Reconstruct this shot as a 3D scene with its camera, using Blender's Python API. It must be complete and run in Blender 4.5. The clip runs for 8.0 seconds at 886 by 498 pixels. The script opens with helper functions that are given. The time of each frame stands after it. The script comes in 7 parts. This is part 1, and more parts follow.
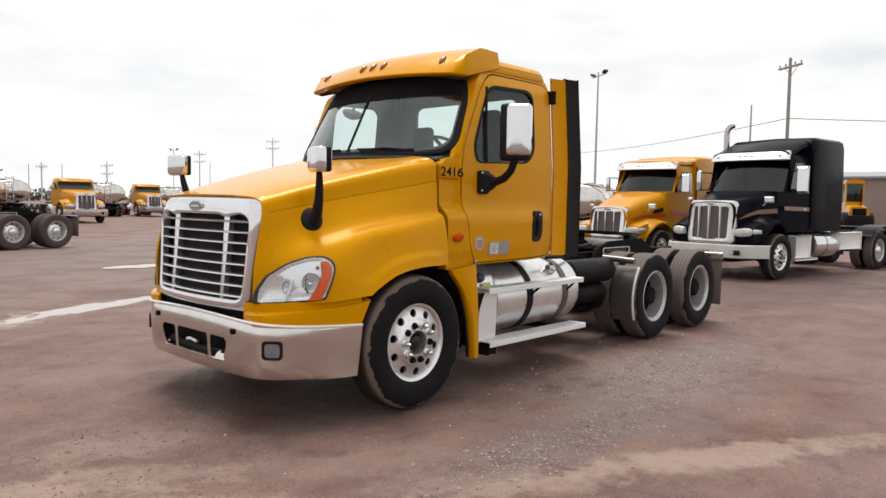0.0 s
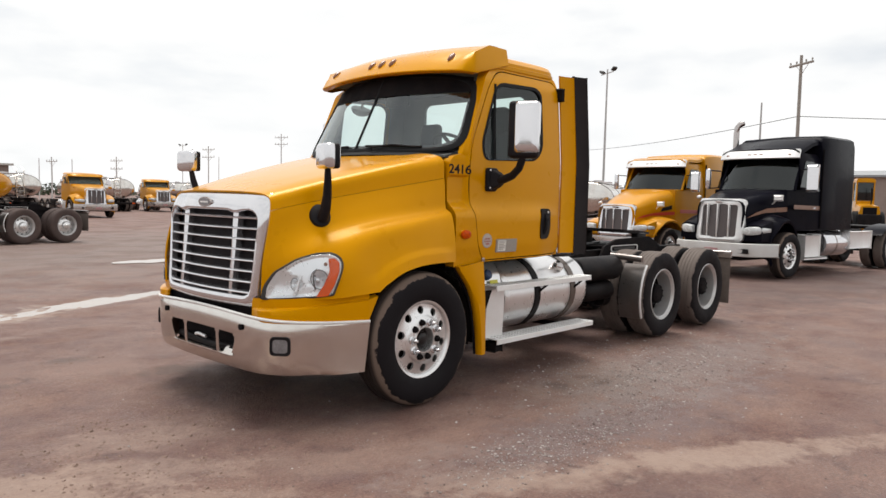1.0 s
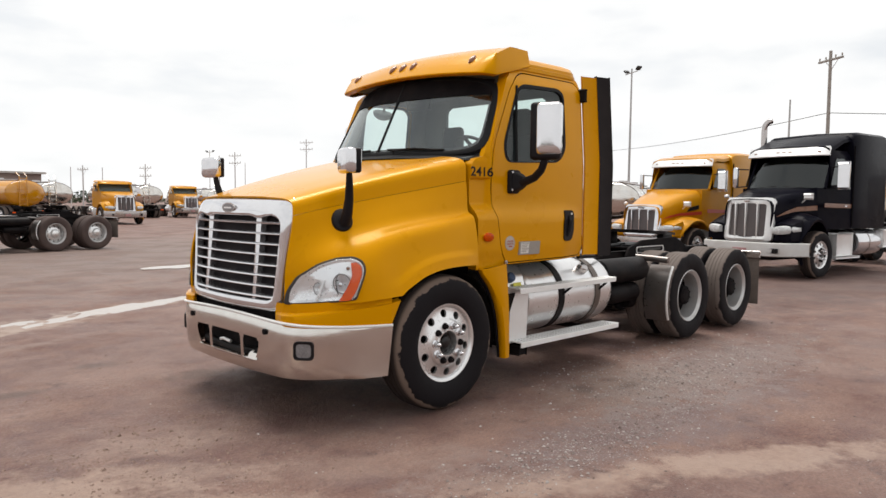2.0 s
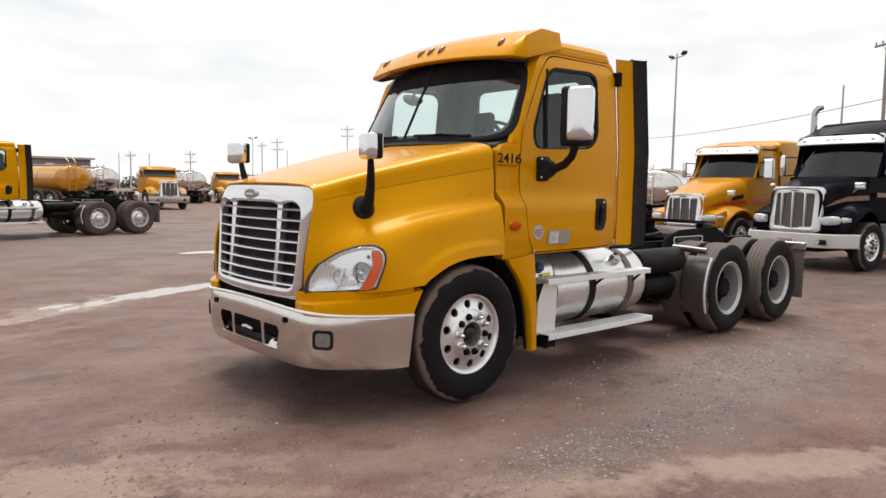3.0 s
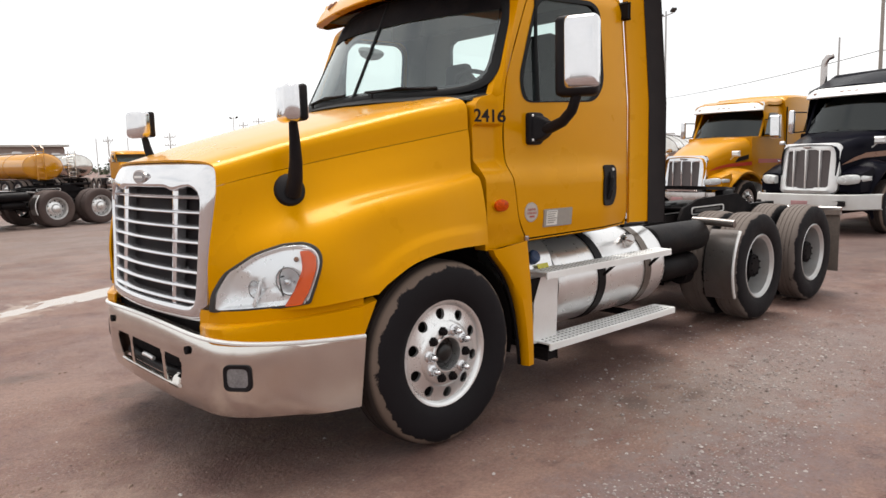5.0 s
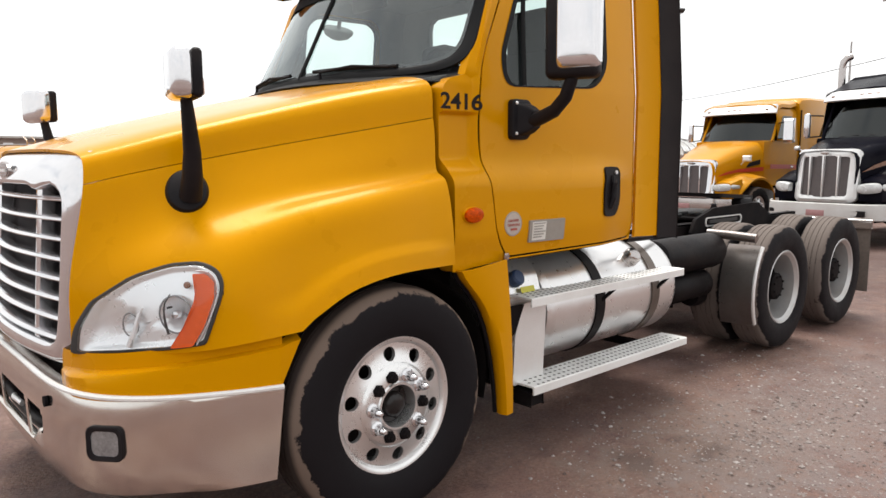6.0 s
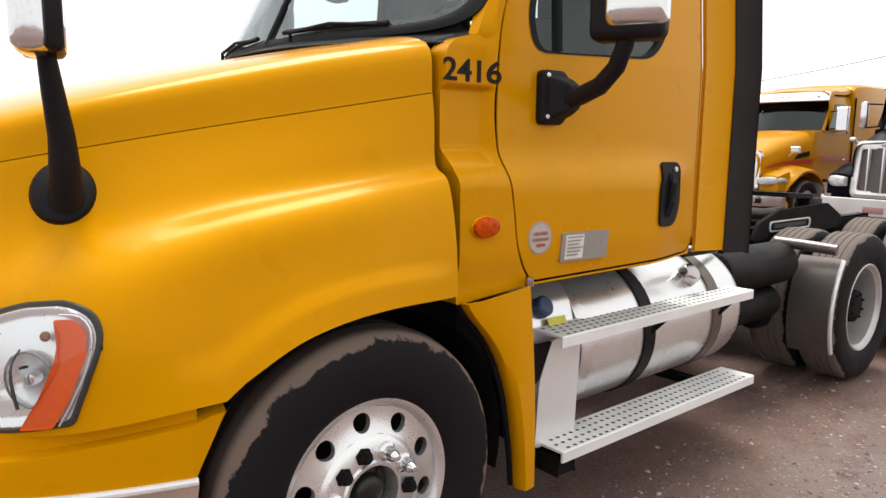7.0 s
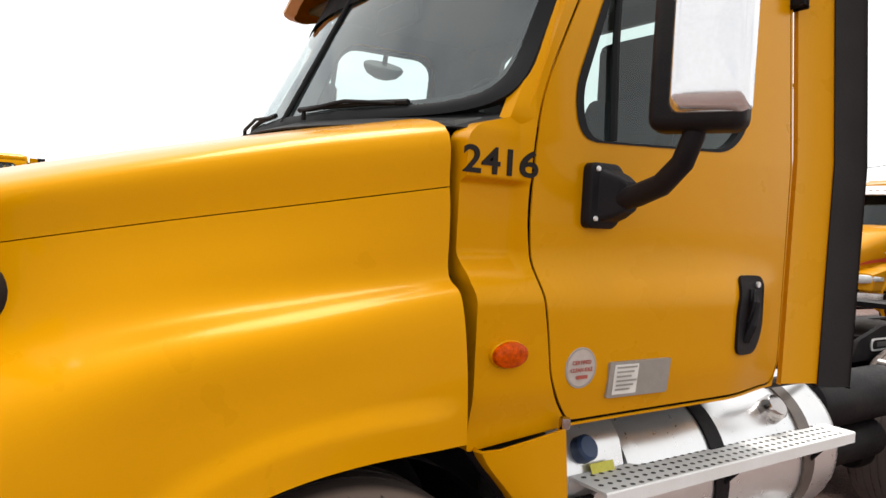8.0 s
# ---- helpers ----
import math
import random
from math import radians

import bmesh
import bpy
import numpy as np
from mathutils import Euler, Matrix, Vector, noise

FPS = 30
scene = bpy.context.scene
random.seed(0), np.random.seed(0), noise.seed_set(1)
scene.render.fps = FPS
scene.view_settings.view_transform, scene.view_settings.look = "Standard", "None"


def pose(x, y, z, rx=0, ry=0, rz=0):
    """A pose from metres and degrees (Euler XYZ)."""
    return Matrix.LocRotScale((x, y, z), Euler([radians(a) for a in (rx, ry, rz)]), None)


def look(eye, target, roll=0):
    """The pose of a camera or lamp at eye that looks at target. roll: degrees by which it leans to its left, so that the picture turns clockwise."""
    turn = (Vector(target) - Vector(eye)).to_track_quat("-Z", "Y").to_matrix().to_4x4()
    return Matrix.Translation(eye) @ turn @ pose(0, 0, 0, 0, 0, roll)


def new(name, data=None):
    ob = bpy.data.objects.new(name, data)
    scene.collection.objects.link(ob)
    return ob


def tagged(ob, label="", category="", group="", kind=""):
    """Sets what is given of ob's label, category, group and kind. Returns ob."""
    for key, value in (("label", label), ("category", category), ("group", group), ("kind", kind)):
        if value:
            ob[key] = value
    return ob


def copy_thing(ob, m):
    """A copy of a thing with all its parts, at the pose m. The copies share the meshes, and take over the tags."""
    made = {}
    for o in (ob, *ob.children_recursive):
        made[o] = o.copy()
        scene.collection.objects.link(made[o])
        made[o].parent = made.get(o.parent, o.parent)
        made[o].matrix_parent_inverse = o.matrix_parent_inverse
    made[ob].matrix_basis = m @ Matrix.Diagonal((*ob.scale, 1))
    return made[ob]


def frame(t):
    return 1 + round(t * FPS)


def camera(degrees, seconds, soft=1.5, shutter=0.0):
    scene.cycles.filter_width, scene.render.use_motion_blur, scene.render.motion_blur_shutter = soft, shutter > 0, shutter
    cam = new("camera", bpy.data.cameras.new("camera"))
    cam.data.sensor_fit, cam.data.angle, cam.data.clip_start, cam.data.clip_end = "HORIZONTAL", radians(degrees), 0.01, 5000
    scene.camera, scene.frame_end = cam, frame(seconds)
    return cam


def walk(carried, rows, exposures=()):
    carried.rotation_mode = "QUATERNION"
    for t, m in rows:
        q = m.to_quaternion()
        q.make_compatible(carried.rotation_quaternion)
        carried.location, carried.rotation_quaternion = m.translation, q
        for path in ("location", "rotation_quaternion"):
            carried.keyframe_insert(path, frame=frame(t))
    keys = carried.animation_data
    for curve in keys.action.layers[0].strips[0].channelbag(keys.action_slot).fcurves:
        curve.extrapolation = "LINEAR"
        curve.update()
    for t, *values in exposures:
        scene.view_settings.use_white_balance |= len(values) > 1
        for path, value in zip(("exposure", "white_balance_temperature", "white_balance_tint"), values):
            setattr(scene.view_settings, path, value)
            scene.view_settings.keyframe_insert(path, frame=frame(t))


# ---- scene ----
cam = camera(63.8, 8.0)
PATH = [
    (0, (-3.866, -4.954, 1.578), (-2.391, -3.609, 1.447), 1.1),
    (0.5, (-3.873, -4.947, 1.583), (-2.41, -3.59, 1.442), 1.1),
    (1, (-3.874, -4.961, 1.583), (-2.415, -3.602, 1.442), 1.4),
    (1.5, (-3.872, -4.964, 1.584), (-2.426, -3.589, 1.454), 0.8),
    (3, (-3.658, -4.938, 1.587), (-2.33, -3.452, 1.415), 1.0),
    (3.5, (-3.505, -4.682, 1.566), (-2.184, -3.195, 1.36), 0.4),
    (4, (-3.329, -4.471, 1.569), (-1.983, -3.01, 1.338), -0.7),
    (4.5, (-2.955, -4.238, 1.573), (-1.613, -2.776, 1.33), 0.3),
    (4.7, (-2.818, -4.156, 1.574), (-1.479, -2.689, 1.337), -0.5),
    (5.8, (-2.025, -3.62, 1.54), (-0.68, -2.161, 1.284), -1.9),
    (6, (-1.856, -3.511, 1.551), (-0.52, -2.044, 1.305), -0.2),
    (6.5, (-1.489, -3.18, 1.538), (-0.2, -1.678, 1.254), 1.2),
    (7, (-1.182, -2.899, 1.574), (0.097, -1.388, 1.286), 0.7),
    (7.5, (-0.855, -2.701, 1.655), (0.338, -1.108, 1.457), 3.2),
    (8, (-0.75, -2.623, 1.663), (0.376, -0.973, 1.575), 3.1),
]
walk(cam, [(t, look(eye, target, roll)) for t, eye, target, roll in PATH], [(0, -0.25), (3.5, -0.25), (4.5, -0.11), (6, 0.06), (7, 0.12), (8, 0.14)])

# ---- world, sun, exposure ----
world = bpy.data.worlds.new("overcast_sky")
scene.world = world
world.use_nodes = True
wt = world.node_tree
wt.nodes.clear()
w_out = wt.nodes.new("ShaderNodeOutputWorld")
w_bg = wt.nodes.new("ShaderNodeBackground")
w_sky = wt.nodes.new("ShaderNodeTexSky")
w_sky.sky_type = "NISHITA"
w_sky.sun_disc = False
w_sky.sun_elevation = radians(52)
w_sky.sun_rotation = radians(200)
w_scale = wt.nodes.new("ShaderNodeVectorMath")
w_scale.operation = "SCALE"
w_scale.inputs["Scale"].default_value = 0.12
w_co = wt.nodes.new("ShaderNodeTexCoord")
w_map = wt.nodes.new("ShaderNodeMapping")
w_map.inputs["Scale"].default_value = (1.3, 1.3, 4.5)
w_noise = wt.nodes.new("ShaderNodeTexNoise")
w_noise.inputs["Scale"].default_value = 2.2
w_noise.inputs["Detail"].default_value = 6.0
w_ramp = wt.nodes.new("ShaderNodeValToRGB")
w_ramp.color_ramp.elements[0].position = 0.28
w_ramp.color_ramp.elements[0].color = (1.08, 1.10, 1.12, 1)
w_ramp.color_ramp.elements[1].position = 0.52
w_ramp.color_ramp.elements[1].color = (1.24, 1.24, 1.23, 1)
w_thin = wt.nodes.new("ShaderNodeValToRGB")
w_thin.color_ramp.elements[0].position = 0.30
w_thin.color_ramp.elements[0].color = (0.85, 0.85, 0.85, 1)
w_thin.color_ramp.elements[1].position = 0.42
w_thin.color_ramp.elements[1].color = (1, 1, 1, 1)
w_mix = wt.nodes.new("ShaderNodeMix")
w_mix.data_type = "RGBA"
wt.links.new(w_co.outputs["Generated"], w_map.inputs["Vector"])
wt.links.new(w_map.outputs["Vector"], w_noise.inputs["Vector"])
wt.links.new(w_noise.outputs["Fac"], w_ramp.inputs["Fac"])
wt.links.new(w_noise.outputs["Fac"], w_thin.inputs["Fac"])
wt.links.new(w_sky.outputs["Color"], w_scale.inputs[0])
wt.links.new(w_thin.outputs["Color"], w_mix.inputs["Factor"])
wt.links.new(w_scale.outputs["Vector"], w_mix.inputs["A"])
wt.links.new(w_ramp.outputs["Color"], w_mix.inputs["B"])
wt.links.new(w_mix.outputs["Result"], w_bg.inputs["Color"])
w_bg.inputs["Strength"].default_value = 1.0
wt.links.new(w_bg.outputs["Background"], w_out.inputs["Surface"])

sun_data = bpy.data.lights.new("sun", "SUN")
sun_data.energy = 3.9
sun_data.angle = radians(32)
sun_data.color = (1.0, 0.95, 0.88)
sun = new("sun", sun_data)
sun.matrix_basis = look((3, 5, 20), (0, 0, 0))


# ---- materials ----
def material(name, base, rough=0.5, metal=0.0, vary=0.12, scale=6.0, fine=60.0, bump=0.0, coat=0.0,
             dirt=None, dirt_amount=0.0, dirt_scale=2.5, rough_vary=0.1, spec=0.5, tint=None, coat_rough=0.06, coat_ior=1.5):
    """A Principled surface with variation at two scales, fine relief and optional dirt."""
    m = bpy.data.materials.new(name)
    m.use_nodes = True
    t = m.node_tree
    b = t.nodes["Principled BSDF"]
    co = t.nodes.new("ShaderNodeTexCoord")
    n1 = t.nodes.new("ShaderNodeTexNoise")
    n1.inputs["Scale"].default_value, n1.inputs["Detail"].default_value = scale, 5
    n2 = t.nodes.new("ShaderNodeTexNoise")
    n2.inputs["Scale"].default_value, n2.inputs["Detail"].default_value = fine, 4
    add = t.nodes.new("ShaderNodeMath")
    add.operation = "ADD"
    t.links.new(co.outputs["Object"], n1.inputs["Vector"])
    t.links.new(co.outputs["Object"], n2.inputs["Vector"])
    t.links.new(n1.outputs["Fac"], add.inputs[0])
    t.links.new(n2.outputs["Fac"], add.inputs[1])
    r = t.nodes.new("ShaderNodeMapRange")
    r.inputs["From Min"].default_value, r.inputs["From Max"].default_value = 0.6, 1.4
    r.inputs["To Min"].default_value, r.inputs["To Max"].default_value = 1 - vary, 1 + vary
    t.links.new(add.outputs[0], r.inputs["Value"])
    sc = t.nodes.new("ShaderNodeVectorMath")
    sc.operation = "SCALE"
    sc.inputs[0].default_value = base
    t.links.new(r.outputs["Result"], sc.inputs["Scale"])
    colour = sc.outputs["Vector"]
    if dirt:
        n3 = t.nodes.new("ShaderNodeTexNoise")
        n3.inputs["Scale"].default_value, n3.inputs["Detail"].default_value = dirt_scale, 9
        n3.inputs["Roughness"].default_value = 0.55
        t.links.new(co.outputs["Object"], n3.inputs["Vector"])
        dr = t.nodes.new("ShaderNodeMapRange")
        dr.inputs["From Min"].default_value, dr.inputs["From Max"].default_value = 0.42, 0.72
        dr.inputs["To Max"].default_value = dirt_amount
        t.links.new(n3.outputs["Fac"], dr.inputs["Value"])
        mx = t.nodes.new("ShaderNodeMix")
        mx.data_type = "RGBA"
        t.links.new(dr.outputs["Result"], mx.inputs["Factor"])
        t.links.new(colour, mx.inputs["A"])
        mx.inputs["B"].default_value = (*dirt, 1)
        colour = mx.outputs["Result"]
    t.links.new(colour, b.inputs["Base Color"])
    rr = t.nodes.new("ShaderNodeMapRange")
    rr.inputs["From Min"].default_value, rr.inputs["From Max"].default_value = 0.6, 1.4
    rr.inputs["To Min"].default_value = max(0.02, rough * (1 - rough_vary * 2))
    rr.inputs["To Max"].default_value = min(1.0, rough * (1 + rough_vary * 2))
    t.links.new(add.outputs[0], rr.inputs["Value"])
    t.links.new(rr.outputs["Result"], b.inputs["Roughness"])
    b.inputs["Metallic"].default_value = metal
    b.inputs["Specular IOR Level"].default_value = spec
    if coat:
        b.inputs["Coat Weight"].default_value = coat
        b.inputs["Coat Roughness"].default_value = coat_rough
        b.inputs["Coat IOR"].default_value = coat_ior
    if tint:
        b.inputs["Specular Tint"].default_value = (*tint, 1)
    if bump:
        bp = t.nodes.new("ShaderNodeBump")
        bp.inputs["Strength"].default_value = bump
        bp.inputs["Distance"].default_value = 0.004
        t.links.new(n2.outputs["Fac"], bp.inputs["Height"])
        t.links.new(bp.outputs["Normal"], b.inputs["Normal"])
    return m


def glass(name, tint, rough=0.0, ior=1.45):
    """A thin pane: part clear, part glossy dark, with no bending of the light."""
    m = bpy.data.materials.new(name)
    m.use_nodes = True
    t = m.node_tree
    t.nodes.clear()
    out = t.nodes.new("ShaderNodeOutputMaterial")
    clear = t.nodes.new("ShaderNodeBsdfTransparent")
    clear.inputs["Color"].default_value = (*tint, 1)
    gloss = t.nodes.new("ShaderNodeBsdfGlossy")
    gloss.inputs["Roughness"].default_value = rough
    gloss.inputs["Color"].default_value = (0.9, 0.95, 0.95, 1)
    edge = t.nodes.new("ShaderNodeLayerWeight")
    edge.inputs["Blend"].default_value = 0.5
    rise = t.nodes.new("ShaderNodeMath")
    rise.operation = "POWER"
    rise.inputs[1].default_value = 4.0
    fr = t.nodes.new("ShaderNodeMapRange")
    fr.inputs["To Min"].default_value, fr.inputs["To Max"].default_value = ((ior - 1) / (ior + 1)) ** 2, 0.9
    t.links.new(edge.outputs["Facing"], rise.inputs[0])
    t.links.new(rise.outputs[0], fr.inputs["Value"])
    mx = t.nodes.new("ShaderNodeMixShader")
    t.links.new(fr.outputs["Result"], mx.inputs["Fac"])
    t.links.new(clear.outputs[0], mx.inputs[1])
    t.links.new(gloss.outputs[0], mx.inputs[2])
    t.links.new(mx.outputs[0], out.inputs["Surface"])
    return m


DUST = (0.30, 0.21, 0.15)
YELLOW = material("yellow_paint", (0.600, 0.257, 0.0), 0.28, 0, 0.03, 1.2, 5, 0.0, 0.5, DUST, 0.0, 3.0, rough_vary=0.03, spec=0.3, tint=(1.0, 0.74, 0.03), coat_rough=0.03, coat_ior=1.16)
YELLOW_FAR = material("yellow_paint_weathered", (0.53, 0.224, 0.0), 0.35, 0, 0.08, 2, 80, 0, 0.5, DUST, 0.05, spec=0.3, tint=(1.0, 0.7, 0.2), coat_rough=0.1, coat_ior=1.25)
BLACK_PAINT = material("black_paint", (0.005, 0.005, 0.009), 0.3, 0, 0.2, 2, 90, 0, 0.1, DUST, 0.012, spec=0.02, coat_rough=0.03, coat_ior=1.2)
WHITE_PAINT = material("white_paint", (0.56, 0.56, 0.55), 0.4, 0, 0.06, 4, 80, 0, 0.2, DUST, 0.25)
CHROME = material("chrome", (0.70, 0.70, 0.72), 0.10, 0.86, 0.05, 5, 120, 0, 0, DUST, 0.06, 6)
BUMPER_METAL = material("bumper_steel", (0.66, 0.64, 0.61), 0.17, 1.0, 0.06, 3, 140, 0, 0, (0.42, 0.33, 0.27), 0.35, 2.2)
ALUMINIUM = material("brushed_aluminium", (0.78, 0.78, 0.78), 0.42, 0.6, 0.06, 5, 160, 0.04, 0, (0.58, 0.53, 0.48), 0.22, 4)
TANK_METAL = material("polished_tank_aluminium", (0.76, 0.76, 0.765), 0.30, 0.88, 0.03, 2, 30, 0.0, 0, (0.50, 0.44, 0.40), 0.15, 3)
WHEEL_METAL = material("wheel_aluminium", (0.76, 0.76, 0.76), 0.30, 0.85, 0.03, 8, 160, 0.0, 0, (0.58, 0.54, 0.50), 0.15, 5)
RIM_WHITE = material("rim_white_paint", (0.50, 0.50, 0.50), 0.38, 0.55, 0.06, 9, 90, 0.03, 0, (0.30, 0.23, 0.19), 0.35, 5)
BLACK_PLASTIC = material("black_plastic", (0.008, 0.007, 0.009), 0.5, 0, 0.25, 8, 220, 0.3, 0, DUST, 0.03, 5, spec=0.15)
RUBBER_TRIM = material("rubber_trim", (0.009, 0.009, 0.010), 0.55, 0, 0.2, 8, 120, 0.1, spec=0.15)
DARK = material("dark_underbody", (0.007, 0.006, 0.007), 0.75, 0, 0.35, 7, 60, 0.3, 0, (0.04, 0.03, 0.026), 0.25, 6, spec=0.08)
CHASSIS = material("chassis_black", (0.006, 0.005, 0.006), 0.5, 0, 0.3, 6, 70, 0.2, 0, (0.05, 0.036, 0.03), 0.2, 5, spec=0.12)
HUB_BLACK = material("greasy_hub_black", (0.016, 0.014, 0.014), 0.32, 0.2, 0.3, 14, 90, 0.1, 0, (0.06, 0.045, 0.038), 0.3, 9, spec=0.4)
EXTENDER = material("extender_rubber", (0.016, 0.013, 0.014), 0.6, 0, 0.15, 4, 60, 0.15, 0, (0.05, 0.04, 0.036), 0.25, 3, spec=0.12)
MESH_DARK = material("grille_screen", (0.022, 0.019, 0.022), 0.65, 0, 0.5, 60, 260, 0.6, 0, (0.05, 0.036, 0.032), 0.4, 9, spec=0.1)
INTERIOR = material("cab_interior_grey", (0.15, 0.166, 0.168), 0.75, 0, 0.15, 6, 40, 0.03, spec=0.2)
SEAT_CLOTH = material("seat_cloth", (0.035, 0.036, 0.040), 0.9, 0, 0.25, 9, 200, 0.4)
AMBER = material("amber_lens", (0.52, 0.062, 0.0), 0.15, 0, 0.45, 55, 120, 0.5, 0.0, spec=0.1)
RED_LENS = material("red_lens", (0.70, 0.095, 0.010), 0.25, 0, 0.10, 40, 200, 0.05, 0.1, spec=0.2)
LAMP_BROWN = material("marker_lamp_brown", (0.18, 0.055, 0.012), 0.25, 0, 0.2, 40, 200, 0, 0.4)
REFLECTOR = material("lamp_reflector", (0.84, 0.85, 0.86), 0.30, 0.6, 0.02, 9, 30)
LAMP_WHITE = material("lamp_lens_white", (0.52, 0.53, 0.53), 0.2, 0.1, 0.2, 25, 90, 0, 0.4)
STEP_METAL = material("step_aluminium", (0.80, 0.80, 0.79), 0.55, 0.25, 0.06, 6, 120, 0.05, 0, (0.5, 0.45, 0.4), 0.2, 5)
HOLE_GREY = material("punched_hole", (0.055, 0.05, 0.046), 0.8)
FAR_SCREEN = material("far_grille_screen", (0.095, 0.08, 0.08), 0.6, 0.2, 0.2, 20, 90)
TRIM_GREY = material("lamp_trim_grey", (0.045, 0.043, 0.043), 0.5, spec=0.2)
STICKER = material("sticker_white", (0.70, 0.68, 0.64), 0.5, 0, 0.06, 30, 200)
STICKER_ROUND = material("sticker_faded", (0.46, 0.40, 0.36), 0.5, 0, 0.12, 40, 200)
FOG_GREY = material("fog_lamp_glass", (0.22, 0.22, 0.23), 0.2, 0.3, 0.3, 14, 90, 0, 0.5)
STICKER_GREY = material("sticker_grey", (0.33, 0.31, 0.28), 0.45, 0.3, 0.1, 30, 200)
INK = material("dark_ink", (0.022, 0.018, 0.016), 0.6, spec=0.1)
INK_RED = material("red_ink", (0.35, 0.07, 0.05), 0.5)
BLUE_CAP = material("blue_cap", (0.02, 0.045, 0.11), 0.45)
YELLOW_LABEL = material("yellow_label", (0.55, 0.5, 0.05), 0.5)
STRAP_BRONZE = material("worn_strap_steel", (0.14, 0.115, 0.10), 0.4, 0.6, 0.15, 9, 60, 0, 0, (0.05, 0.038, 0.03), 0.4, 7)
STAINLESS = material("stainless_fender", (0.46, 0.43, 0.42), 0.2, 1.0, 0.06, 3, 60, 0, 0, (0.22, 0.17, 0.15), 0.25, 2)
DUSTY_STEEL = material("dusty_stainless", (0.24, 0.22, 0.21), 0.32, 0.8, 0.08, 3, 40, 0, 0, (0.15, 0.11, 0.095), 0.6, 3)
FLAP = material("mud_flap_rubber", (0.13, 0.105, 0.09), 0.75, 0, 0.25, 5, 40, 0.2)
POLE_WOOD = material("weathered_pole_wood", (0.30, 0.275, 0.25), 0.9, 0, 0.25, 2, 40, 0.2)
# far poles: distance haze put into a paler colour
POLE_FAR = material("bleached_pole", (0.50, 0.48, 0.47), 0.9, 0, 0.15, 2, 40)
POLE_STEEL = material("galvanised_pole", (0.44, 0.44, 0.44), 0.6, 0.4, 0.1, 2, 40)
CABLE = material("cable_black", (0.05, 0.05, 0.055), 0.7)
SHED_WALL = material("shed_wall_brown", (0.24, 0.185, 0.165), 0.8, 0, 0.15, 0.6, 8, 0.1, 0, (0.30, 0.25, 0.21), 0.5, 0.5)
SHED_ROOF = material("shed_roof_grey", (0.26, 0.27, 0.28), 0.6, 0.3, 0.12, 0.6, 8)
TANK_YELLOW = material("tank_yellow_gloss", (0.50, 0.215, 0.0), 0.2, 0, 0.06, 2, 80, 0, 1.0, DUST, 0.05, coat_rough=0.05)
DUSTY_TYRE = material("dusty_tyre", (0.060, 0.040, 0.036), 0.85, 0, 0.25, 8, 60, 0.2, 0, (0.12, 0.08, 0.065), 0.4, 3)
SHED_LIGHT = material("shed_wall_pale", (0.45, 0.43, 0.40), 0.8, 0, 0.12, 0.6, 8)
RED_STRIPE = material("red_decal", (0.45, 0.05, 0.025), 0.35, 0, 0.1, 9, 90, 0, 0.4)
PLATE_PINK = material("faded_plate", (0.36, 0.19, 0.19), 0.5, 0, 0.15, 20, 90)
BROWN_STRIPE = material("copper_decal", (0.16, 0.065, 0.03), 0.3, 0.3, 0.1, 9, 90, 0, 0.4)
FOLIAGE = material("distant_foliage", (0.05, 0.065, 0.035), 0.9, 0, 0.35, 0.8, 5)
WIND_GLASS = glass("windscreen_glass", (0.86, 0.94, 0.93), ior=2.0)
SIDE_GLASS = glass("side_glass", (0.76, 0.85, 0.83), ior=1.5)
DARK_GLASS = glass("tinted_glass", (0.12, 0.135, 0.14), ior=1.6)
CLEAR_LENS = glass("headlamp_lens", (0.93, 0.94, 0.95))
MIRROR = material("mirror_silver", (0.9, 0.9, 0.9), 0.02, 1.0, 0.02)


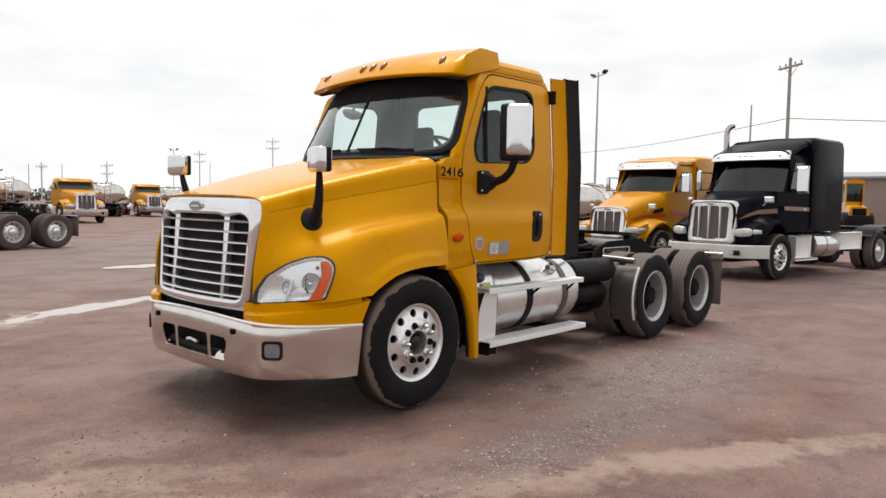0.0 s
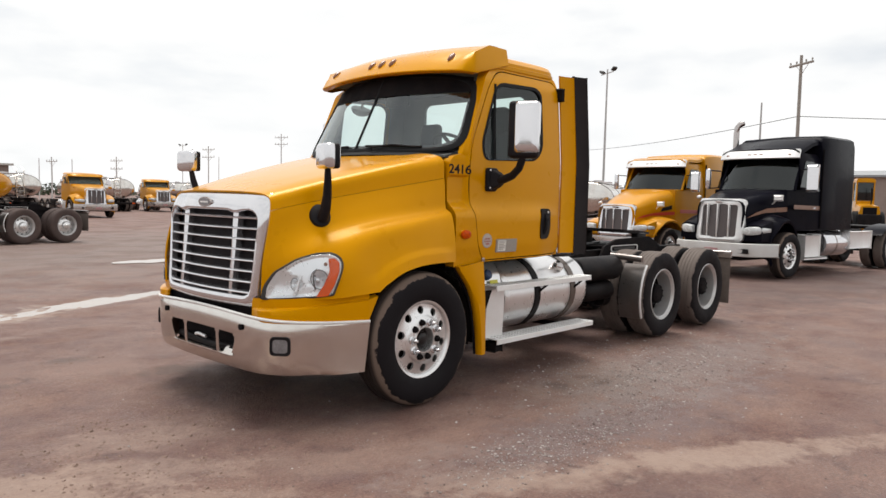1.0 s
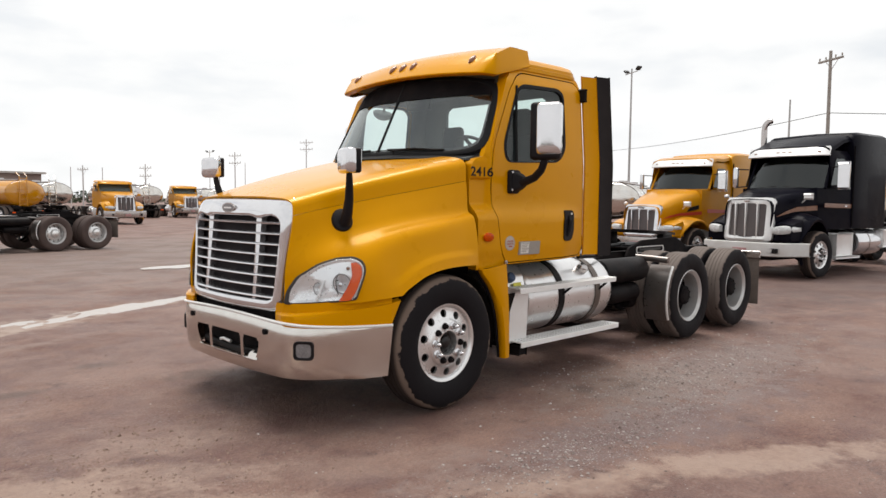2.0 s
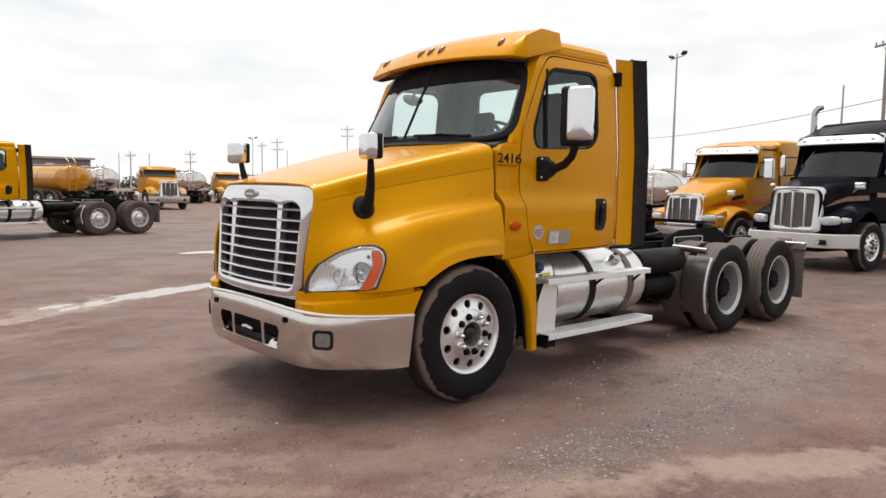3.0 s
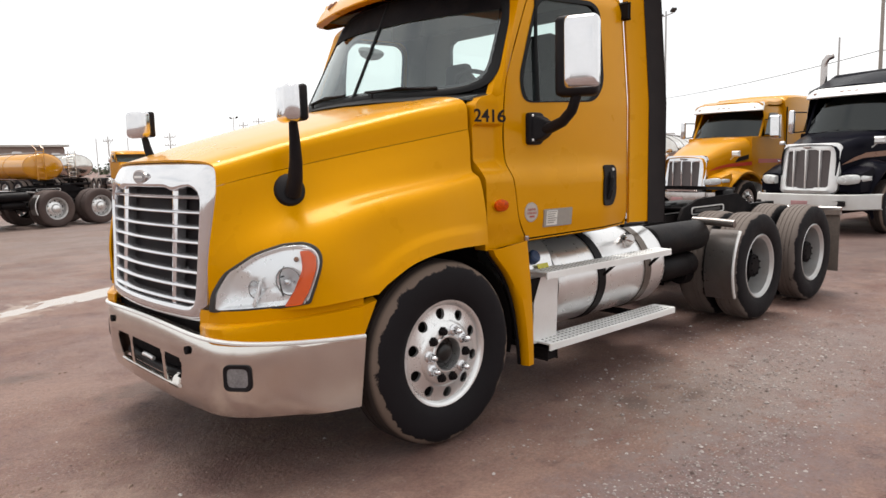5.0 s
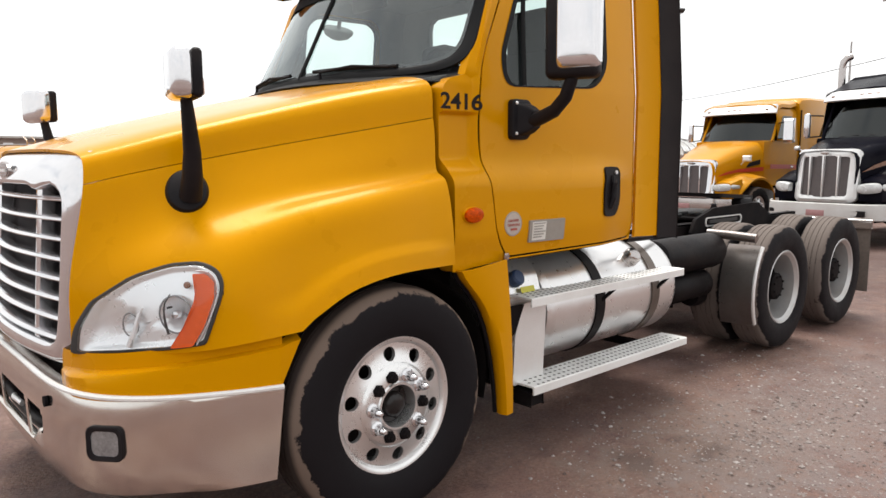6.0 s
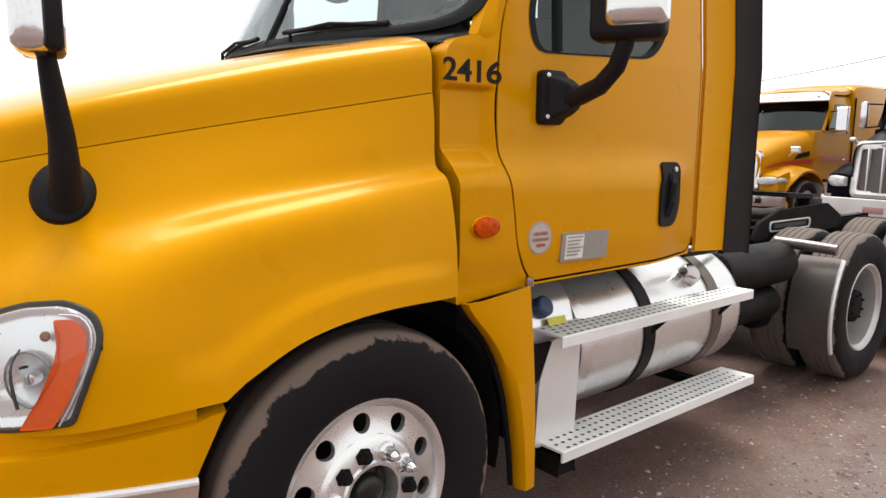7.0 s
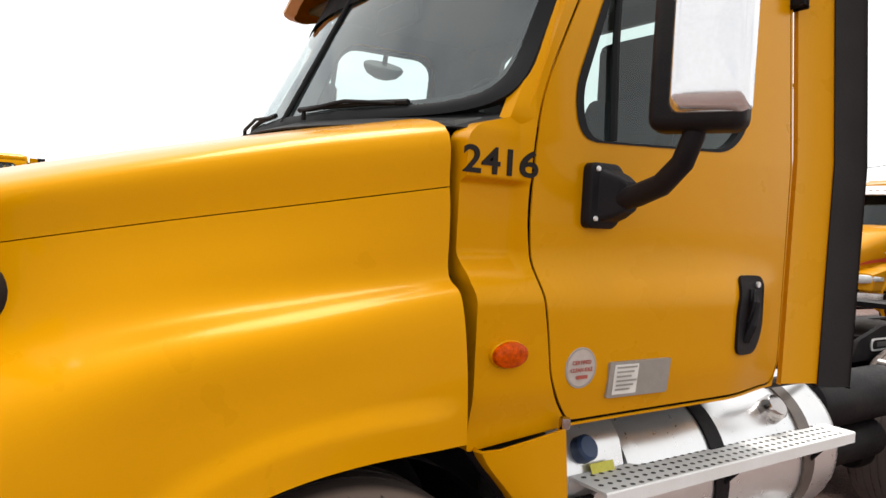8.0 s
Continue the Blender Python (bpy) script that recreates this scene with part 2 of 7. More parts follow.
def tyre_material(name, mud, edge, ragged, grain, limit=9.0):
    """Black rubber with dried mud towards the shoulder, in a ragged ring."""
    m = material(name, (0.009, 0.0075, 0.009), 0.68, 0, 0.2, 12, 160, 0.2, spec=0.14)
    t = m.node_tree
    b = t.nodes["Principled BSDF"]
    old = b.inputs["Base Color"].links[0].from_socket
    co = t.nodes.new("ShaderNodeTexCoord")
    flat = t.nodes.new("ShaderNodeVectorMath")
    flat.operation = "MULTIPLY"
    flat.inputs[1].default_value = (1, 0, 1)
    t.links.new(co.outputs["Object"], flat.inputs[0])
    ln = t.nodes.new("ShaderNodeVectorMath")
    ln.operation = "LENGTH"
    t.links.new(flat.outputs["Vector"], ln.inputs[0])
    n = t.nodes.new("ShaderNodeTexNoise")
    n.inputs["Scale"].default_value, n.inputs["Detail"].default_value = grain, 10
    n.inputs["Roughness"].default_value = 0.65
    t.links.new(co.outputs["Object"], n.inputs["Vector"])
    mul = t.nodes.new("ShaderNodeMath")
    mul.operation = "MULTIPLY_ADD"
    mul.inputs[1].default_value = ragged
    t.links.new(n.outputs["Fac"], mul.inputs[0])
    t.links.new(ln.outputs["Value"], mul.inputs[2])
    mr = t.nodes.new("ShaderNodeMapRange")
    mr.inputs["From Min"].default_value, mr.inputs["From Max"].default_value = edge, edge + 0.006
    mr.inputs["To Max"].default_value = 0.85
    t.links.new(mul.outputs[0], mr.inputs["Value"])
    top = t.nodes.new("ShaderNodeMapRange")
    top.inputs["From Min"].default_value, top.inputs["From Max"].default_value = limit, limit + 0.008
    top.inputs["To Min"].default_value, top.inputs["To Max"].default_value = 1.0, 0.18
    t.links.new(ln.outputs["Value"], top.inputs["Value"])
    both = t.nodes.new("ShaderNodeMath")
    both.operation = "MULTIPLY"
    t.links.new(mr.outputs["Result"], both.inputs[0])
    t.links.new(top.outputs["Result"], both.inputs[1])
    mx = t.nodes.new("ShaderNodeMix")
    mx.data_type = "RGBA"
    t.links.new(both.outputs[0], mx.inputs["Factor"])
    t.links.new(old, mx.inputs["A"])
    mx.inputs["B"].default_value = (*mud, 1)
    t.links.new(mx.outputs["Result"], b.inputs["Base Color"])
    return m


TYRE_FRONT = tyre_material("tyre_rubber_muddy_shoulder", (0.17, 0.125, 0.10), 0.562, 0.16, 6.0, 0.507)
TYRE_REAR = tyre_material("tyre_rubber_dusty_tread", (0.165, 0.135, 0.12), 0.532, 0.075, 7.0)


# ---- building helpers ----
def part(name, bm, mat, parent=None, label="", m=None, smooth=True, angle=38):
    """Links a bmesh as one mesh object under a thing or a part."""
    me = bpy.data.meshes.new(name)
    bmesh.ops.recalc_face_normals(bm, faces=bm.faces)
    bm.to_mesh(me)
    bm.free()
    if smooth:
        me.polygons.foreach_set("use_smooth", [True] * len(me.polygons))
        me.set_sharp_from_angle(angle=radians(angle))
    me.materials.append(mat)
    return placed(name, me, parent, label, m)


def placed(name, me, parent=None, label="", m=None):
    ob = new(name, me)
    if parent:
        ob.parent = parent
    if m:
        ob.matrix_basis = m
    if label:
        ob["label"] = label
    return ob


def thing(name, label, category, m=None, group="", kind=""):
    ob = new(name)
    ob.empty_display_size = 0.2
    if m:
        ob.matrix_basis = m
    return tagged(ob, label, category, group, kind)


def join(*bms):
    """Several bmeshes as one."""
    out = bmesh.new()
    for b in bms:
        me = bpy.data.meshes.new("tmp")
        b.to_mesh(me)
        b.free()
        out.from_mesh(me)
        bpy.data.meshes.remove(me)
    return out


def sheet(rows, closed=False, caps=False):
    """Quads through rows of points of equal length; closed joins each row's end to its start."""
    bm = bmesh.new()
    vs = [[bm.verts.new(p) for p in row] for row in rows]
    n = len(rows[0])
    for a, b in zip(vs, vs[1:]):
        for i in range(n if closed else n - 1):
            j = (i + 1) % n
            try:
                bm.faces.new((a[i], a[j], b[j], b[i]))
            except ValueError:
                pass
    if caps:
        bm.faces.new(vs[0])
        bm.faces.new(vs[-1])
    return bm


def thick(bm, depth, out=None):
    """Gives an open sheet a thickness along its normals, inwards where the outside is named."""
    bmesh.ops.recalc_face_normals(bm, faces=bm.faces)
    if out and sum(f.normal.dot(out) * f.calc_area() for f in bm.faces) < 0:
        bmesh.ops.reverse_faces(bm, faces=bm.faces)
    bmesh.ops.solidify(bm, geom=bm.faces[:], thickness=depth)
    return bm


def box(x0, x1, y0, y1, z0, z1, r=0.01, seg=2):
    bm = bmesh.new()
    bmesh.ops.create_cube(bm, size=1)
    for v in bm.verts:
        v.co = Vector(((x0 + x1) / 2 + v.co.x * (x1 - x0), (y0 + y1) / 2 + v.co.y * (y1 - y0), (z0 + z1) / 2 + v.co.z * (z1 - z0)))
    r = min(r, 0.45 * min(abs(x1 - x0), abs(y1 - y0), abs(z1 - z0)))
    if r > 0:
        bmesh.ops.bevel(bm, geom=bm.edges[:], offset=r, segments=seg, affect="EDGES", profile=0.5)
    return bm


def lathe(profile, n=48, axis="y", closed=False):
    """Turns (radius, along) pairs round an axis."""
    rows = []
    for k in range(n):
        a = 2 * math.pi * k / n
        c, s = math.cos(a), math.sin(a)
        if axis == "y":
            rows.append([(r * c, h, r * s) for r, h in profile])
        elif axis == "x":
            rows.append([(h, r * c, r * s) for r, h in profile])
        else:
            rows.append([(r * c, r * s, h) for r, h in profile])
    rows.append(rows[0])
    bm = sheet(rows, closed)
    bmesh.ops.remove_doubles(bm, verts=bm.verts, dist=1e-5)
    return bm


def tube(path, radius, n=10, taper=None):
    """A round bar along a path, with capped ends."""
    pts = [Vector(p) for p in path]
    rows = []
    up = Vector((0.13, 0.21, 0.97))
    for i, p in enumerate(pts):
        d = (pts[min(i + 1, len(pts) - 1)] - pts[max(i - 1, 0)]).normalized()
        u = d.cross(up)
        u = u.normalized() if u.length > 1e-3 else d.cross(Vector((1, 0, 0))).normalized()
        v = d.cross(u)
        r = radius if taper is None else radius + (taper - radius) * i / (len(pts) - 1)
        rows.append([p + r * (math.cos(2 * math.pi * k / n) * u + math.sin(2 * math.pi * k / n) * v) for k in range(n)])
    return sheet(rows, True, True)


def spline(keys, t):
    """Smooth value at t through (t, value) keys."""
    ks = [k for k, _ in keys]
    if t <= ks[0]:
        return keys[0][1]
    if t >= ks[-1]:
        return keys[-1][1]
    i = max(j for j in range(len(ks) - 1) if ks[j] <= t)
    (t0, a), (t1, b) = keys[i], keys[i + 1]
    s0 = (b - keys[i - 1][1]) / (t1 - keys[i - 1][0]) if i else (b - a) / (t1 - t0)
    s1 = (keys[i + 2][1] - a) / (keys[i + 2][0] - t0) if i + 2 < len(keys) else (b - a) / (t1 - t0)
    h, u = t1 - t0, (t - t0) / (t1 - t0)
    return (a * (2 * u**3 - 3 * u**2 + 1) + b * (3 * u**2 - 2 * u**3) + h * s0 * (u**3 - 2 * u**2 + u) + h * s1 * (u**3 - u**2))


def smoothstep(a, b, x):
    u = min(1.0, max(0.0, (x - a) / (b - a)))
    return u * u * (3 - 2 * u)


def rounded(points, radius, seg=6):
    """A closed outline with its corners rounded. radius: one for all or one for each corner."""
    out, n = [], len(points)
    rs = radius if isinstance(radius, (list, tuple)) else [radius] * n
    for i in range(n):
        p, a, b = Vector(points[i]), Vector(points[i - 1]), Vector(points[(i + 1) % n])
        da, db = (a - p), (b - p)
        r = min(rs[i], 0.48 * da.length, 0.48 * db.length)
        s, e = p + da.normalized() * r, p + db.normalized() * r
        for k in range(seg + 1):
            u = k / seg
            out.append(s * (1 - u) ** 2 + p * 2 * u * (1 - u) + e * u * u)
    return out


def by_angle(outline, centre, n, turn=0.0):
    """Resamples a closed outline at n even angles round a centre."""
    c = Vector(centre)
    out = []
    m = len(outline)
    for k in range(n):
        a = 2 * math.pi * k / n + turn
        d = Vector((math.cos(a), math.sin(a)))
        best = None
        for i in range(m):
            p, q = Vector(outline[i]) - c, Vector(outline[(i + 1) % m]) - c
            e = q - p
            den = d.x * e.y - d.y * e.x
            if abs(den) < 1e-9:
                continue
            s = (p.x * e.y - p.y * e.x) / den
            u = (p.x * d.y - p.y * d.x) / den
            if s > 0 and -1e-6 <= u <= 1 + 1e-6 and (best is None or s > best):
                best = s
        out.append(c + d * (best or 0.01))
    return out


def flat_shape(outline, to3d, depth):
    """A flat outline as a plate: to3d maps (u, v, lift) to a place."""
    bm = bmesh.new()
    top = [bm.verts.new(to3d(p[0], p[1], depth)) for p in outline]
    low = [bm.verts.new(to3d(p[0], p[1], 0.0)) for p in outline]
    bm.faces.new(top)
    for i in range(len(top)):
        j = (i + 1) % len(top)
        bm.faces.new((top[i], top[j], low[j], low[i]))
    return bm


def lettering(text, size, depth=0.0015):
    """Text in the built-in font as a bmesh in the plane z = 0, centred."""
    cu = bpy.data.curves.new("text", "FONT")
    cu.body, cu.size, cu.extrude = text, size, depth
    cu.align_x, cu.align_y = "CENTER", "CENTER"
    cu.offset = size * 0.018
    ob = bpy.data.objects.new("text", cu)
    scene.collection.objects.link(ob)
    me = bpy.data.meshes.new_from_object(ob.evaluated_get(bpy.context.evaluated_depsgraph_get()))
    bm = bmesh.new()
    bm.from_mesh(me)
    bpy.data.objects.remove(ob)
    bpy.data.curves.remove(cu)
    bpy.data.meshes.remove(me)
    return bm


def moved(bm, m):
    bmesh.ops.transform(bm, matrix=m, verts=bm.verts)
    return bm


def mirrored(bm):
    """The same mesh on the other side of the vehicle."""
    for v in bm.verts:
        v.co.y = -v.co.y
    bmesh.ops.reverse_faces(bm, faces=bm.faces)
    return bm


# ---- ground ----
def relief(x, y):
    """Height of the yard's surface: shallow ruts and unevenness, level under the truck."""
    d = math.hypot(x - 2, y - 1)
    far = smoothstep(60, 200, d)
    h = 0.020 * noise.noise((x * 0.35, y * 0.35, 0.3)) + 0.010 * noise.noise((x * 1.3, y * 1.3, 1.7)) + 0.006 * noise.noise((x * 4, y * 4, 4.1))
    h += 0.010 * noise.noise((x * 2.3, y * 2.9, 9.1)) + 0.008 * noise.noise((x * 9, y * 9, 2.2))
    h += 0.012 * noise.noise(((x + y) * 0.25, (x - y) * 1.6, 7.3))
    h = h * (1 - far) - 0.012
    for cx, cy, turn, length, width in PONDS:
        if abs(x - cx) < 2 and abs(y - cy) < 2:
            c, s = math.cos(radians(turn)), math.sin(radians(turn))
            u, v = (x - cx) * c + (y - cy) * s, (y - cy) * c - (x - cx) * s
            r = math.hypot(u / length, v / width)
            h -= 0.026 * smoothstep(1.5, 0.35, r)
            h += (0.018 * noise.noise((u * 1.6 + 3 * cx, v * 9.0, 5.5)) + 0.012 * noise.noise((u * 5, v * 22, 1.5))) * smoothstep(1.9, 0.6, r)
    return h


# shallow hollows that hold rain water: place, turn, half length, half width
PONDS = [(-1.78, 4.32, 24, 0.32, 0.10), (-1.15, 4.98, 28, 0.62, 0.36), (-0.3, 5.42, 26, 0.65, 0.27), (0.5, 5.78, 22, 0.75, 0.26), (1.3, 6.10, 18, 0.6, 0.22), (-1.72, 3.95, -20, 0.2, 0.1)]
POND_LEVEL = -0.033


def ground_lines(lo, hi, mid0, mid1, step):
    out = [mid0 + step * i for i in range(int((mid1 - mid0) / step) + 1)]
    s, v = step, out[-1]
    while v < hi:
        s *= 1.18
        v += s
        out.append(v)
    s, v = step, out[0]
    while v > lo:
        s *= 1.18
        v -= s
        out.insert(0, v)
    return out


def ground_material():
    m = bpy.data.materials.new("yard_dirt_and_gravel")
    m.use_nodes = True
    t = m.node_tree
    b = t.nodes["Principled BSDF"]
    co = t.nodes.new("ShaderNodeTexCoord")
    base = co.outputs["Object"]

    def nz(scale, detail=5, rough=0.55, stretch=None, turn=0.0):
        v = base
        if stretch:
            mp = t.nodes.new("ShaderNodeMapping")
            mp.inputs["Scale"].default_value = stretch
            mp.inputs["Rotation"].default_value = (0, 0, turn)
            t.links.new(base, mp.inputs["Vector"])
            v = mp.outputs["Vector"]
        n = t.nodes.new("ShaderNodeTexNoise")
        n.inputs["Scale"].default_value, n.inputs["Detail"].default_value, n.inputs["Roughness"].default_value = scale, detail, rough
        t.links.new(v, n.inputs["Vector"])
        return n.outputs["Fac"]

    def span(v, a, c, lo=0.0, hi=1.0):
        r = t.nodes.new("ShaderNodeMapRange")
        for key, val in (("From Min", a), ("From Max", c), ("To Min", lo), ("To Max", hi)):
            r.inputs[key].default_value = val
        t.links.new(v, r.inputs["Value"])
        return r.outputs["Result"]

    def mix(f, a, c):
        x = t.nodes.new("ShaderNodeMix")
        x.data_type = "RGBA"
        t.links.new(f, x.inputs["Factor"])
        for sock, val in (("A", a), ("B", c)):
            if isinstance(val, tuple):
                x.inputs[sock].default_value = (*val, 1)
            else:
                t.links.new(val, x.inputs[sock])
        return x.outputs["Result"]

    def op(kind, a, c):
        x = t.nodes.new("ShaderNodeMath")
        x.operation = kind
        for i, val in enumerate((a, c)):
            if isinstance(val, float):
                x.inputs[i].default_value = val
            else:
                t.links.new(val, x.inputs[i])
        return x.outputs[0]

    def patch(cx, cy, turn, length, width):
        """A soft-edged long patch at a place, broken up by noise."""
        mp = t.nodes.new("ShaderNodeMapping")
        mp.vector_type = "TEXTURE"
        mp.inputs["Location"].default_value = (cx, cy, 0)
        mp.inputs["Rotation"].default_value = (0, 0, radians(turn))
        mp.inputs["Scale"].default_value = (length, width, 1)
        t.links.new(base, mp.inputs["Vector"])
        flat = t.nodes.new("ShaderNodeVectorMath")
        flat.operation = "MULTIPLY"
        flat.inputs[1].default_value = (1, 1, 0)
        t.links.new(mp.outputs["Vector"], flat.inputs[0])
        ln = t.nodes.new("ShaderNodeVectorMath")
        ln.operation = "LENGTH"
        t.links.new(flat.outputs["Vector"], ln.inputs[0])
        d = op("ADD", ln.outputs["Value"], span(nz(4.5, 9, 0.72), 0.3, 0.7, -0.75, 0.75))
        return span(d, 0.55, 1.25, 1.0, 0.0)

    soil = mix(span(nz(0.6, 6), 0.35, 0.65), (0.100, 0.050, 0.043), (0.148, 0.081, 0.066))
    soil = mix(span(nz(1.3, 8, 0.66, (0.62, 1.25, 1), radians(28)), 0.40, 0.62, 0, 0.8), soil, (0.200, 0.121, 0.095))
    soil = mix(span(nz(0.9, 8, 0.7), 0.50, 0.64, 0, 0.6), soil, (0.112, 0.071, 0.070))
    soil = mix(span(nz(5.5, 9, 0.75), 0.47, 0.66, 0, 0.55), soil, (0.185, 0.116, 0.093))
    soil = mix(span(nz(2.2, 8, 0.7), 0.58, 0.68, 0, 0.8), soil, (0.068, 0.037, 0.034))
    soil = mix(span(nz(15, 7, 0.72), 0.60, 0.70, 0, 0.6), soil, (0.062, 0.035, 0.033))
    gravel = span(nz(55, 3, 0.6), 0.30, 0.72, 0.72, 1.30)
    sc = t.nodes.new("ShaderNodeVectorMath")
    sc.operation = "SCALE"
    t.links.new(soil, sc.inputs[0])
    t.links.new(gravel, sc.inputs["Scale"])
    colour = sc.outputs["Vector"]
    # pale grit between the stones
    colour = mix(op("MULTIPLY", span(nz(75, 2, 0.5), 0.60, 0.68, 0, 0.75), span(nz(1.4, 6, 0.65), 0.42, 0.62)), colour, (0.275, 0.235, 0.215))
    colour = mix(op("MULTIPLY", patch(1.9, -1.75, 0, 1.1, 0.5), 0.55), colour, (0.190, 0.140, 0.115))
    colour = mix(op("MULTIPLY", patch(0.55, -2.42, -8, 1.7, 0.42), span(nz(30, 4, 0.7), 0.35, 0.65, 0.2, 0.85)), colour, (0.136, 0.101, 0.102))
    colour = mix(op("MULTIPLY", patch(3.0, -2.0, 2, 2.0, 0.6), span(nz(30, 4, 0.7), 0.35, 0.65, 0.25, 0.9)), colour, (0.180, 0.143, 0.135))
    # darker ground along the near side of the black truck
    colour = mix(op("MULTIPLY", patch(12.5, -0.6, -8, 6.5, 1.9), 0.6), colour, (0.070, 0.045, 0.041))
    colour = mix(op("MULTIPLY", patch(1.0, 16.0, 5, 16.0, 8.0), 0.5), colour, (0.146, 0.118, 0.106))
    # pale wet silt round the long puddle
    for cx, cy, turn, length, width, f in ((-1.25, 4.9, 28, 0.8, 0.42, 0.8), (-0.3, 5.4, 26, 0.8, 0.3, 0.6), (0.6, 5.75, 20, 0.9, 0.3, 0.6), (-1.85, 4.35, 20, 0.45, 0.2, 0.8), (-2.2, 4.2, 10, 0.4, 0.15, 0.6), (-2.0, 3.3, 20, 0.7, 0.12, 0.3)):
        colour = mix(op("MULTIPLY", patch(cx, cy, turn, length, width), f), colour, (0.300, 0.235, 0.200))
    for cx, cy, turn, length, width, f in ((0.75, -3.32, -31, 1.15, 0.20, 0.9), (-0.62, -2.66, -32, 0.6, 0.12, 0.6), (-2.75, -0.9, -38, 0.7, 0.32, 0.85), (-2.1, -1.05, -36, 0.55, 0.2, 0.55), (0.2, -3.0, -32, 0.7, 0.1, 0.5), (-2.0, -1.6, -35, 0.5, 0.08, 0.5), (-0.75, -2.45, -30, 0.5, 0.2, 0.4), (-1.9, -0.45, -20, 0.5, 0.25, 0.45), (-1.1, -1.7, -30, 0.8, 0.25, 0.3)):
        colour = mix(op("MULTIPLY", patch(cx, cy, turn, length, width), span(nz(24, 5, 0.7), 0.3, 0.6, 0.55 * f, f)), colour, (0.288, 0.206, 0.166))
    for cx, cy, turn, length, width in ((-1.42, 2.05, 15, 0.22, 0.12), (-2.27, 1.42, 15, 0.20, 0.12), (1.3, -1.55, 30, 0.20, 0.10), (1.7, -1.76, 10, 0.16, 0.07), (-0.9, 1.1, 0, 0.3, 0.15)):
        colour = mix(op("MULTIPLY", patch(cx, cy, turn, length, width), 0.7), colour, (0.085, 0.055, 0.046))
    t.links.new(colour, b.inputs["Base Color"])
    b.inputs["Roughness"].default_value = 0.85
    wet = span(nz(0.8, 6), 0.45, 0.7, 0.55, 0.92)
    t.links.new(wet, b.inputs["Roughness"])
    b.inputs["Specular IOR Level"].default_value = 0.35
    bp = t.nodes.new("ShaderNodeBump")
    bp.inputs["Strength"].default_value, bp.inputs["Distance"].default_value = 0.7, 0.012
    t.links.new(op("ADD", op("ADD", nz(60, 4, 0.7), op("MULTIPLY", nz(28, 5, 0.75), 1.2)), op("MULTIPLY", nz(9, 7, 0.72), 2.6)), bp.inputs["Height"])
    t.links.new(bp.outputs["Normal"], b.inputs["Normal"])
    return m


gx = ground_lines(-1500, 1500, -5.0, 8.0, 0.07)
gy = ground_lines(-1500, 1500, -5.5, 6.5, 0.07)
ground = part("ground", sheet([[(x, y, relief(x, y)) for y in gy] for x in gx]), ground_material())
tagged(ground, "reddish-brown dirt and gravel truck yard with ruts and dried silt", "ground", kind="structure")

WATER = material("muddy_water", (0.30, 0.25, 0.215), 0.10, 0, 0.1, 3, 30, 0.0, 0.0)
WATER.node_tree.nodes["Principled BSDF"].inputs["Specular IOR Level"].default_value = 1.0


def puddle(cx, cy, turn, length, width, seed, label):
    rnd = random.Random(seed)
    ph = [rnd.uniform(0, 6.28) for _ in range(6)]
    pts = []
    for k in range(72):
        a = 2 * math.pi * k / 72
        r = 1 + sum(0.22 / (i + 1) * math.sin((i + 2) * a + ph[i]) for i in range(6))
        u, v = length * r * math.cos(a), width * r * math.sin(a)
        c, s = math.cos(radians(turn)), math.sin(radians(turn))
        pts.append((cx + u * c - v * s, cy + u * s + v * c))
    ob = part("puddle", flat_shape(pts, lambda x, y, h: (x, y, 0.012 + h - 0.03), 0.03), WATER, smooth=False)
    return tagged(ob, label, "puddle", "rain puddles")


pts = []
for k in range(48):
    a = 2 * math.pi * k / 48
    u, v = 3.1 * math.cos(a), 0.85 * math.sin(a)
    c, s = math.cos(radians(25)), math.sin(radians(25))
    pts.append((-0.45 + u * c - v * s, 5.2 + u * s + v * c))
ob = part("puddle", flat_shape(pts, lambda x, y, h: (x, y, POND_LEVEL + h - 0.05), 0.05), WATER, smooth=False)
tagged(ob, "long broken rain puddle in a wheel rut, reflecting white sky", "puddle", "rain puddles")
puddle(3.3, 10.85, 5, 0.62, 0.42, 8, "bright puddle standing on the yard")
puddle(8.5, 18.5, 5, 0.7, 0.3, 11, "small puddle far across the yard")


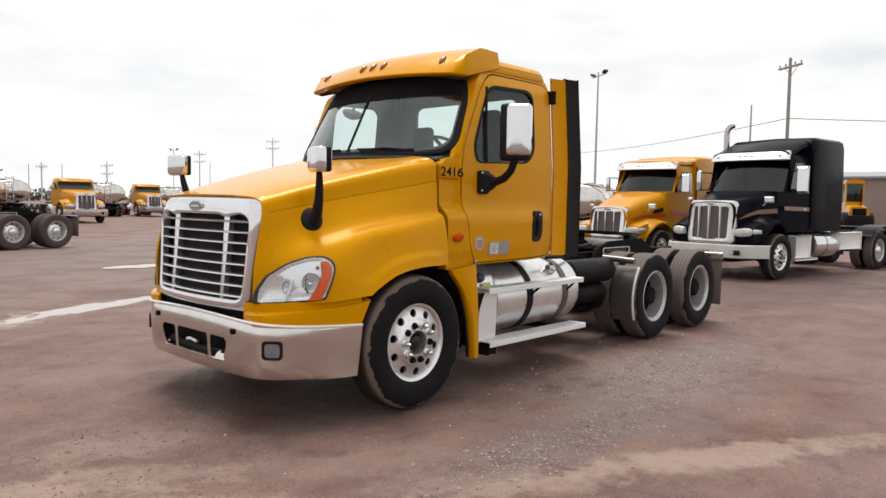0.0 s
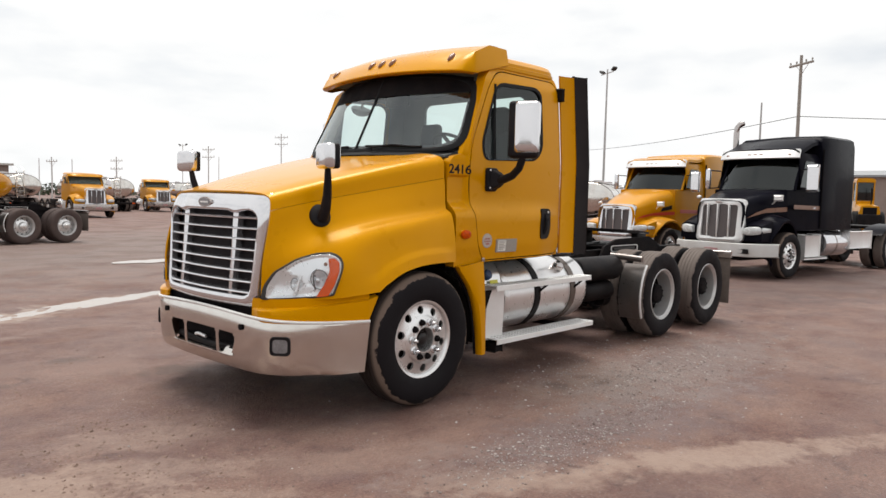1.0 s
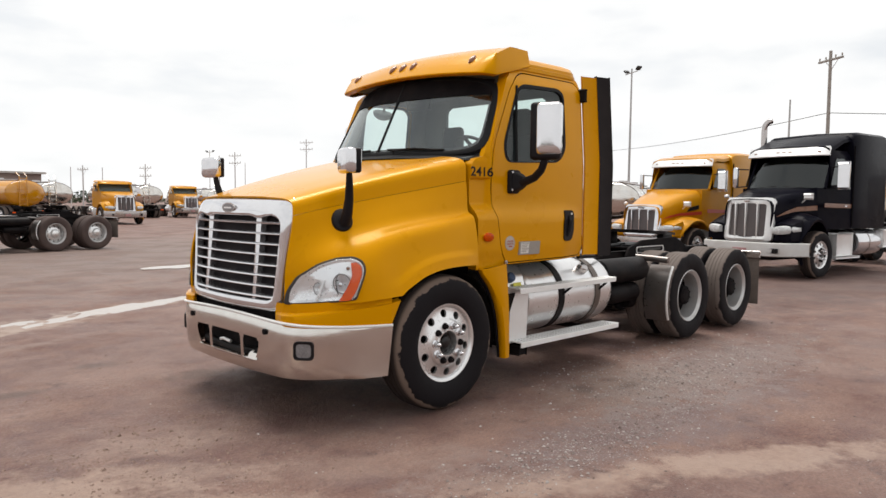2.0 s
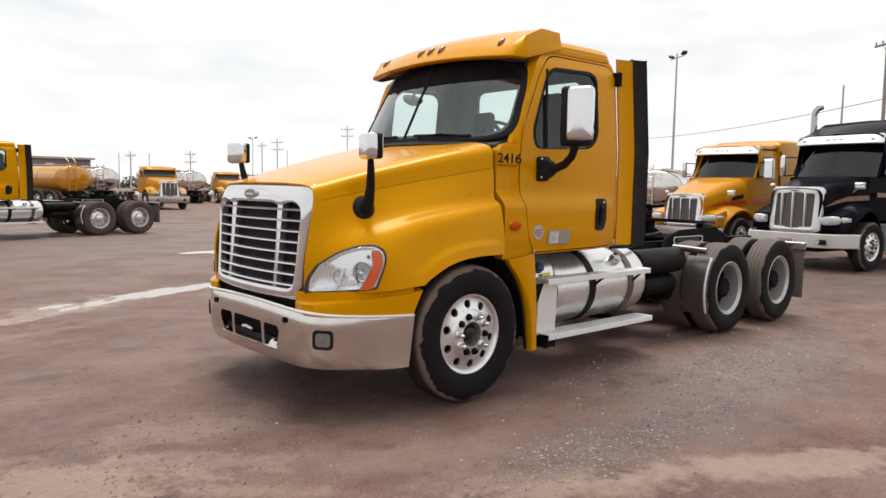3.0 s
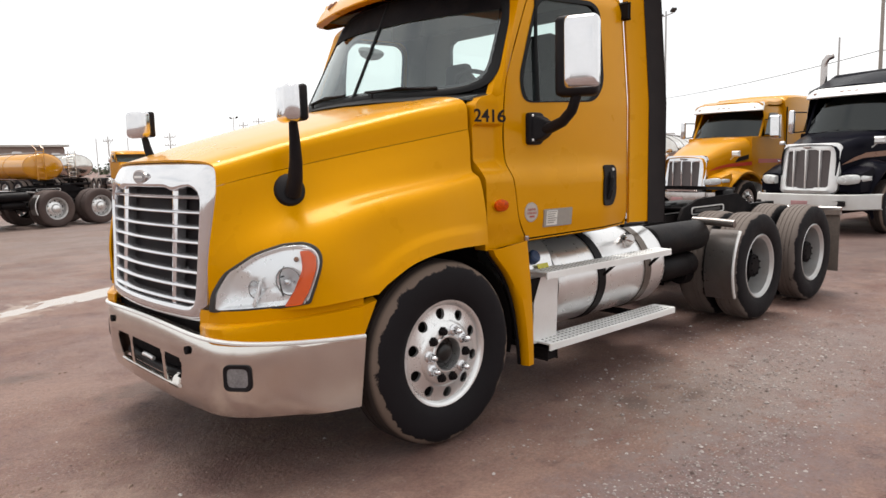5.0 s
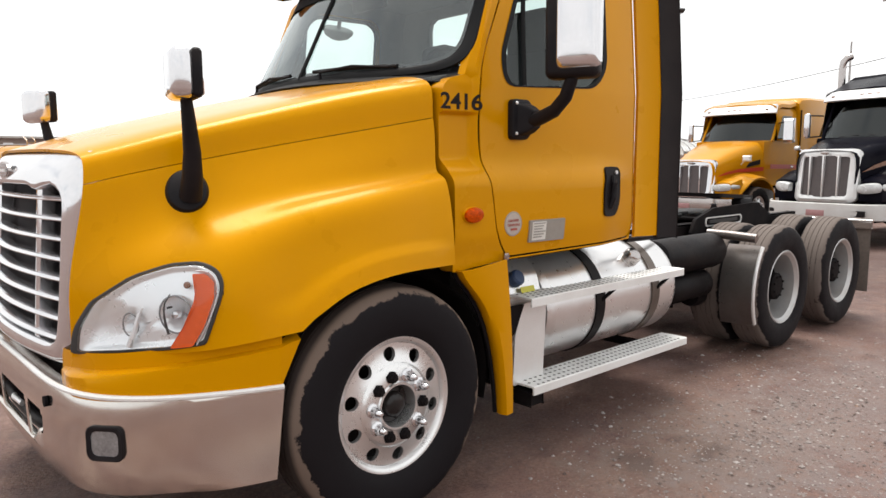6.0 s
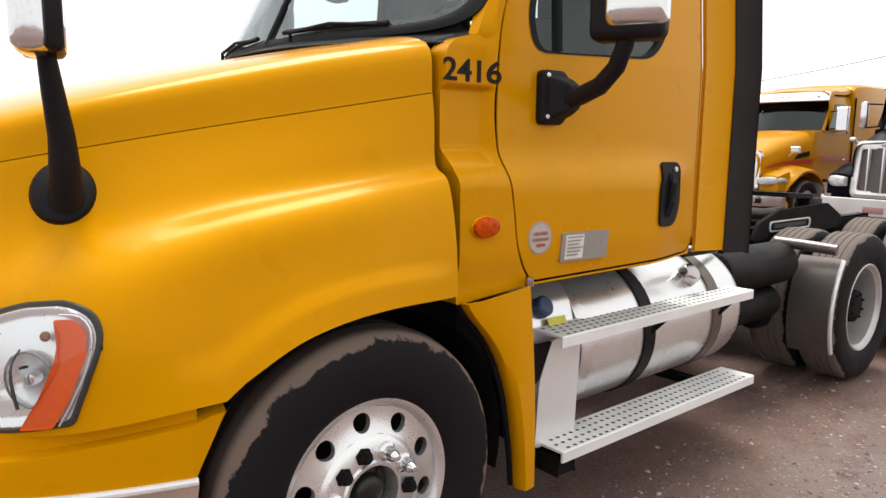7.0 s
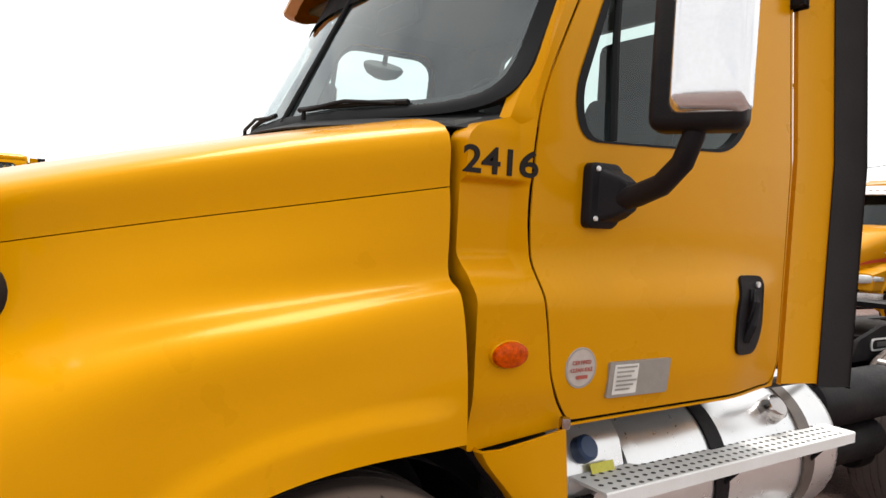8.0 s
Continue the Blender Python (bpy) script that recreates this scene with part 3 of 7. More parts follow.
def stones():
    """Loose gravel as one scatter of small faceted stones."""
    rnd = random.Random(5)
    verts, faces = [], []
    shape = [Vector(v) for v in ((0, 0, 1), (0.9, 0.1, 0.2), (0.2, 0.95, 0.1), (-0.85, 0.25, 0.25), (-0.2, -0.9, 0.15), (0.5, -0.6, 0.3), (0, 0, -0.5))]
    tris = [(0, 1, 2), (0, 2, 3), (0, 3, 4), (0, 4, 5), (0, 5, 1), (6, 2, 1), (6, 3, 2), (6, 4, 3), (6, 5, 4), (6, 1, 5)]
    spots = [(0.9, -2.42, 1.0, 0.16, 1800), (0.25, -2.48, 0.6, 0.13, 1300), (-0.35, -2.28, 0.35, 0.10, 500), (0.2, -2.2, 0.7, 0.12, 400), (2.5, -1.85, 0.8, 0.14, 1100), (2.6, -2.35, 1.0, 0.16, 800), (1.6, -2.6, 2.0, 0.8, 500), (-1.2, -1.4, 1.6, 0.9, 150), (-2.0, 1.0, 2.5, 2.5, 120), (4, -2.5, 3, 1.5, 500), (1.7, -1.55, 0.7, 0.28, 900), (3.2, -1.45, 1.0, 0.4, 1500), (2.1, -2.05, 0.6, 0.2, 900), (4.5, -1.9, 1.2, 0.7, 900)]
    for cx, cy, sx, sy, count in spots:
        for _ in range(count):
            x, y = rnd.gauss(cx, sx), rnd.gauss(cy, sy)
            r = min(0.018, 0.003 + rnd.expovariate(1 / 0.0030)) * (1.0 if cy > -2.1 else 0.8)
            z, turn, base = relief(x, y), rnd.uniform(0, 6.28), len(verts)
            c, s = math.cos(turn), math.sin(turn)
            k = [rnd.uniform(0.7, 1.3) for _ in range(3)]
            for v in shape:
                px, py = v.x * k[0] * r, v.y * k[1] * r
                verts.append((x + px * c - py * s, y + px * s + py * c, z + v.z * k[2] * r * 0.7))
            faces += [tuple(base + i for i in f) for f in tris]
    me = bpy.data.meshes.new("gravel")
    me.from_pydata(verts, [], faces)
    m = material("gravel_stone", (0.26, 0.235, 0.225), 0.85, 0, 0.2, 3, 60)
    t = m.node_tree
    geo = t.nodes.new("ShaderNodeNewGeometry")
    ramp = t.nodes.new("ShaderNodeValToRGB")
    ramp.color_ramp.elements[0].color, ramp.color_ramp.elements[1].color = (0.09, 0.06, 0.052, 1), (0.36, 0.325, 0.31, 1)
    t.links.new(geo.outputs["Random Per Island"], ramp.inputs["Fac"])
    t.links.new(ramp.outputs["Color"], t.nodes["Principled BSDF"].inputs["Base Color"])
    me.materials.append(m)
    return tagged(new("gravel", me), "loose grey and brown gravel scattered on dirt", "gravel", kind="stuff")


stones()


def clods():
    """Crumbled lumps of reddish soil, thrown up round the ruts."""
    rnd = random.Random(12)
    verts, faces = [], []
    for cx, cy, sx, sy, count in ((-2.1, -0.5, 0.45, 0.22, 320), (-1.97, 0.0, 0.10, 0.05, 60), (-1.46, -0.06, 0.09, 0.05, 50), (-2.1, -1.1, 0.45, 0.25, 260), (-1.55, -1.45, 0.35, 0.2, 160), (-2.3, -0.5, 0.3, 0.3, 120), (-2.2, 1.15, 0.25, 0.1, 60), (-1.4, 2.0, 0.2, 0.1, 60), (1.4, -1.6, 0.4, 0.12, 90), (2.6, -2.2, 1.2, 0.5, 120)):
        for _ in range(count):
            x, y = rnd.gauss(cx, sx), rnd.gauss(cy, sy)
            r = min(0.026, 0.004 + rnd.expovariate(1 / 0.004))
            z, base = relief(x, y) - 0.35 * r, len(verts)
            for k in range(5):
                a = 1.2566 * k + rnd.uniform(-0.4, 0.4)
                verts.append((x + r * rnd.uniform(0.8, 1.5) * math.cos(a), y + r * rnd.uniform(0.8, 1.5) * math.sin(a), z))
            for k in range(3):
                a = 2.094 * k + rnd.uniform(-0.4, 0.4)
                verts.append((x + 0.5 * r * math.cos(a), y + 0.5 * r * math.sin(a), z + r * rnd.uniform(0.5, 0.9)))
            for f in ((0, 1, 5), (1, 6, 5), (1, 2, 6), (2, 3, 6), (3, 7, 6), (3, 4, 7), (4, 0, 7), (0, 5, 7), (5, 6, 7)):
                faces.append(tuple(base + i for i in f))
    me = bpy.data.meshes.new("dirt_clods")
    me.from_pydata(verts, [], faces)
    me.materials.append(material("crumbled_soil", (0.20, 0.135, 0.108), 0.95, 0, 0.35, 3, 60, 0.3))
    tagged(new("dirt_clods", me), "crumbled reddish soil lumps in the wheel ruts", "dirt", kind="stuff")


clods()


# ---- wheels ----
def tyre_mesh(mat, ribbed):
    w, r = (0.142, 0.512) if ribbed else (0.148, 0.522)
    side = [(0.298, -w + 0.03), (0.315, -w + 0.016), (0.36, -w + 0.003), (0.41, -w), (0.455, -w + 0.004), (0.487, -w + 0.014), (0.502, -w + 0.030)]
    tread = [(0.507, -w + 0.036)]
    if ribbed:
        for c in (-0.066, -0.022, 0.022, 0.066):
            tread += [(r, c - 0.005), (r - 0.006, c - 0.003), (r - 0.006, c + 0.003), (r, c + 0.005)]
    else:
        for c in (-0.055, 0.0, 0.055):
            tread += [(r, c - 0.006), (r - 0.009, c - 0.004), (r - 0.009, c + 0.004), (r, c + 0.006)]
    back = [(a, -h) for a, h in reversed(side)]
    prof = side + tread + [(0.507, w - 0.036)] + back
    bm = lathe(prof, 72)
    return prof, bm


def holed_disc(profile_y, r0, r1, rh, hole, count, n=24):
    """A ring-shaped plate whose depth follows profile_y(r), with round openings through it."""
    bm = bmesh.new()
    half = math.pi / count
    for k in range(count):
        a0 = 2 * math.pi * k / count
        edge = []
        for i in range(n):
            q = 2 * math.pi * i / n
            d = Vector((math.cos(q), math.sin(q)))
            # sector corners in (radius, angle) space, scaled so that the opening stays round
            u, v = d.x / (0.5 * (r1 - r0)), d.y / (half * rh)
            m = 1 / max(abs(u), abs(v))
            dr, da = d.x * m, d.y * m / rh
            mid = 0.5 * (r0 + r1)
            edge.append((mid + dr, da))
        ring = []
        for i in range(n):
            q = 2 * math.pi * i / n
            ring.append((rh + hole * math.cos(q), hole * math.sin(q) / rh))
        rows = []
        for f in (0, 0.5, 0.85, 1.0):
            rows.append([(e[0] * (1 - f) + g[0] * f, e[1] * (1 - f) + g[1] * f, 0.0) for e, g in zip(edge, ring)])
        rows.append([(g[0], g[1] * 0.98, 0.02) for g in ring])
        vs = [[bm.verts.new((r * math.cos(a0 + a), profile_y(r) + dy, r * math.sin(a0 + a))) for r, a, dy in row] for row in rows]
        for p, q in zip(vs, vs[1:]):
            for i in range(n):
                j = (i + 1) % n
                bm.faces.new((p[i], p[j], q[j], q[i]))
    bmesh.ops.remove_doubles(bm, verts=bm.verts, dist=1e-4)
    return bm


def mesh_of(name, bm, mat, smooth=True, angle=38):
    me = bpy.data.meshes.new(name)
    bmesh.ops.recalc_face_normals(bm, faces=bm.faces)
    bm.to_mesh(me)
    bm.free()
    if smooth:
        me.polygons.foreach_set("use_smooth", [True] * len(me.polygons))
        me.set_sharp_from_angle(angle=radians(angle))
    me.materials.append(mat)
    return me


def steer_y(r):
    return spline([(0.10, -0.128), (0.165, -0.128), (0.19, -0.112), (0.24, -0.098), (0.275, -0.096)], r)


MESHES = {}
MESHES["tyre_front"] = mesh_of("tyre", tyre_mesh(TYRE_FRONT, False)[1], TYRE_FRONT)
MESHES["tyre_rear"] = mesh_of("tyre", tyre_mesh(TYRE_REAR, True)[1], TYRE_REAR)
MESHES["rim_front"] = mesh_of("rim", join(
    lathe([(0.272, -0.096), (0.279, -0.112), (0.288, -0.119), (0.301, -0.121), (0.307, -0.115), (0.304, -0.10), (0.287, -0.08), (0.28, 0.12)], 72),
    holed_disc(steer_y, 0.186, 0.272, 0.228, 0.031, 10),
    lathe([(0.186, -0.1135), (0.176, -0.122), (0.168, -0.128), (0.110, -0.130), (0.104, -0.137), (0.094, -0.137), (0.090, -0.12), (0.088, -0.05)], 72)), WHEEL_METAL)
MESHES["hub_front"] = mesh_of("hub", join(lathe([(0.0, -0.128), (0.030, -0.127), (0.048, -0.120), (0.056, -0.108), (0.058, -0.092), (0.076, -0.088), (0.080, -0.080), (0.0865, -0.078), (0.0865, 0.02), (0.0, 0.02)], 36),
                                          *[moved(lathe([(0.008, 0.0), (0.008, -0.009), (0.0, -0.010)], 6), Matrix.Translation((0.068 * math.cos(q), -0.088, 0.068 * math.sin(q)))) for q in [1.0472 * k for k in range(6)]],
                                          lathe([(0.0, 0.03), (0.275, 0.03), (0.278, 0.13)], 40)), HUB_BLACK)
MESHES["nut_cover"] = mesh_of("lug_nut", lathe([(0.026, 0.0), (0.026, -0.006), (0.0185, -0.012), (0.0185, -0.030), (0.015, -0.040), (0.008, -0.054), (0.0, -0.057)], 14), CHROME)
MESHES["nut_bare"] = mesh_of("lug_nut", lathe([(0.024, 0.0), (0.024, -0.005), (0.0175, -0.008), (0.0175, -0.020), (0.011, -0.021), (0.011, -0.028), (0.0, -0.028)], 6), DARK)
MESHES["rim_rear"] = mesh_of("rim", join(
    lathe([(0.307, -0.122), (0.301, -0.127), (0.288, -0.122), (0.281, -0.108), (0.268, -0.098), (0.262, -0.02), (0.255, 0.06)], 64)), RIM_WHITE)
MESHES["hub_rear"] = mesh_of("hub", join(lathe([(0.255, 0.06), (0.235, 0.095), (0.205, 0.10), (0.19, 0.08), (0.145, 0.065), (0.135, 0.02), (0.118, -0.02), (0.112, -0.065), (0.095, -0.075), (0.06, -0.078), (0.0, -0.08)], 32),
                                         *[moved(lathe([(0.017, 0.0), (0.017, -0.035), (0.010, -0.036), (0.010, -0.05), (0.0, -0.05)], 6), Matrix.Translation((0.165 * math.cos(q), 0.075, 0.165 * math.sin(q)))) for q in [0.6283 * k for k in range(10)]],
                                         *[moved(lathe([(0.009, 0.0), (0.009, -0.014), (0.0, -0.015)], 6), Matrix.Translation((0.085 * math.cos(q), -0.075, 0.085 * math.sin(q)))) for q in [0.7854 * k for k in range(8)]]), DARK)
MESHES["hub_chrome"] = mesh_of("hub", join(holed_disc(lambda r: 0.01 - 0.5 * (0.262 - r), 0.175, 0.262, 0.222, 0.026, 10, 12), lathe([(0.175, -0.0335), (0.13, -0.045), (0.12, -0.09), (0.08, -0.125), (0.0, -0.13)], 32)), WHEEL_METAL)
COVERED = (1, 2, 5, 6, 9)


def wheel(parent, x, y, z, kind, turn=0.0, flip=False, dual=False):
    """A wheel mesh with its tyre, hub and nuts as sub-parts."""
    m = pose(x, y, z, 0, turn, 180 if flip else 0)
    w = placed("wheel", MESHES["rim_front" if kind == "front" else "rim_rear"], parent, "", m)
    if kind == "front":
        placed("tyre", MESHES["tyre_front"], w, "black tyre with dried brown mud on its shoulder")
        placed("hub", MESHES["hub_front"], w)
        for k in range(10):
            a = radians(36 * k + 9)
            placed("lug_nut", MESHES["nut_cover" if k in COVERED else "nut_bare"], w, "", pose(0.137 * math.cos(a), -0.129, 0.137 * math.sin(a)) @ Matrix.Diagonal((1.2, 1.2, 1.2, 1)))
    else:
        placed("tyre", MESHES["tyre_rear"], w, "worn ribbed drive tyre, dusty")
        if dual:
            placed("tyre", MESHES["tyre_rear"], w, "", pose(0, 0.33, 0))
        placed("hub", MESHES["hub_rear" if kind == "rear" else "hub_chrome"], w)
    return w


# ---- the yellow day-cab tractor ----
# Heading towards -x, front axle at x = 0, its driver's side towards -y.
HOOD_S = (0.0, 0.1, 0.25, 0.5, 0.75, 1.0)
HOOD_CTRL = (
    ((0.0,) * 6, (1.605, 1.650, 1.715, 1.808, 1.895, 1.978)),
    ((0.42, 0.44, 0.47, 0.52, 0.56, 0.60), (1.600, 1.642, 1.705, 1.797, 1.881, 1.960)),
    ((0.66, 0.69, 0.745, 0.83, 0.905, 0.972), (1.572, 1.612, 1.672, 1.763, 1.847, 1.917)),
    ((0.705, 0.74, 0.785, 0.87, 0.945, 1.012), (1.470, 1.505, 1.550, 1.620, 1.685, 1.750)),
    ((0.715, 0.77, 0.835, 0.92, 0.985, 1.030), (1.320, 1.350, 1.410, 1.500, 1.560, 1.620)),
    ((0.72, 0.80, 0.885, 0.970, 1.020, 1.050), (1.200, 1.250, 1.320, 1.410, 1.465, 1.510)),
    ((0.72, 0.85, 1.000, 1.075, 1.110, 1.120), (1.080, 1.140, 1.215, 1.320, 1.395, 1.455)),
    ((0.715, 0.88, 1.066, 1.118, 1.148, 1.162), (0.960, 1.000, 1.070, 1.160, 1.250, 1.280)),
    ((0.71, 0.89, 1.085, 1.165, 1.182, 1.178), (0.0,) * 6),
)
HOOD_V = (0.0, 0.2, 0.34, 0.44, 0.56, 0.66, 0.76, 0.88, 1.0)


def hood_edge(x):
    """Height of the hood's lower edge: over the bumper fairing, then round the wheel arch."""
    if x < -0.45:
        return 0.840 + 0.088 * (x + 1.15)
    return spline([(-0.45, 0.9016), (-0.40, 0.944), (-0.22, 1.034), (0.03, 1.078), (0.40, 1.082)], x)


def hood_at(s, v, lift=0.0):
    """A place on the hood's left half: s from front to rear, v from the centre line out and down."""
    x0 = -1.065 - 0.085 * smoothstep(0.35, 0.8, v)
    x1 = 0.360 - 0.016 * smoothstep(0.48, 0.72, v)
    x = x0 + (x1 - x0) * s
    ctrl = []
    for i, (ys, zs) in enumerate(HOOD_CTRL):
        y = spline(list(zip(HOOD_S, ys)), s)
        z = spline(list(zip(HOOD_S, zs)), s) if i < 8 else hood_edge(x)
        ctrl.append((y, z))
    y = spline(list(zip(HOOD_V, [c[0] for c in ctrl])), v)
    z = spline(list(zip(HOOD_V, [c[1] for c in ctrl])), v)
    if v > 0.7:
        y += (0.018 * smoothstep(0.112, 0.082, z - hood_edge(x)) - 0.008) * smoothstep(-0.62, -0.4, x) * smoothstep(0.36, 0.2, x)
    if v < 0.34:
        x -= 0.055 * (1 - (y / 0.66) ** 2) * (1 - s)
    return Vector((x, -y, z))


def hood_lifted(s, v, lift):
    e = 0.01
    a, b = hood_at(min(1, s + e), v) - hood_at(max(0, s - e), v), hood_at(s, min(1, v + e)) - hood_at(s, max(0, v - e))
    n = a.cross(b).normalized()
    if n.y > 0:
        n = -n
    return hood_at(s, v) + n * lift


HOOD_GRID = []


def hood_find(x, z):
    """The (s, v) whose place has that x and z, on the flank."""
    if not HOOD_GRID:
        HOOD_GRID.extend((hood_at(i / 60, 0.4 + 0.6 * j / 60), i / 60, 0.4 + 0.6 * j / 60) for i in range(61) for j in range(61))
    best = min(HOOD_GRID, key=lambda q: (q[0].x - x) ** 2 + (q[0].z - z) ** 2)
    s, v = best[1], best[2]
    for step in (1 / 120, 1 / 400, 1 / 1400):
        s, v = min(((min(1, max(0, s + i * step)), min(1, max(0.3, v + j * step))) for i in range(-2, 3) for j in range(-2, 3)),
                   key=lambda q: (hood_at(*q).x - x) ** 2 + (hood_at(*q).z - z) ** 2)
    return s, v


def bumper_x(y):
    return -1.225 + 0.677 * (abs(y) / 1.15) ** 7 + 0.02 * (y / 1.15) ** 2


def grille_x(y, z):
    return -1.222 + 0.055 * (z - 0.8) / 0.7 + 0.065 * (y / 0.65) ** 2


def cab_y(x, z):
    """Half width of the cab's side."""
    y = 1.062
    y += 0.052 * smoothstep(1.57, 1.43, z) * (1 - smoothstep(1.5, 1.88, x))
    y -= 0.018 * smoothstep(1.20, 1.08, z)
    y -= 0.075 * max(0.0, z - 1.92)
    y -= 0.05 * smoothstep(2.58, 2.78, z)
    y += 0.045 * smoothstep(0.6, 1.85, x)
    if x < 0.62:
        f = smoothstep(0.62, 0.57, x)
        y -= f * 0.042 * smoothstep(1.784, 1.764, z) * smoothstep(1.50, 1.58, z)
        y -= f * (0.012 * smoothstep(1.766, 1.784, z) + 0.010 * smoothstep(1.90, 1.97, z))
    return y


def cab_x(x):
    """Lengthways places on the cab, drawn in a little towards the rear."""
    return x - 0.075 * smoothstep(0.6, 1.85, x)


def along(outline):
    return [(cab_x(u), v) for u, v in outline]


DOOR = rounded(along([(0.785, 1.074), (1.945, 1.095), (1.935, 2.70), (1.06, 2.70), (0.915, 2.58), (0.628, 2.0), (0.614, 1.62), (0.668, 1.36), (0.690, 1.19)]),
               [0.02, 0.04, 0.10, 0.10, 0.12, 0.15, 0.12, 0.2, 0.08])
WINDOW = rounded(along([(0.80, 1.915), (1.56, 1.945), (1.675, 2.06), (1.68, 2.56), (1.60, 2.615), (1.00, 2.60), (0.77, 2.06)]),
                 [0.10, 0.10, 0.10, 0.08, 0.06, 0.12, 0.14])
SIDE = rounded(along([(0.405, 1.028), (0.76, 1.056), (1.955, 1.078), (1.955, 2.745), (0.99, 2.735), (0.850, 2.62), (0.590, 1.972), (0.43, 1.930), (0.388, 1.895), (0.388, 1.50), (0.402, 1.46)]),
               [0.01, 0.02, 0.01, 0.06, 0.05, 0.03, 0.04, 0.04, 0.03, 0.02, 0.03])
MID = (1.20, 2.0)


def side_place(s):
    return lambda p, d=0.0: (p[0], s * (cab_y(p[0], p[1]) + d), p[1])


def rings(inner, outer, count, put, n, depth_in=None, depth_out=None):
    """A panel between two outlines, turned in at its edges."""
    a, b = by_angle(inner, MID, n), by_angle(outer, MID, n)
    rows = []
    if depth_in:
        rows.append([put(p, -depth_in) for p in a])
    for k in range(count + 1):
        f = k / count
        rows.append([put(p * (1 - f) + q * f) for p, q in zip(a, b)])
    if depth_out:
        rows.append([put(p, -depth_out) for p in b])
    return sheet(rows, True)


def scaled(outline, d):
    """An outline pushed out from the middle by d."""
    return [Vector(p) + (Vector(p) - Vector(MID)).normalized() * d for p in outline]


def build_tractor(name, m, label):
    t = thing(name, label, "truck tractor", m)

    # outline of the headlamp on the fender's corner
    low = [(-1.145, 0.857), (-1.03, 0.867), (-0.90, 0.880), (-0.80, 0.897), (-0.766, 0.99), (-0.738, 1.06), (-0.725, 1.112), (-0.736, 1.158), (-0.782, 1.186), (-0.867, 1.180), (-0.976, 1.138), (-1.09, 1.05), (-1.135, 0.95)]
    outline = rounded(low, [0.02, 0.03, 0.03, 0.012] + [0.03] * 9, 3)
    sv = [hood_find(p.x, p.y) for p in outline]
    cs, cv = sum(q[0] for q in sv) / len(sv), sum(q[1] for q in sv) / len(sv)

    def in_lamp(p, f):
        """Whether a place on the fender lies inside the lamp's outline, shrunk by f."""
        hit, n = False, len(sv)
        for k in range(n):
            (s0, v0), (s1, v1) = sv[k], sv[(k + 1) % n]
            s0, s1, v0, v1 = cs + (s0 - cs) * f, cs + (s1 - cs) * f, cv + (v0 - cv) * f, cv + (v1 - cv) * f
            if (v0 > p[1]) != (v1 > p[1]) and p[0] < s0 + (p[1] - v0) * (s1 - s0) / (v1 - v0):
                hit = not hit
        return hit

    # hood: upper panel and flanks, with a panel seam
    rows = [[hood_at(i / 44, v) for v in [0.44 * j / 22 for j in range(23)]] for i in range(45)]
    full = [[Vector((p.x, -p.y, p.z)) for p in reversed(r[1:])] + r for r in rows]
    part("hood", thick(sheet(full), 0.012), YELLOW, t, "glossy yellow hood panel")
    for s in (1, -1):
        bm = bmesh.new()
        vs = [[bm.verts.new(hood_at(i / 60, 0.4423 + 0.5577 * j / 40)) for j in range(41)] for i in range(61)]
        for i in range(60):
            for j in range(40):
                if not in_lamp(((i + 0.5) / 60, 0.4423 + 0.5577 * (j + 0.5) / 40), 0.97):
                    bm.faces.new((vs[i][j], vs[i][j + 1], vs[i + 1][j + 1], vs[i + 1][j]))
        bmesh.ops.delete(bm, geom=[v for v in bm.verts if not v.link_faces], context="VERTS")
        bm = thick(bm, 0.014, Vector((-0.3, -1, 0.3)))
        part("front_fender", bm if s > 0 else mirrored(bm), YELLOW, t, "flared glossy yellow fender")
        # dark seam behind the joint
        bm = sheet([[hood_lifted(i / 40, v, -0.016) for v in (0.425, 0.444, 0.46)] for i in range(41)])
        part("hood_seam", bm if s > 0 else mirrored(bm), DARK, t)

    # bumper fairing under the headlamps
    for s in (1, -1):
        rows = []
        for i in range(41):
            y = 0.63 + 0.515 * math.sin(math.pi / 2 * i / 40)
            x = bumper_x(y) + 0.010 + 0.03 * smoothstep(0.75, 0.63, y)
            top = hood_edge(min(x, -0.44)) - 0.047
            y0 = min(y, 1.150)
            nx, ny = -1.0 + 0.9 * smoothstep(0.75, 1.1, y), -smoothstep(0.6, 1.0, y)
            rows.append([(x - 0.05 * nx, -(y0 - 0.05 * -ny), top + 0.012), (x - 0.012 * nx, -y0, top), (x, -y0, top - 0.012), (x, -y0, 0.73), (x - 0.01 * nx, -y0, 0.70), (x - 0.06 * nx, -y0 - 0.05 * ny, 0.69)])
        end = rows[-1]
        for dx, dz in ((0.055, 0.015), (0.105, 0.02)):
            rows.append([(p[0] + dx * (p[2] - 0.69) / 0.18, p[1] + 0.004, p[2] + dz * (p[2] - 0.69) / 0.18) for p in end])
        bm = thick(sheet(rows), 0.008)
        part("bumper_fairing", bm if s > 0 else mirrored(bm), YELLOW, t)

        # shaded inset between the hood's edge and the fairing
        rows = []
        for i in range(41):
            y = 0.63 + 0.51 * math.sin(math.pi / 2 * i / 40)
            x = bumper_x(y) + 0.05
            rows.append([(x, -(y - 0.015), hood_edge(min(x, -0.44)) + 0.02), (x, -(y - 0.015), 0.74)])
        bm = sheet(rows)
        part("fairing_inset", bm if s > 0 else mirrored(bm), YELLOW, t)

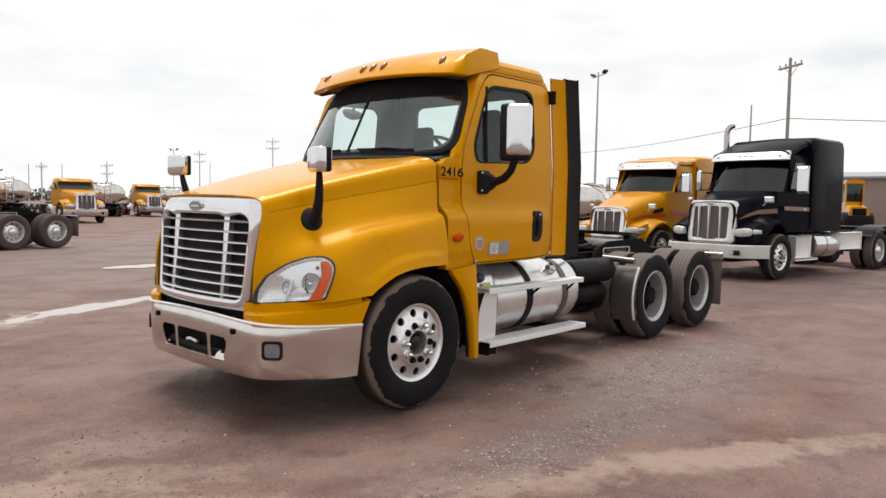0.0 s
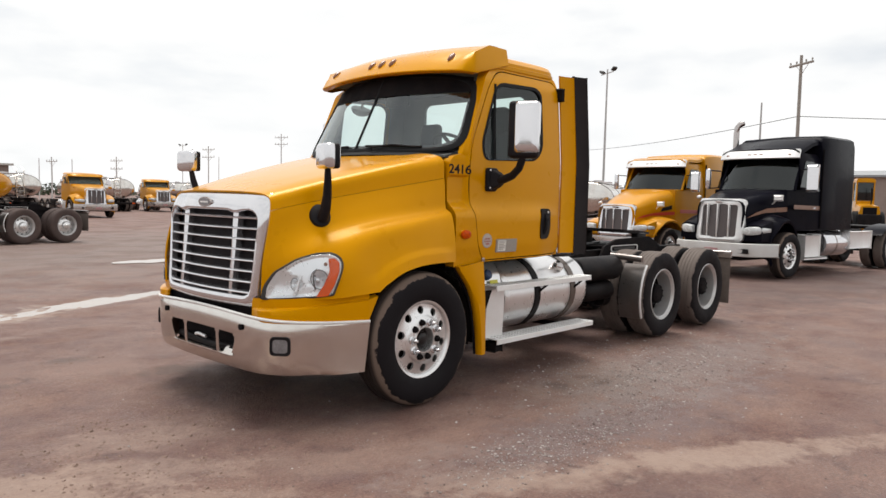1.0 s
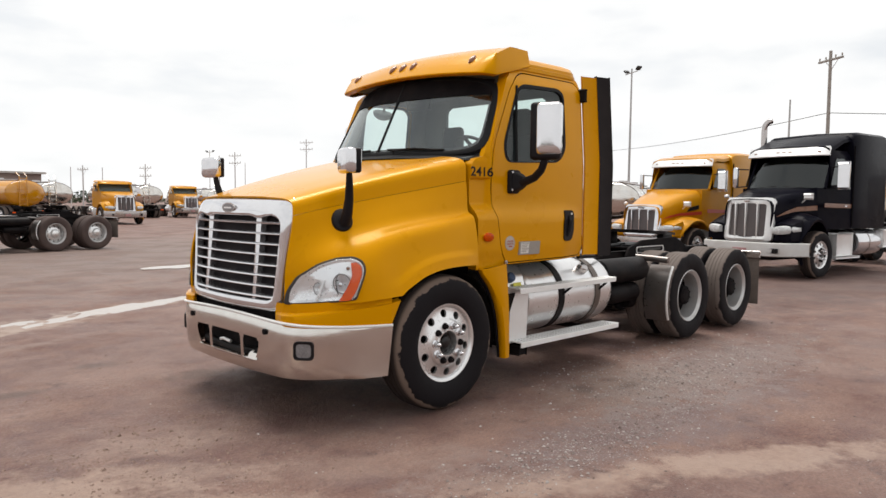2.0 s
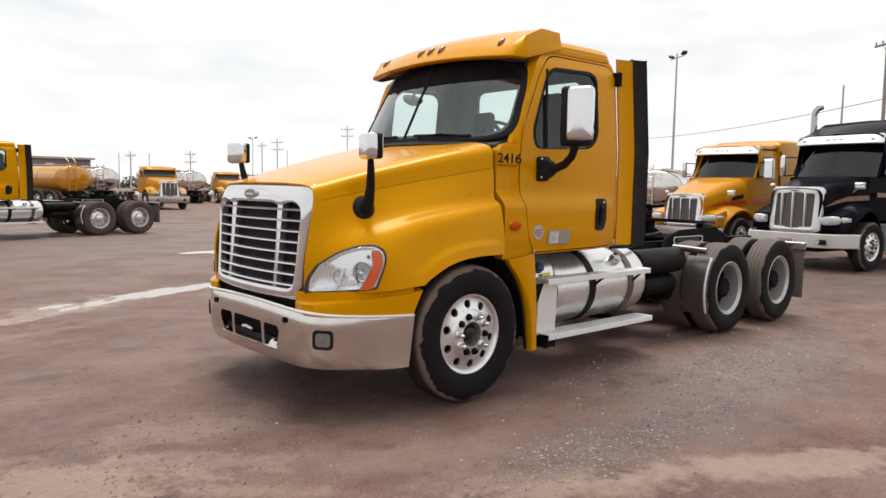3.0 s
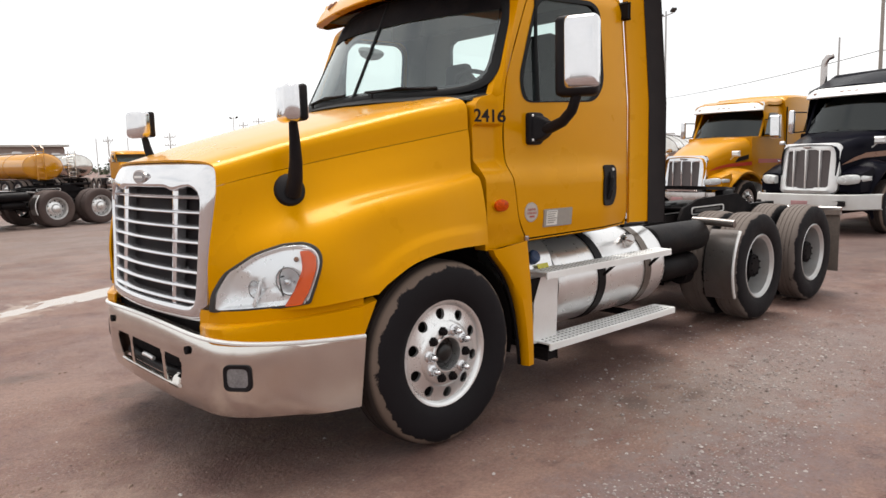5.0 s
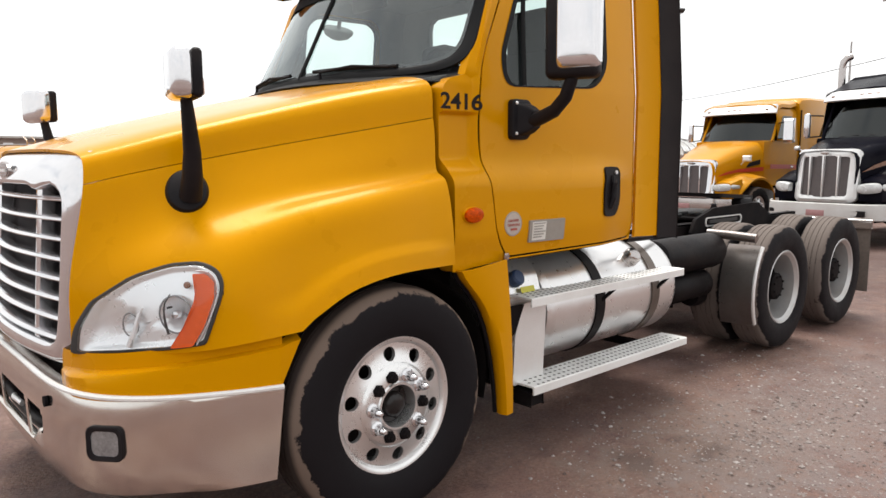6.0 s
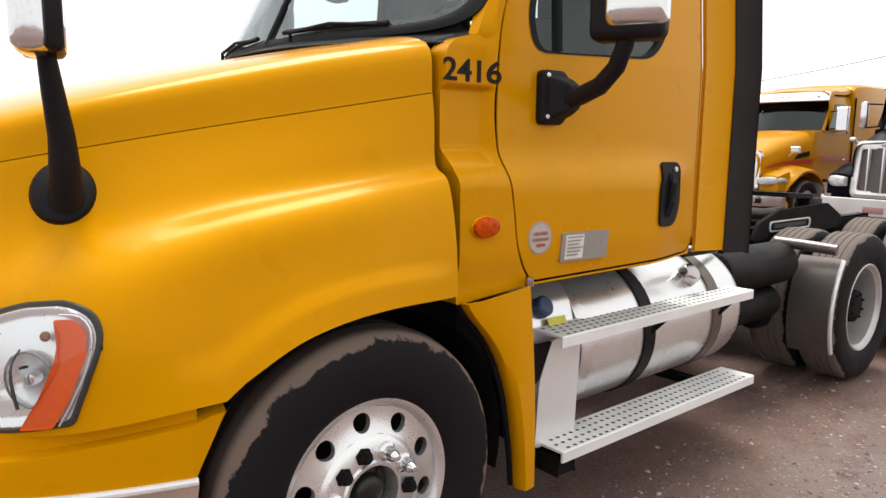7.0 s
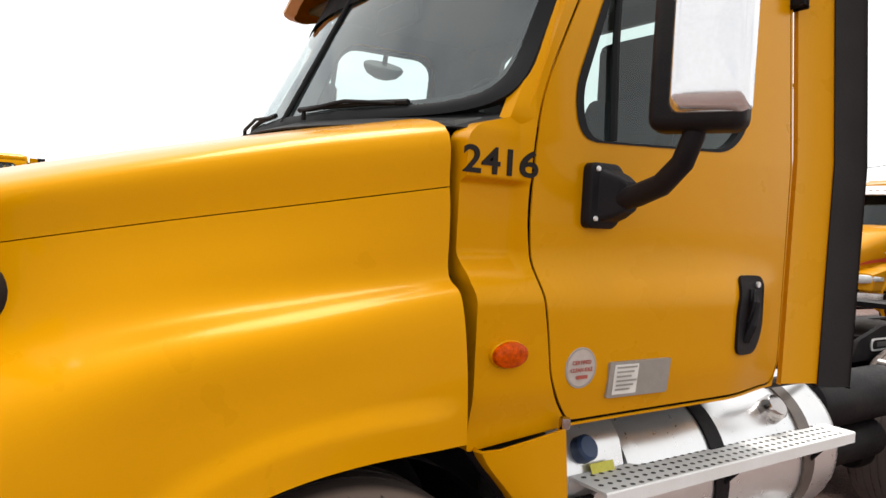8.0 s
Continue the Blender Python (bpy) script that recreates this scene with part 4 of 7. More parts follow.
    # bumper: bowed polished shell with three air slots, tow eyes and fog lamps
    ys = sorted({round(-1.15 + 0.02 * i, 4) for i in range(116)} | {-0.49, -0.26, -0.22, 0.22, 0.26, 0.49} | {round(q * y, 4) for q in (-1, 1) for y in (1.06, 1.08, 1.10, 1.12, 1.135, 1.145)})
    zs = [0.0, 0.03, 0.10, 0.22, 0.26, 0.36, 0.48, 0.60, 0.645, 0.70, 0.80, 0.88, 0.94, 0.98, 1.0]
    bm = bmesh.new()
    vs = []
    for y in ys:
        top, low = 0.748 - 0.055 * (abs(y) / 1.15) ** 2, 0.314 + 0.02 * (y / 1.15) ** 2
        x = bumper_x(y)
        col = []
        for f in zs:
            back = (0.030 * (2 * f - 1) ** 4 + (0.035 if f in (0.0, 1.0) else 0.0)) * smoothstep(1.14, 0.95, abs(y)) + 0.02 * (1 - f)
            near = smoothstep(0.26, 0.49, abs(y)) * smoothstep(0.72, 0.49, abs(y))
            pull = 1 - near * (0.03 + 0.16 * max(0.0, min(1.0, (0.645 - f) / 0.42)) ** 2.2)
            col.append(bm.verts.new((x + back - 0.062 * (1 - f) * smoothstep(0.98, 1.15, abs(y)), y * pull * (1 - 0.004 * (1 - f)), low + (top - low) * f)))
        vs.append(col)
    for i in range(len(ys) - 1):
        yc = (ys[i] + ys[i + 1]) / 2
        for j in range(len(zs) - 1):
            zc = (zs[j] + zs[j + 1]) / 2
            slot = 0.23 < zc < 0.64 and abs(yc) < 0.49 and not 0.22 < abs(yc) < 0.26
            corner = (abs(yc) > 0.47 or 0.21 < abs(yc) < 0.27) and (zc < 0.26 or zc > 0.60)
            if slot and not corner:
                continue
            bm.faces.new((vs[i][j], vs[i + 1][j], vs[i + 1][j + 1], vs[i][j + 1]))
    bumper = part("bumper", thick(bm, 0.006), BUMPER_METAL, t, "bowed polished steel bumper, dusty")
    part("bumper_lip", tube([(bumper_x(y) + 0.006, y, 0.750 - 0.055 * (abs(y) / 1.15) ** 2) for y in [-1.148 * math.cos(math.pi * k / 80) for k in range(81)]], 0.011, 8), STEP_METAL, bumper, "bright rolled bumper lip")
    part("air_duct", box(-1.14, -1.10, -0.5, 0.5, 0.40, 0.62, 0.01), DARK, bumper)
    part("radiator_pipe", tube([(-1.15, -0.42, 0.47), (-1.16, -0.1, 0.455), (-1.16, 0.2, 0.46), (-1.15, 0.42, 0.47)], 0.028), CHASSIS, bumper)
    part("slot_ledge", sheet([[(bumper_x(y) + 0.012, y, 0.424), (bumper_x(y) + 0.026, y, 0.433 + 0.035 * smoothstep(-0.28, -0.34, y)), (bumper_x(y) + 0.045, y, 0.434 + 0.05 * smoothstep(-0.28, -0.34, y) * smoothstep(-0.43, -0.36, y))] for y in [-0.44 + 0.88 * k / 24 for k in range(25)]]), BUMPER_METAL, bumper, "dust-coated ledge inside the air slots")
    part("tow_hook", tube([(-1.19, 0.12, 0.50), (-1.205, 0.05, 0.515), (-1.19, -0.03, 0.50)], 0.012), ALUMINIUM, bumper)
    for s in (1, -1):
        part("tow_hole", moved(lathe([(0.0, 0.0), (0.021, 0.0), (0.021, 0.012), (0.0, 0.012)], 16, "x"), Matrix.Translation((bumper_x(0.5) - 0.001, -0.555 * s, 0.648))), DARK, bumper)
        fog_m = Matrix.Translation((bumper_x(0.875) + 0.014, -0.875 * s, 0.546)) @ Matrix.Rotation(radians(40 * s), 4, "Z").to_4x4()
        ring = rounded([(-0.072, -0.066), (0.072, -0.066), (0.072, 0.066), (-0.072, 0.066)], 0.035)
        inn = rounded([(-0.053, -0.047), (0.053, -0.047), (0.053, 0.047), (-0.053, 0.047)], 0.028)
        bm = sheet([[(0.012, p.x, p.y) for p in ring], [(-0.011, p.x, p.y) for p in ring], [(-0.014, p.x * 0.94, p.y * 0.94) for p in ring], [(-0.011, p.x, p.y) for p in inn], [(0.0, p.x, p.y) for p in inn]], True)
        fog = part("fog_lamp", moved(bm, fog_m), BLACK_PLASTIC, bumper, "square fog lamp in a black surround")
        bm = bmesh.new()
        bm.faces.new([bm.verts.new((0.004, p.x, p.y)) for p in inn])
        part("reflector", moved(bm, fog_m @ Matrix.Translation((-0.012, 0, 0))), FOG_GREY, bumper)
    # dark gap between grille and bumper, and the engine bay behind
    part("valance", box(-1.12, -0.95, -0.68, 0.68, 0.66, 0.86, 0.02), DARK, t)
    part("engine", box(-0.92, 1.05, -0.58, 0.58, 0.36, 1.45, 0.06), DARK, t)

    # grille: chrome surround, screen, slats and two ribs
    inner = rounded([(-0.585, 0.865), (0.585, 0.865), (0.635, 1.435), (0.52, 1.475), (0.36, 1.44), (0.30, 1.462), (-0.30, 1.462), (-0.36, 1.44), (-0.52, 1.475), (-0.635, 1.435)],
                    [0.06, 0.06, 0.06, 0.05, 0.04, 0.03, 0.03, 0.04, 0.05, 0.06], 5)
    outer = rounded([(-0.645, 0.775), (0.645, 0.775), (0.722, 1.602), (-0.722, 1.602)], [0.07, 0.07, 0.12, 0.12], 12)
    n = 120
    ci = (0.0, 1.17)
    a, b = by_angle(inner, ci, n), by_angle(outer, ci, n)

    def front(p, dx):
        return (grille_x(p.x, p.y) + dx, p.x, p.y)

    def band(f, low, high):
        """One line of the surround, f from its inner to its outer edge; the upper part leans back."""
        out = []
        for p, q in zip(a, b):
            c = p * (1 - f) + q * f
            w = smoothstep(0.95, 1.40, c.y)
            out.append(front(c, low + (high - low) * w))
        return out

    rows = [band(f, low, high) for f, low, high in ((0.0, 0.05, 0.05), (0.0, 0.004, -0.004), (0.06, -0.006, -0.016), (0.14, -0.010, -0.019), (0.32, -0.011, -0.012), (0.5, -0.009, -0.001),
                                                    (0.68, -0.001, 0.013), (0.82, 0.013, 0.030), (0.92, 0.034, 0.050), (0.98, 0.058, 0.068), (1.0, 0.088, 0.092), (0.995, 0.14, 0.14))]
    grille = part("grille", sheet(rows, True), CHROME, t, "chrome grille surround with horizontal bars", angle=50)
    bm = sheet([[(grille_x(y, z) + 0.075, y, z) for z in [0.84 + 0.64 * k / 8 for k in range(9)]] for y in [-0.65 + 1.3 * k / 12 for k in range(13)]])
    part("screen", bm, MESH_DARK, grille)
    for k in range(8):
        z = 0.888 + 0.0751 * k
        half = 0.59 + 0.05 * (z - 0.86) / 0.6
        rows = []
        for i in range(33):
            y = -half + 2 * half * i / 32
            x = grille_x(y, z)
            rows.append([(x + 0.050, y, z + 0.012), (x + 0.012, y, z + 0.010), (x + 0.003, y, z + 0.005), (x - 0.005, y, z - 0.003), (x - 0.003, y, z - 0.007), (x + 0.05, y, z - 0.009)])
        part("slat", sheet(rows, True, True), CHROME, grille)
    for s in (1, -1):
        rows = []
        for i in range(13):
            z = 0.85 + 0.62 * i / 12
            x, y = grille_x(0.36, z), 0.36 * s
            w = 0.017 + 0.020 * (z - 0.85) / 0.6
            x += 0.012
            rows.append([(x + 0.05, y - w, z), (x + 0.004, y - w, z), (x - 0.004, y - w * 0.5, z), (x - 0.004, y + w * 0.5, z), (x + 0.004, y + w, z), (x + 0.05, y + w, z)])
        part("rib", sheet(rows, True, True), CHROME, grille)
    oval = [(0.092 * math.cos(2 * math.pi * k / 32), 0.038 * math.sin(2 * math.pi * k / 32)) for k in range(32)]
    bm = flat_shape(oval, lambda u, v, h: (grille_x(u, 1.517) - 0.010 - h, u, 1.517 + v), 0.012)
    badge = part("badge", bm, STAINLESS, grille, "plain oval metal badge")
    bm = flat_shape([(0.86 * u, 0.78 * v) for u, v in oval], lambda u, v, h: (grille_x(u, 1.517) - 0.0215 - h, u, 1.517 + v), 0.002)
    part("emblem", bm, FOG_GREY, grille)
    bm = box(-0.055, 0.055, -0.006, 0.006, -0.001, 0.001, 0)
    part("emblem_bar", moved(bm, Matrix.Translation((grille_x(0, 1.517) - 0.025, 0, 1.517)) @ Matrix.Rotation(radians(90), 4, "Z") @ Matrix.Rotation(radians(90), 4, "X")), ALUMINIUM, grille)

    # headlamps on the fender's corner
    def lamp_patch(lifts):
        rows = []
        for q in lifts:
            f, h = q
            rows.append([hood_lifted(cs + (s_ - cs) * f, cv + (v_ - cv) * f, h) for s_, v_ in sv])
        return rows

    # the reflector: two bowls side by side with a ridge between them
    deep = [(hood_lifted(*hood_find(x, z), 0.0), r, d) for x, z, r, d in ((-1.055, 0.955, 0.125, 0.036), (-0.993, 0.968, 0.050, 0.055), (-0.872, 1.005, 0.072, 0.066))]
    BOWLS = []
    for f in [0.955, 0.93, 0.90, 0.87] + [0.84 - 0.03 * k for k in range(28)]:
        row = []
        for s_, v_ in sv:
            s_, v_ = cs + (s_ - cs) * f, cv + (v_ - cv) * f
            p = hood_at(s_, v_)
            d = 0.012 * smoothstep(0.93, 0.80, f)
            for c, r, depth in deep:
                d = max(d, depth * max(0.0, 1 - ((p - c).length / r) ** 2) * smoothstep(0.95, 0.80, f))
            row.append(hood_lifted(s_, v_, 0.004 - d))
        BOWLS.append(row)

    for s in (1, -1):
        bm = sheet(lamp_patch([(1.035, -0.004), (1.025, 0.009), (1.0, 0.013), (0.955, 0.013), (0.94, 0.004)]), True)
        lamp = part("headlamp", bm if s > 0 else mirrored(bm), TRIM_GREY, t, "large clear headlamp with a red side reflector")
        bm = sheet(BOWLS, True)
        part("reflector", bm if s > 0 else mirrored(bm), REFLECTOR, lamp, "bright moulded reflector bowls")
        # bright dish, dark crescent, fin and small bulb behind the lens
        def inside(x, z, lift):
            return hood_lifted(*hood_find(x, z), lift)

        for x, z, r in ((-0.885, 1.0, 0.016),):
            p, pn = inside(x, z, -0.05), inside(x, z, 0.0)
            bm = moved(lathe([(r, 0.0), (r, 0.022), (r * 0.8, 0.030), (0.0, 0.032)], 20, "z"), Matrix.Translation(p) @ (pn - p).to_track_quat("Z", "Y").to_matrix().to_4x4())
            part("bulb_cap", bm if s > 0 else mirrored(bm), CHROME, lamp)
        for name, pts, r0, r1, mat in (("crescent", ((-0.880, 1.078), (-0.897, 1.045), (-0.903, 1.0), (-0.895, 0.935)), 0.002, 0.005, TRIM_GREY),
                                       ("fin", ((-0.955, 1.03), (-0.968, 1.005), (-0.982, 0.947), (-1.0, 0.89)), 0.004, 0.013, REFLECTOR),
                                       ("edge_line", ((-0.80, 1.155), (-0.765, 1.150), (-0.746, 1.117), (-0.755, 1.055), (-0.79, 0.965), (-0.822, 0.895)), 0.0028, 0.0028, REFLECTOR)):
            steps = [(len(pts) - 1) * k / 14 for k in range(15)]
            bm = tube([inside(spline([(i, q[0]) for i, q in enumerate(pts)], u), spline([(i, q[1]) for i, q in enumerate(pts)], u), 0.012) for u in steps], r0, 6, r1)
            part(name, bm if s > 0 else mirrored(bm), mat, lamp)
        for name, cx, cz, rx, rz, r in (("bowl_ring", -0.872, 1.005, 0.044, 0.066, 0.0035), ("bowl_ring", -0.993, 0.968, 0.020, 0.042, 0.003)):
            ring = [inside(cx + rx * math.cos(q), cz + rz * math.sin(q), 0.006) for q in [2 * math.pi * k / 28 for k in range(29)]]
            bm = tube(ring, r, 6)
            part(name, bm if s > 0 else mirrored(bm), FOG_GREY, lamp)
        p, pn = inside(-0.832, 1.108, 0.012), inside(-0.832, 1.108, 0.03)
        bm = moved(lathe([(0.013, 0.0), (0.011, 0.006), (0.0, 0.009)], 12, "z"), Matrix.Translation(p) @ (pn - p).to_track_quat("Z", "Y").to_matrix().to_4x4())
        part("bulb", bm if s > 0 else mirrored(bm), LAMP_BROWN, lamp, "small brown bulb")
        strip = rounded([(-0.893, 0.884), (-0.832, 0.892), (-0.797, 0.962), (-0.762, 1.058), (-0.753, 1.115), (-0.772, 1.142), (-0.812, 1.144), (-0.806, 1.105), (-0.820, 1.052), (-0.855, 0.961)], 0.008, 2)
        bm = bmesh.new()
        top = []
        for p in strip:
            top.append(bm.verts.new(hood_lifted(*hood_find(p.x, p.y), 0.020)))
        c = bm.verts.new(sum((v.co for v in top), Vector()) / len(top))
        for i in range(len(top)):
            bm.faces.new((top[i], top[(i + 1) % len(top)], c))
        part("side_reflector", bm if s > 0 else mirrored(bm), RED_LENS, lamp, "orange-red side reflector")
        bm = sheet(lamp_patch([(0.955, 0.012), (0.93, 0.022), (0.87, 0.030), (0.6, 0.038), (0.3, 0.040), (0.02, 0.040)]), True)
        lens = part("lens", bm if s > 0 else mirrored(bm), CLEAR_LENS, lamp)
        lens.visible_shadow = False

    # cab sides, doors and windows
    for s in (-1, 1):
        put = side_place(s)
        part("cab_side", rings(scaled(DOOR, 0.011), SIDE, 26, put, 1300, 0.006, 0.09), YELLOW, t)
        part("door_seal", rings(scaled(DOOR, -0.02), scaled(DOOR, 0.03), 1, lambda p, d=0.0: put(p, -0.024), 240), DARK, t)
        lining = rings(WINDOW, scaled(SIDE, -0.03), 8, lambda p, d=0.0: put(p, -0.05), 160)
        part("cab_lining", lining, INTERIOR, t)
        door = part("door", rings(WINDOW, DOOR, 22, put, 240, 0.03, 0.006), YELLOW, t, "closed yellow cab door")
        part("window_seal", rings(scaled(WINDOW, -0.028), scaled(WINDOW, 0.004), 3, lambda p, d=0.0: put(p, 0.003 + d), 160, 0.03), RUBBER_TRIM, door)
        rows = [[put(p, -0.012) for p in by_angle(scaled(WINDOW, -0.02), MID, 96)]]
        rows += [[put(Vector(MID) + (Vector(p) - Vector(MID)) * f, -0.012) for p in by_angle(scaled(WINDOW, -0.02), MID, 96)] for f in (0.6, 0.3, 0.02)]
        pane = part("pane", sheet(rows, True), SIDE_GLASS, door)
        pane.visible_shadow = False
        part("vent_bar", tube([put((0.93, 1.93)), put((0.94, 2.25)), put((0.965, 2.58))], 0.013, 8), RUBBER_TRIM, door)
        # door handle: recessed black pull
        outl = rounded([(1.520, 1.234), (1.645, 1.234), (1.695, 1.31), (1.705, 1.513), (1.553, 1.515), (1.518, 1.41)], [0.035, 0.05, 0.06, 0.04, 0.035, 0.06])
        bm = flat_shape(outl, lambda u, v, h: (u, s * (cab_y(u, v) + h), v), 0.012)
        handle = part("door_handle", bm, BLACK_PLASTIC, door, "black plastic pull handle")
        part("grip", tube([(x, s * (cab_y(x, z) + d), z) for x, d, z in ((1.612, 0.004, 1.46), (1.602, 0.022, 1.42), (1.588, 0.024, 1.34), (1.578, 0.006, 1.28))], 0.017, 8), BLACK_PLASTIC, door)
        part("lock", moved(lathe([(0.0, -0.004), (0.011, -0.004), (0.011, 0.004), (0.0, 0.004)], 12), Matrix.Translation((1.655, s * (cab_y(1.655, 1.47) + 0.010), 1.482))), ALUMINIUM, door)
        # marker lamp on the cowl
        oval = [(0.063 * math.cos(2 * math.pi * k / 28), 0.038 * math.sin(2 * math.pi * k / 28)) for k in range(28)]
        rows = [[(0.515 + u * f, s * (cab_y(0.515, 1.295) + h), 1.295 + v * f) for u, v in oval] for f, h in ((1.06, 0.0), (1.04, 0.006), (0.98, 0.010))]
        lampm = part("marker_lamp", sheet(rows, True), YELLOW, t, "oval amber turn lamp")
        rows = [[(0.515 + u * f, s * (cab_y(0.515, 1.295) + h), 1.295 + v * f) for u, v in oval] for f, h in ((0.98, 0.010), (0.93, 0.021), (0.7, 0.027), (0.4, 0.029), (0.02, 0.030))]
        part("amber_lens", sheet(rows, True), AMBER, lampm)
        # cab skirt behind the front wheel
        rows = []
        for i in range(25):
            z = 1.066 - 0.799 * i / 24
            xf = spline([(0.26, 0.712), (0.43, 0.692), (0.66, 0.645), (0.82, 0.580), (1.06, 0.418)], z)
            xr = spline([(0.26, 0.79), (0.63, 0.768), (1.075, 0.735)], z)
            y = 1.145 + 0.010 * math.sin(math.pi * i / 24)
            w = xr - xf
            low = 0.032 * smoothstep(0.85, 1.06, z)
            rows.append([(u, s * v, z - low * (1 - min(1.0, (u - xf) / w))) for u, v in ((xf + 0.012, y - 0.065), (xf, y - 0.03), (xf + 0.008, y - 0.006), (xf + 0.2 * w, y + 0.008), (xf + 0.6 * w, y + 0.006), (xr - 0.008, y), (xr, y - 0.03))])
        part("cab_skirt", thick(sheet(rows), 0.010), YELLOW, t, "yellow skirt behind the front wheel")
        part("skirt_edging", tube([(spline([(0.26, 0.712), (0.43, 0.692), (0.66, 0.645), (0.82, 0.580), (1.06, 0.418)], z) + 0.010, s * 1.078, z - 0.032 * smoothstep(0.85, 1.06, z)) for z in [0.27 + 0.79 * k / 16 for k in range(17)]], 0.014, 8), BLACK_PLASTIC, t, "black rubber edging")
        part("hinge", moved(lathe([(0.0, -0.012), (0.016, -0.012), (0.018, 0.0), (0.016, 0.02), (0.0, 0.02)], 12, "z"), Matrix.Translation((0.735, s * 1.13, 1.075))), STAINLESS, t)
        # wheel arch liner
        rows = [[(0.05 + 0.60 * math.cos(a), s * y, 0.50 + 0.56 * math.sin(a)) for y in (0.60, 0.8, 1.08)] for a in [math.pi * (-0.08 + 1.12 * k / 24) for k in range(25)]]
        part("wheel_arch_liner", sheet(rows), DARK, t)
        # side extender behind the cab, leaning in with the cab's side
        def leaned(bm, m):
            bm = moved(bm, m)
            bmesh.ops.bisect_plane(bm, geom=bm.verts[:] + bm.edges[:] + bm.faces[:], plane_co=(0, 0, 1.95), plane_no=(0, 0, 1))
            for v in bm.verts:
                v.co.y -= s * 0.072 * max(0.0, v.co.z - 1.95)
            return bm

        flare = Matrix.Translation((1.903, s * 1.108, 0)) @ Matrix.Rotation(radians(19 * s), 4, "Z")
        part("extender", leaned(box(0.0, 0.168, s * -0.014, 0.0, 1.09, 2.775, 0.005), flare), YELLOW, t, "yellow side extender")
        part("extender_edge", leaned(box(0.168, 0.325, s * -0.02, s * 0.004, 1.075, 2.785, 0.008), flare), EXTENDER, t, "black rubber extender edge")
        part("extender_bracket", box(1.865, 1.90, s * 1.0, s * 1.10, 2.54, 2.64, 0.012), BLACK_PLASTIC, t)

    # fleet number and decals on the driver's side
    bm = moved(lettering("2416", 0.104), Matrix.Translation((0.502, -cab_y(0.5, 1.84) - 0.004, 1.824)) @ Matrix.Rotation(radians(90), 4, "X") @ Matrix.Diagonal((1.27, 1, 1, 1)))
    for v in bm.verts:
        v.co.y = -cab_y(v.co.x, v.co.z) - (0.0035 if v.co.y < -cab_y(0.5, 1.84) - 0.004 else 0.001)
    part("fleet_number", bm, INK, t, "dark fleet number 2416", smooth=False)
    disc = [(0.062 * math.cos(2 * math.pi * k / 40), 0.062 * math.sin(2 * math.pi * k / 40)) for k in range(40)]
    dy = -cab_y(0.86, 1.25) + 0.001
    dec = part("round_sticker", flat_shape(disc, lambda u, v, h: (0.80 + u, -cab_y(0.80 + u, 1.236 + v) - h, 1.236 + v), 0.002), STICKER_ROUND, t, "round certified clean idle sticker")
    rim = sheet([[(0.80 + u * f, -cab_y(0.80 + u * f, 1.236 + v * f) - 0.0028, 1.236 + v * f) for u, v in disc] for f in (0.97, 0.90)], True)
    part("sticker_ring", rim, STICKER_GREY, dec)
    for k, (word, size) in enumerate((("CERTIFIED", 0.017), ("CLEAN IDLE", 0.017))):
        part("sticker_text", moved(lettering(word, size, 0.0004), Matrix.Translation((0.80, dy - 0.0042, 1.252 - 0.022 * k)) @ Matrix.Rotation(radians(90), 4, "X")), INK_RED, dec, smooth=False)
    part("text_bar", box(0.78, 0.826, dy - 0.0045, dy - 0.0035, 1.203, 1.214, 0), INK_RED, dec, smooth=False)
    pl = part("permit_plate", flat_shape(rounded([(0.915, 1.132), (1.185, 1.132), (1.185, 1.246), (0.915, 1.246)], 0.008), lambda u, v, h: (u, -cab_y(u, v) - h, v), 0.010), STICKER_GREY, t, "grey permit plate with a white paper label")
    part("paper_label", flat_shape([(0.935, 1.142), (1.038, 1.142), (1.038, 1.237), (0.935, 1.237)], lambda u, v, h: (u, -cab_y(u, v) - 0.010 - h, v), 0.0015), STICKER, pl, smooth=False)
    for k in range(6):
        z = 1.228 - 0.014 * k
        part("text_bar", flat_shape([(0.943, z - 0.003), (1.03 - 0.012 * (k % 3), z - 0.003), (1.03 - 0.012 * (k % 3), z + 0.003), (0.943, z + 0.003)], lambda u, v, h: (u, -cab_y(u, v) - 0.0118 - h, v), 0.0006), STICKER_GREY, pl, smooth=False)

    # windscreen, surround, pillars, roof and visor
    def ws(y, f, d=0.0):
        xb, xt = 0.27 + 0.262 * (abs(y) / 0.95) ** 2.2, 0.615 + 0.25 * (abs(y) / 0.95) ** 2.2
        return Vector((xb + (xt - xb) * f - d, y * (1.084 - 0.104 * f), 1.962 + 0.03 * (1 - (y / 0.95) ** 2) + (0.668 + 0.01) * f))

    cols = [-0.95 + 1.9 * i / 40 for i in range(41)]

    def ring(k, d, n=112):
        """A rounded outline on the windscreen, k times its full size."""
        out = []
        for i in range(n):
            a = 2 * math.pi * i / n
            c, q = math.cos(a), math.sin(a)
            u = math.copysign(abs(c) ** 0.32, c) * k
            v = math.copysign(abs(q) ** 0.32, q) * (1 - (1 - k) * 2.2 if k > 0.94 else k * 0.87 / 0.94)
            out.append(ws(0.95 * u, 0.5 + 0.5 * v, d))
        return out

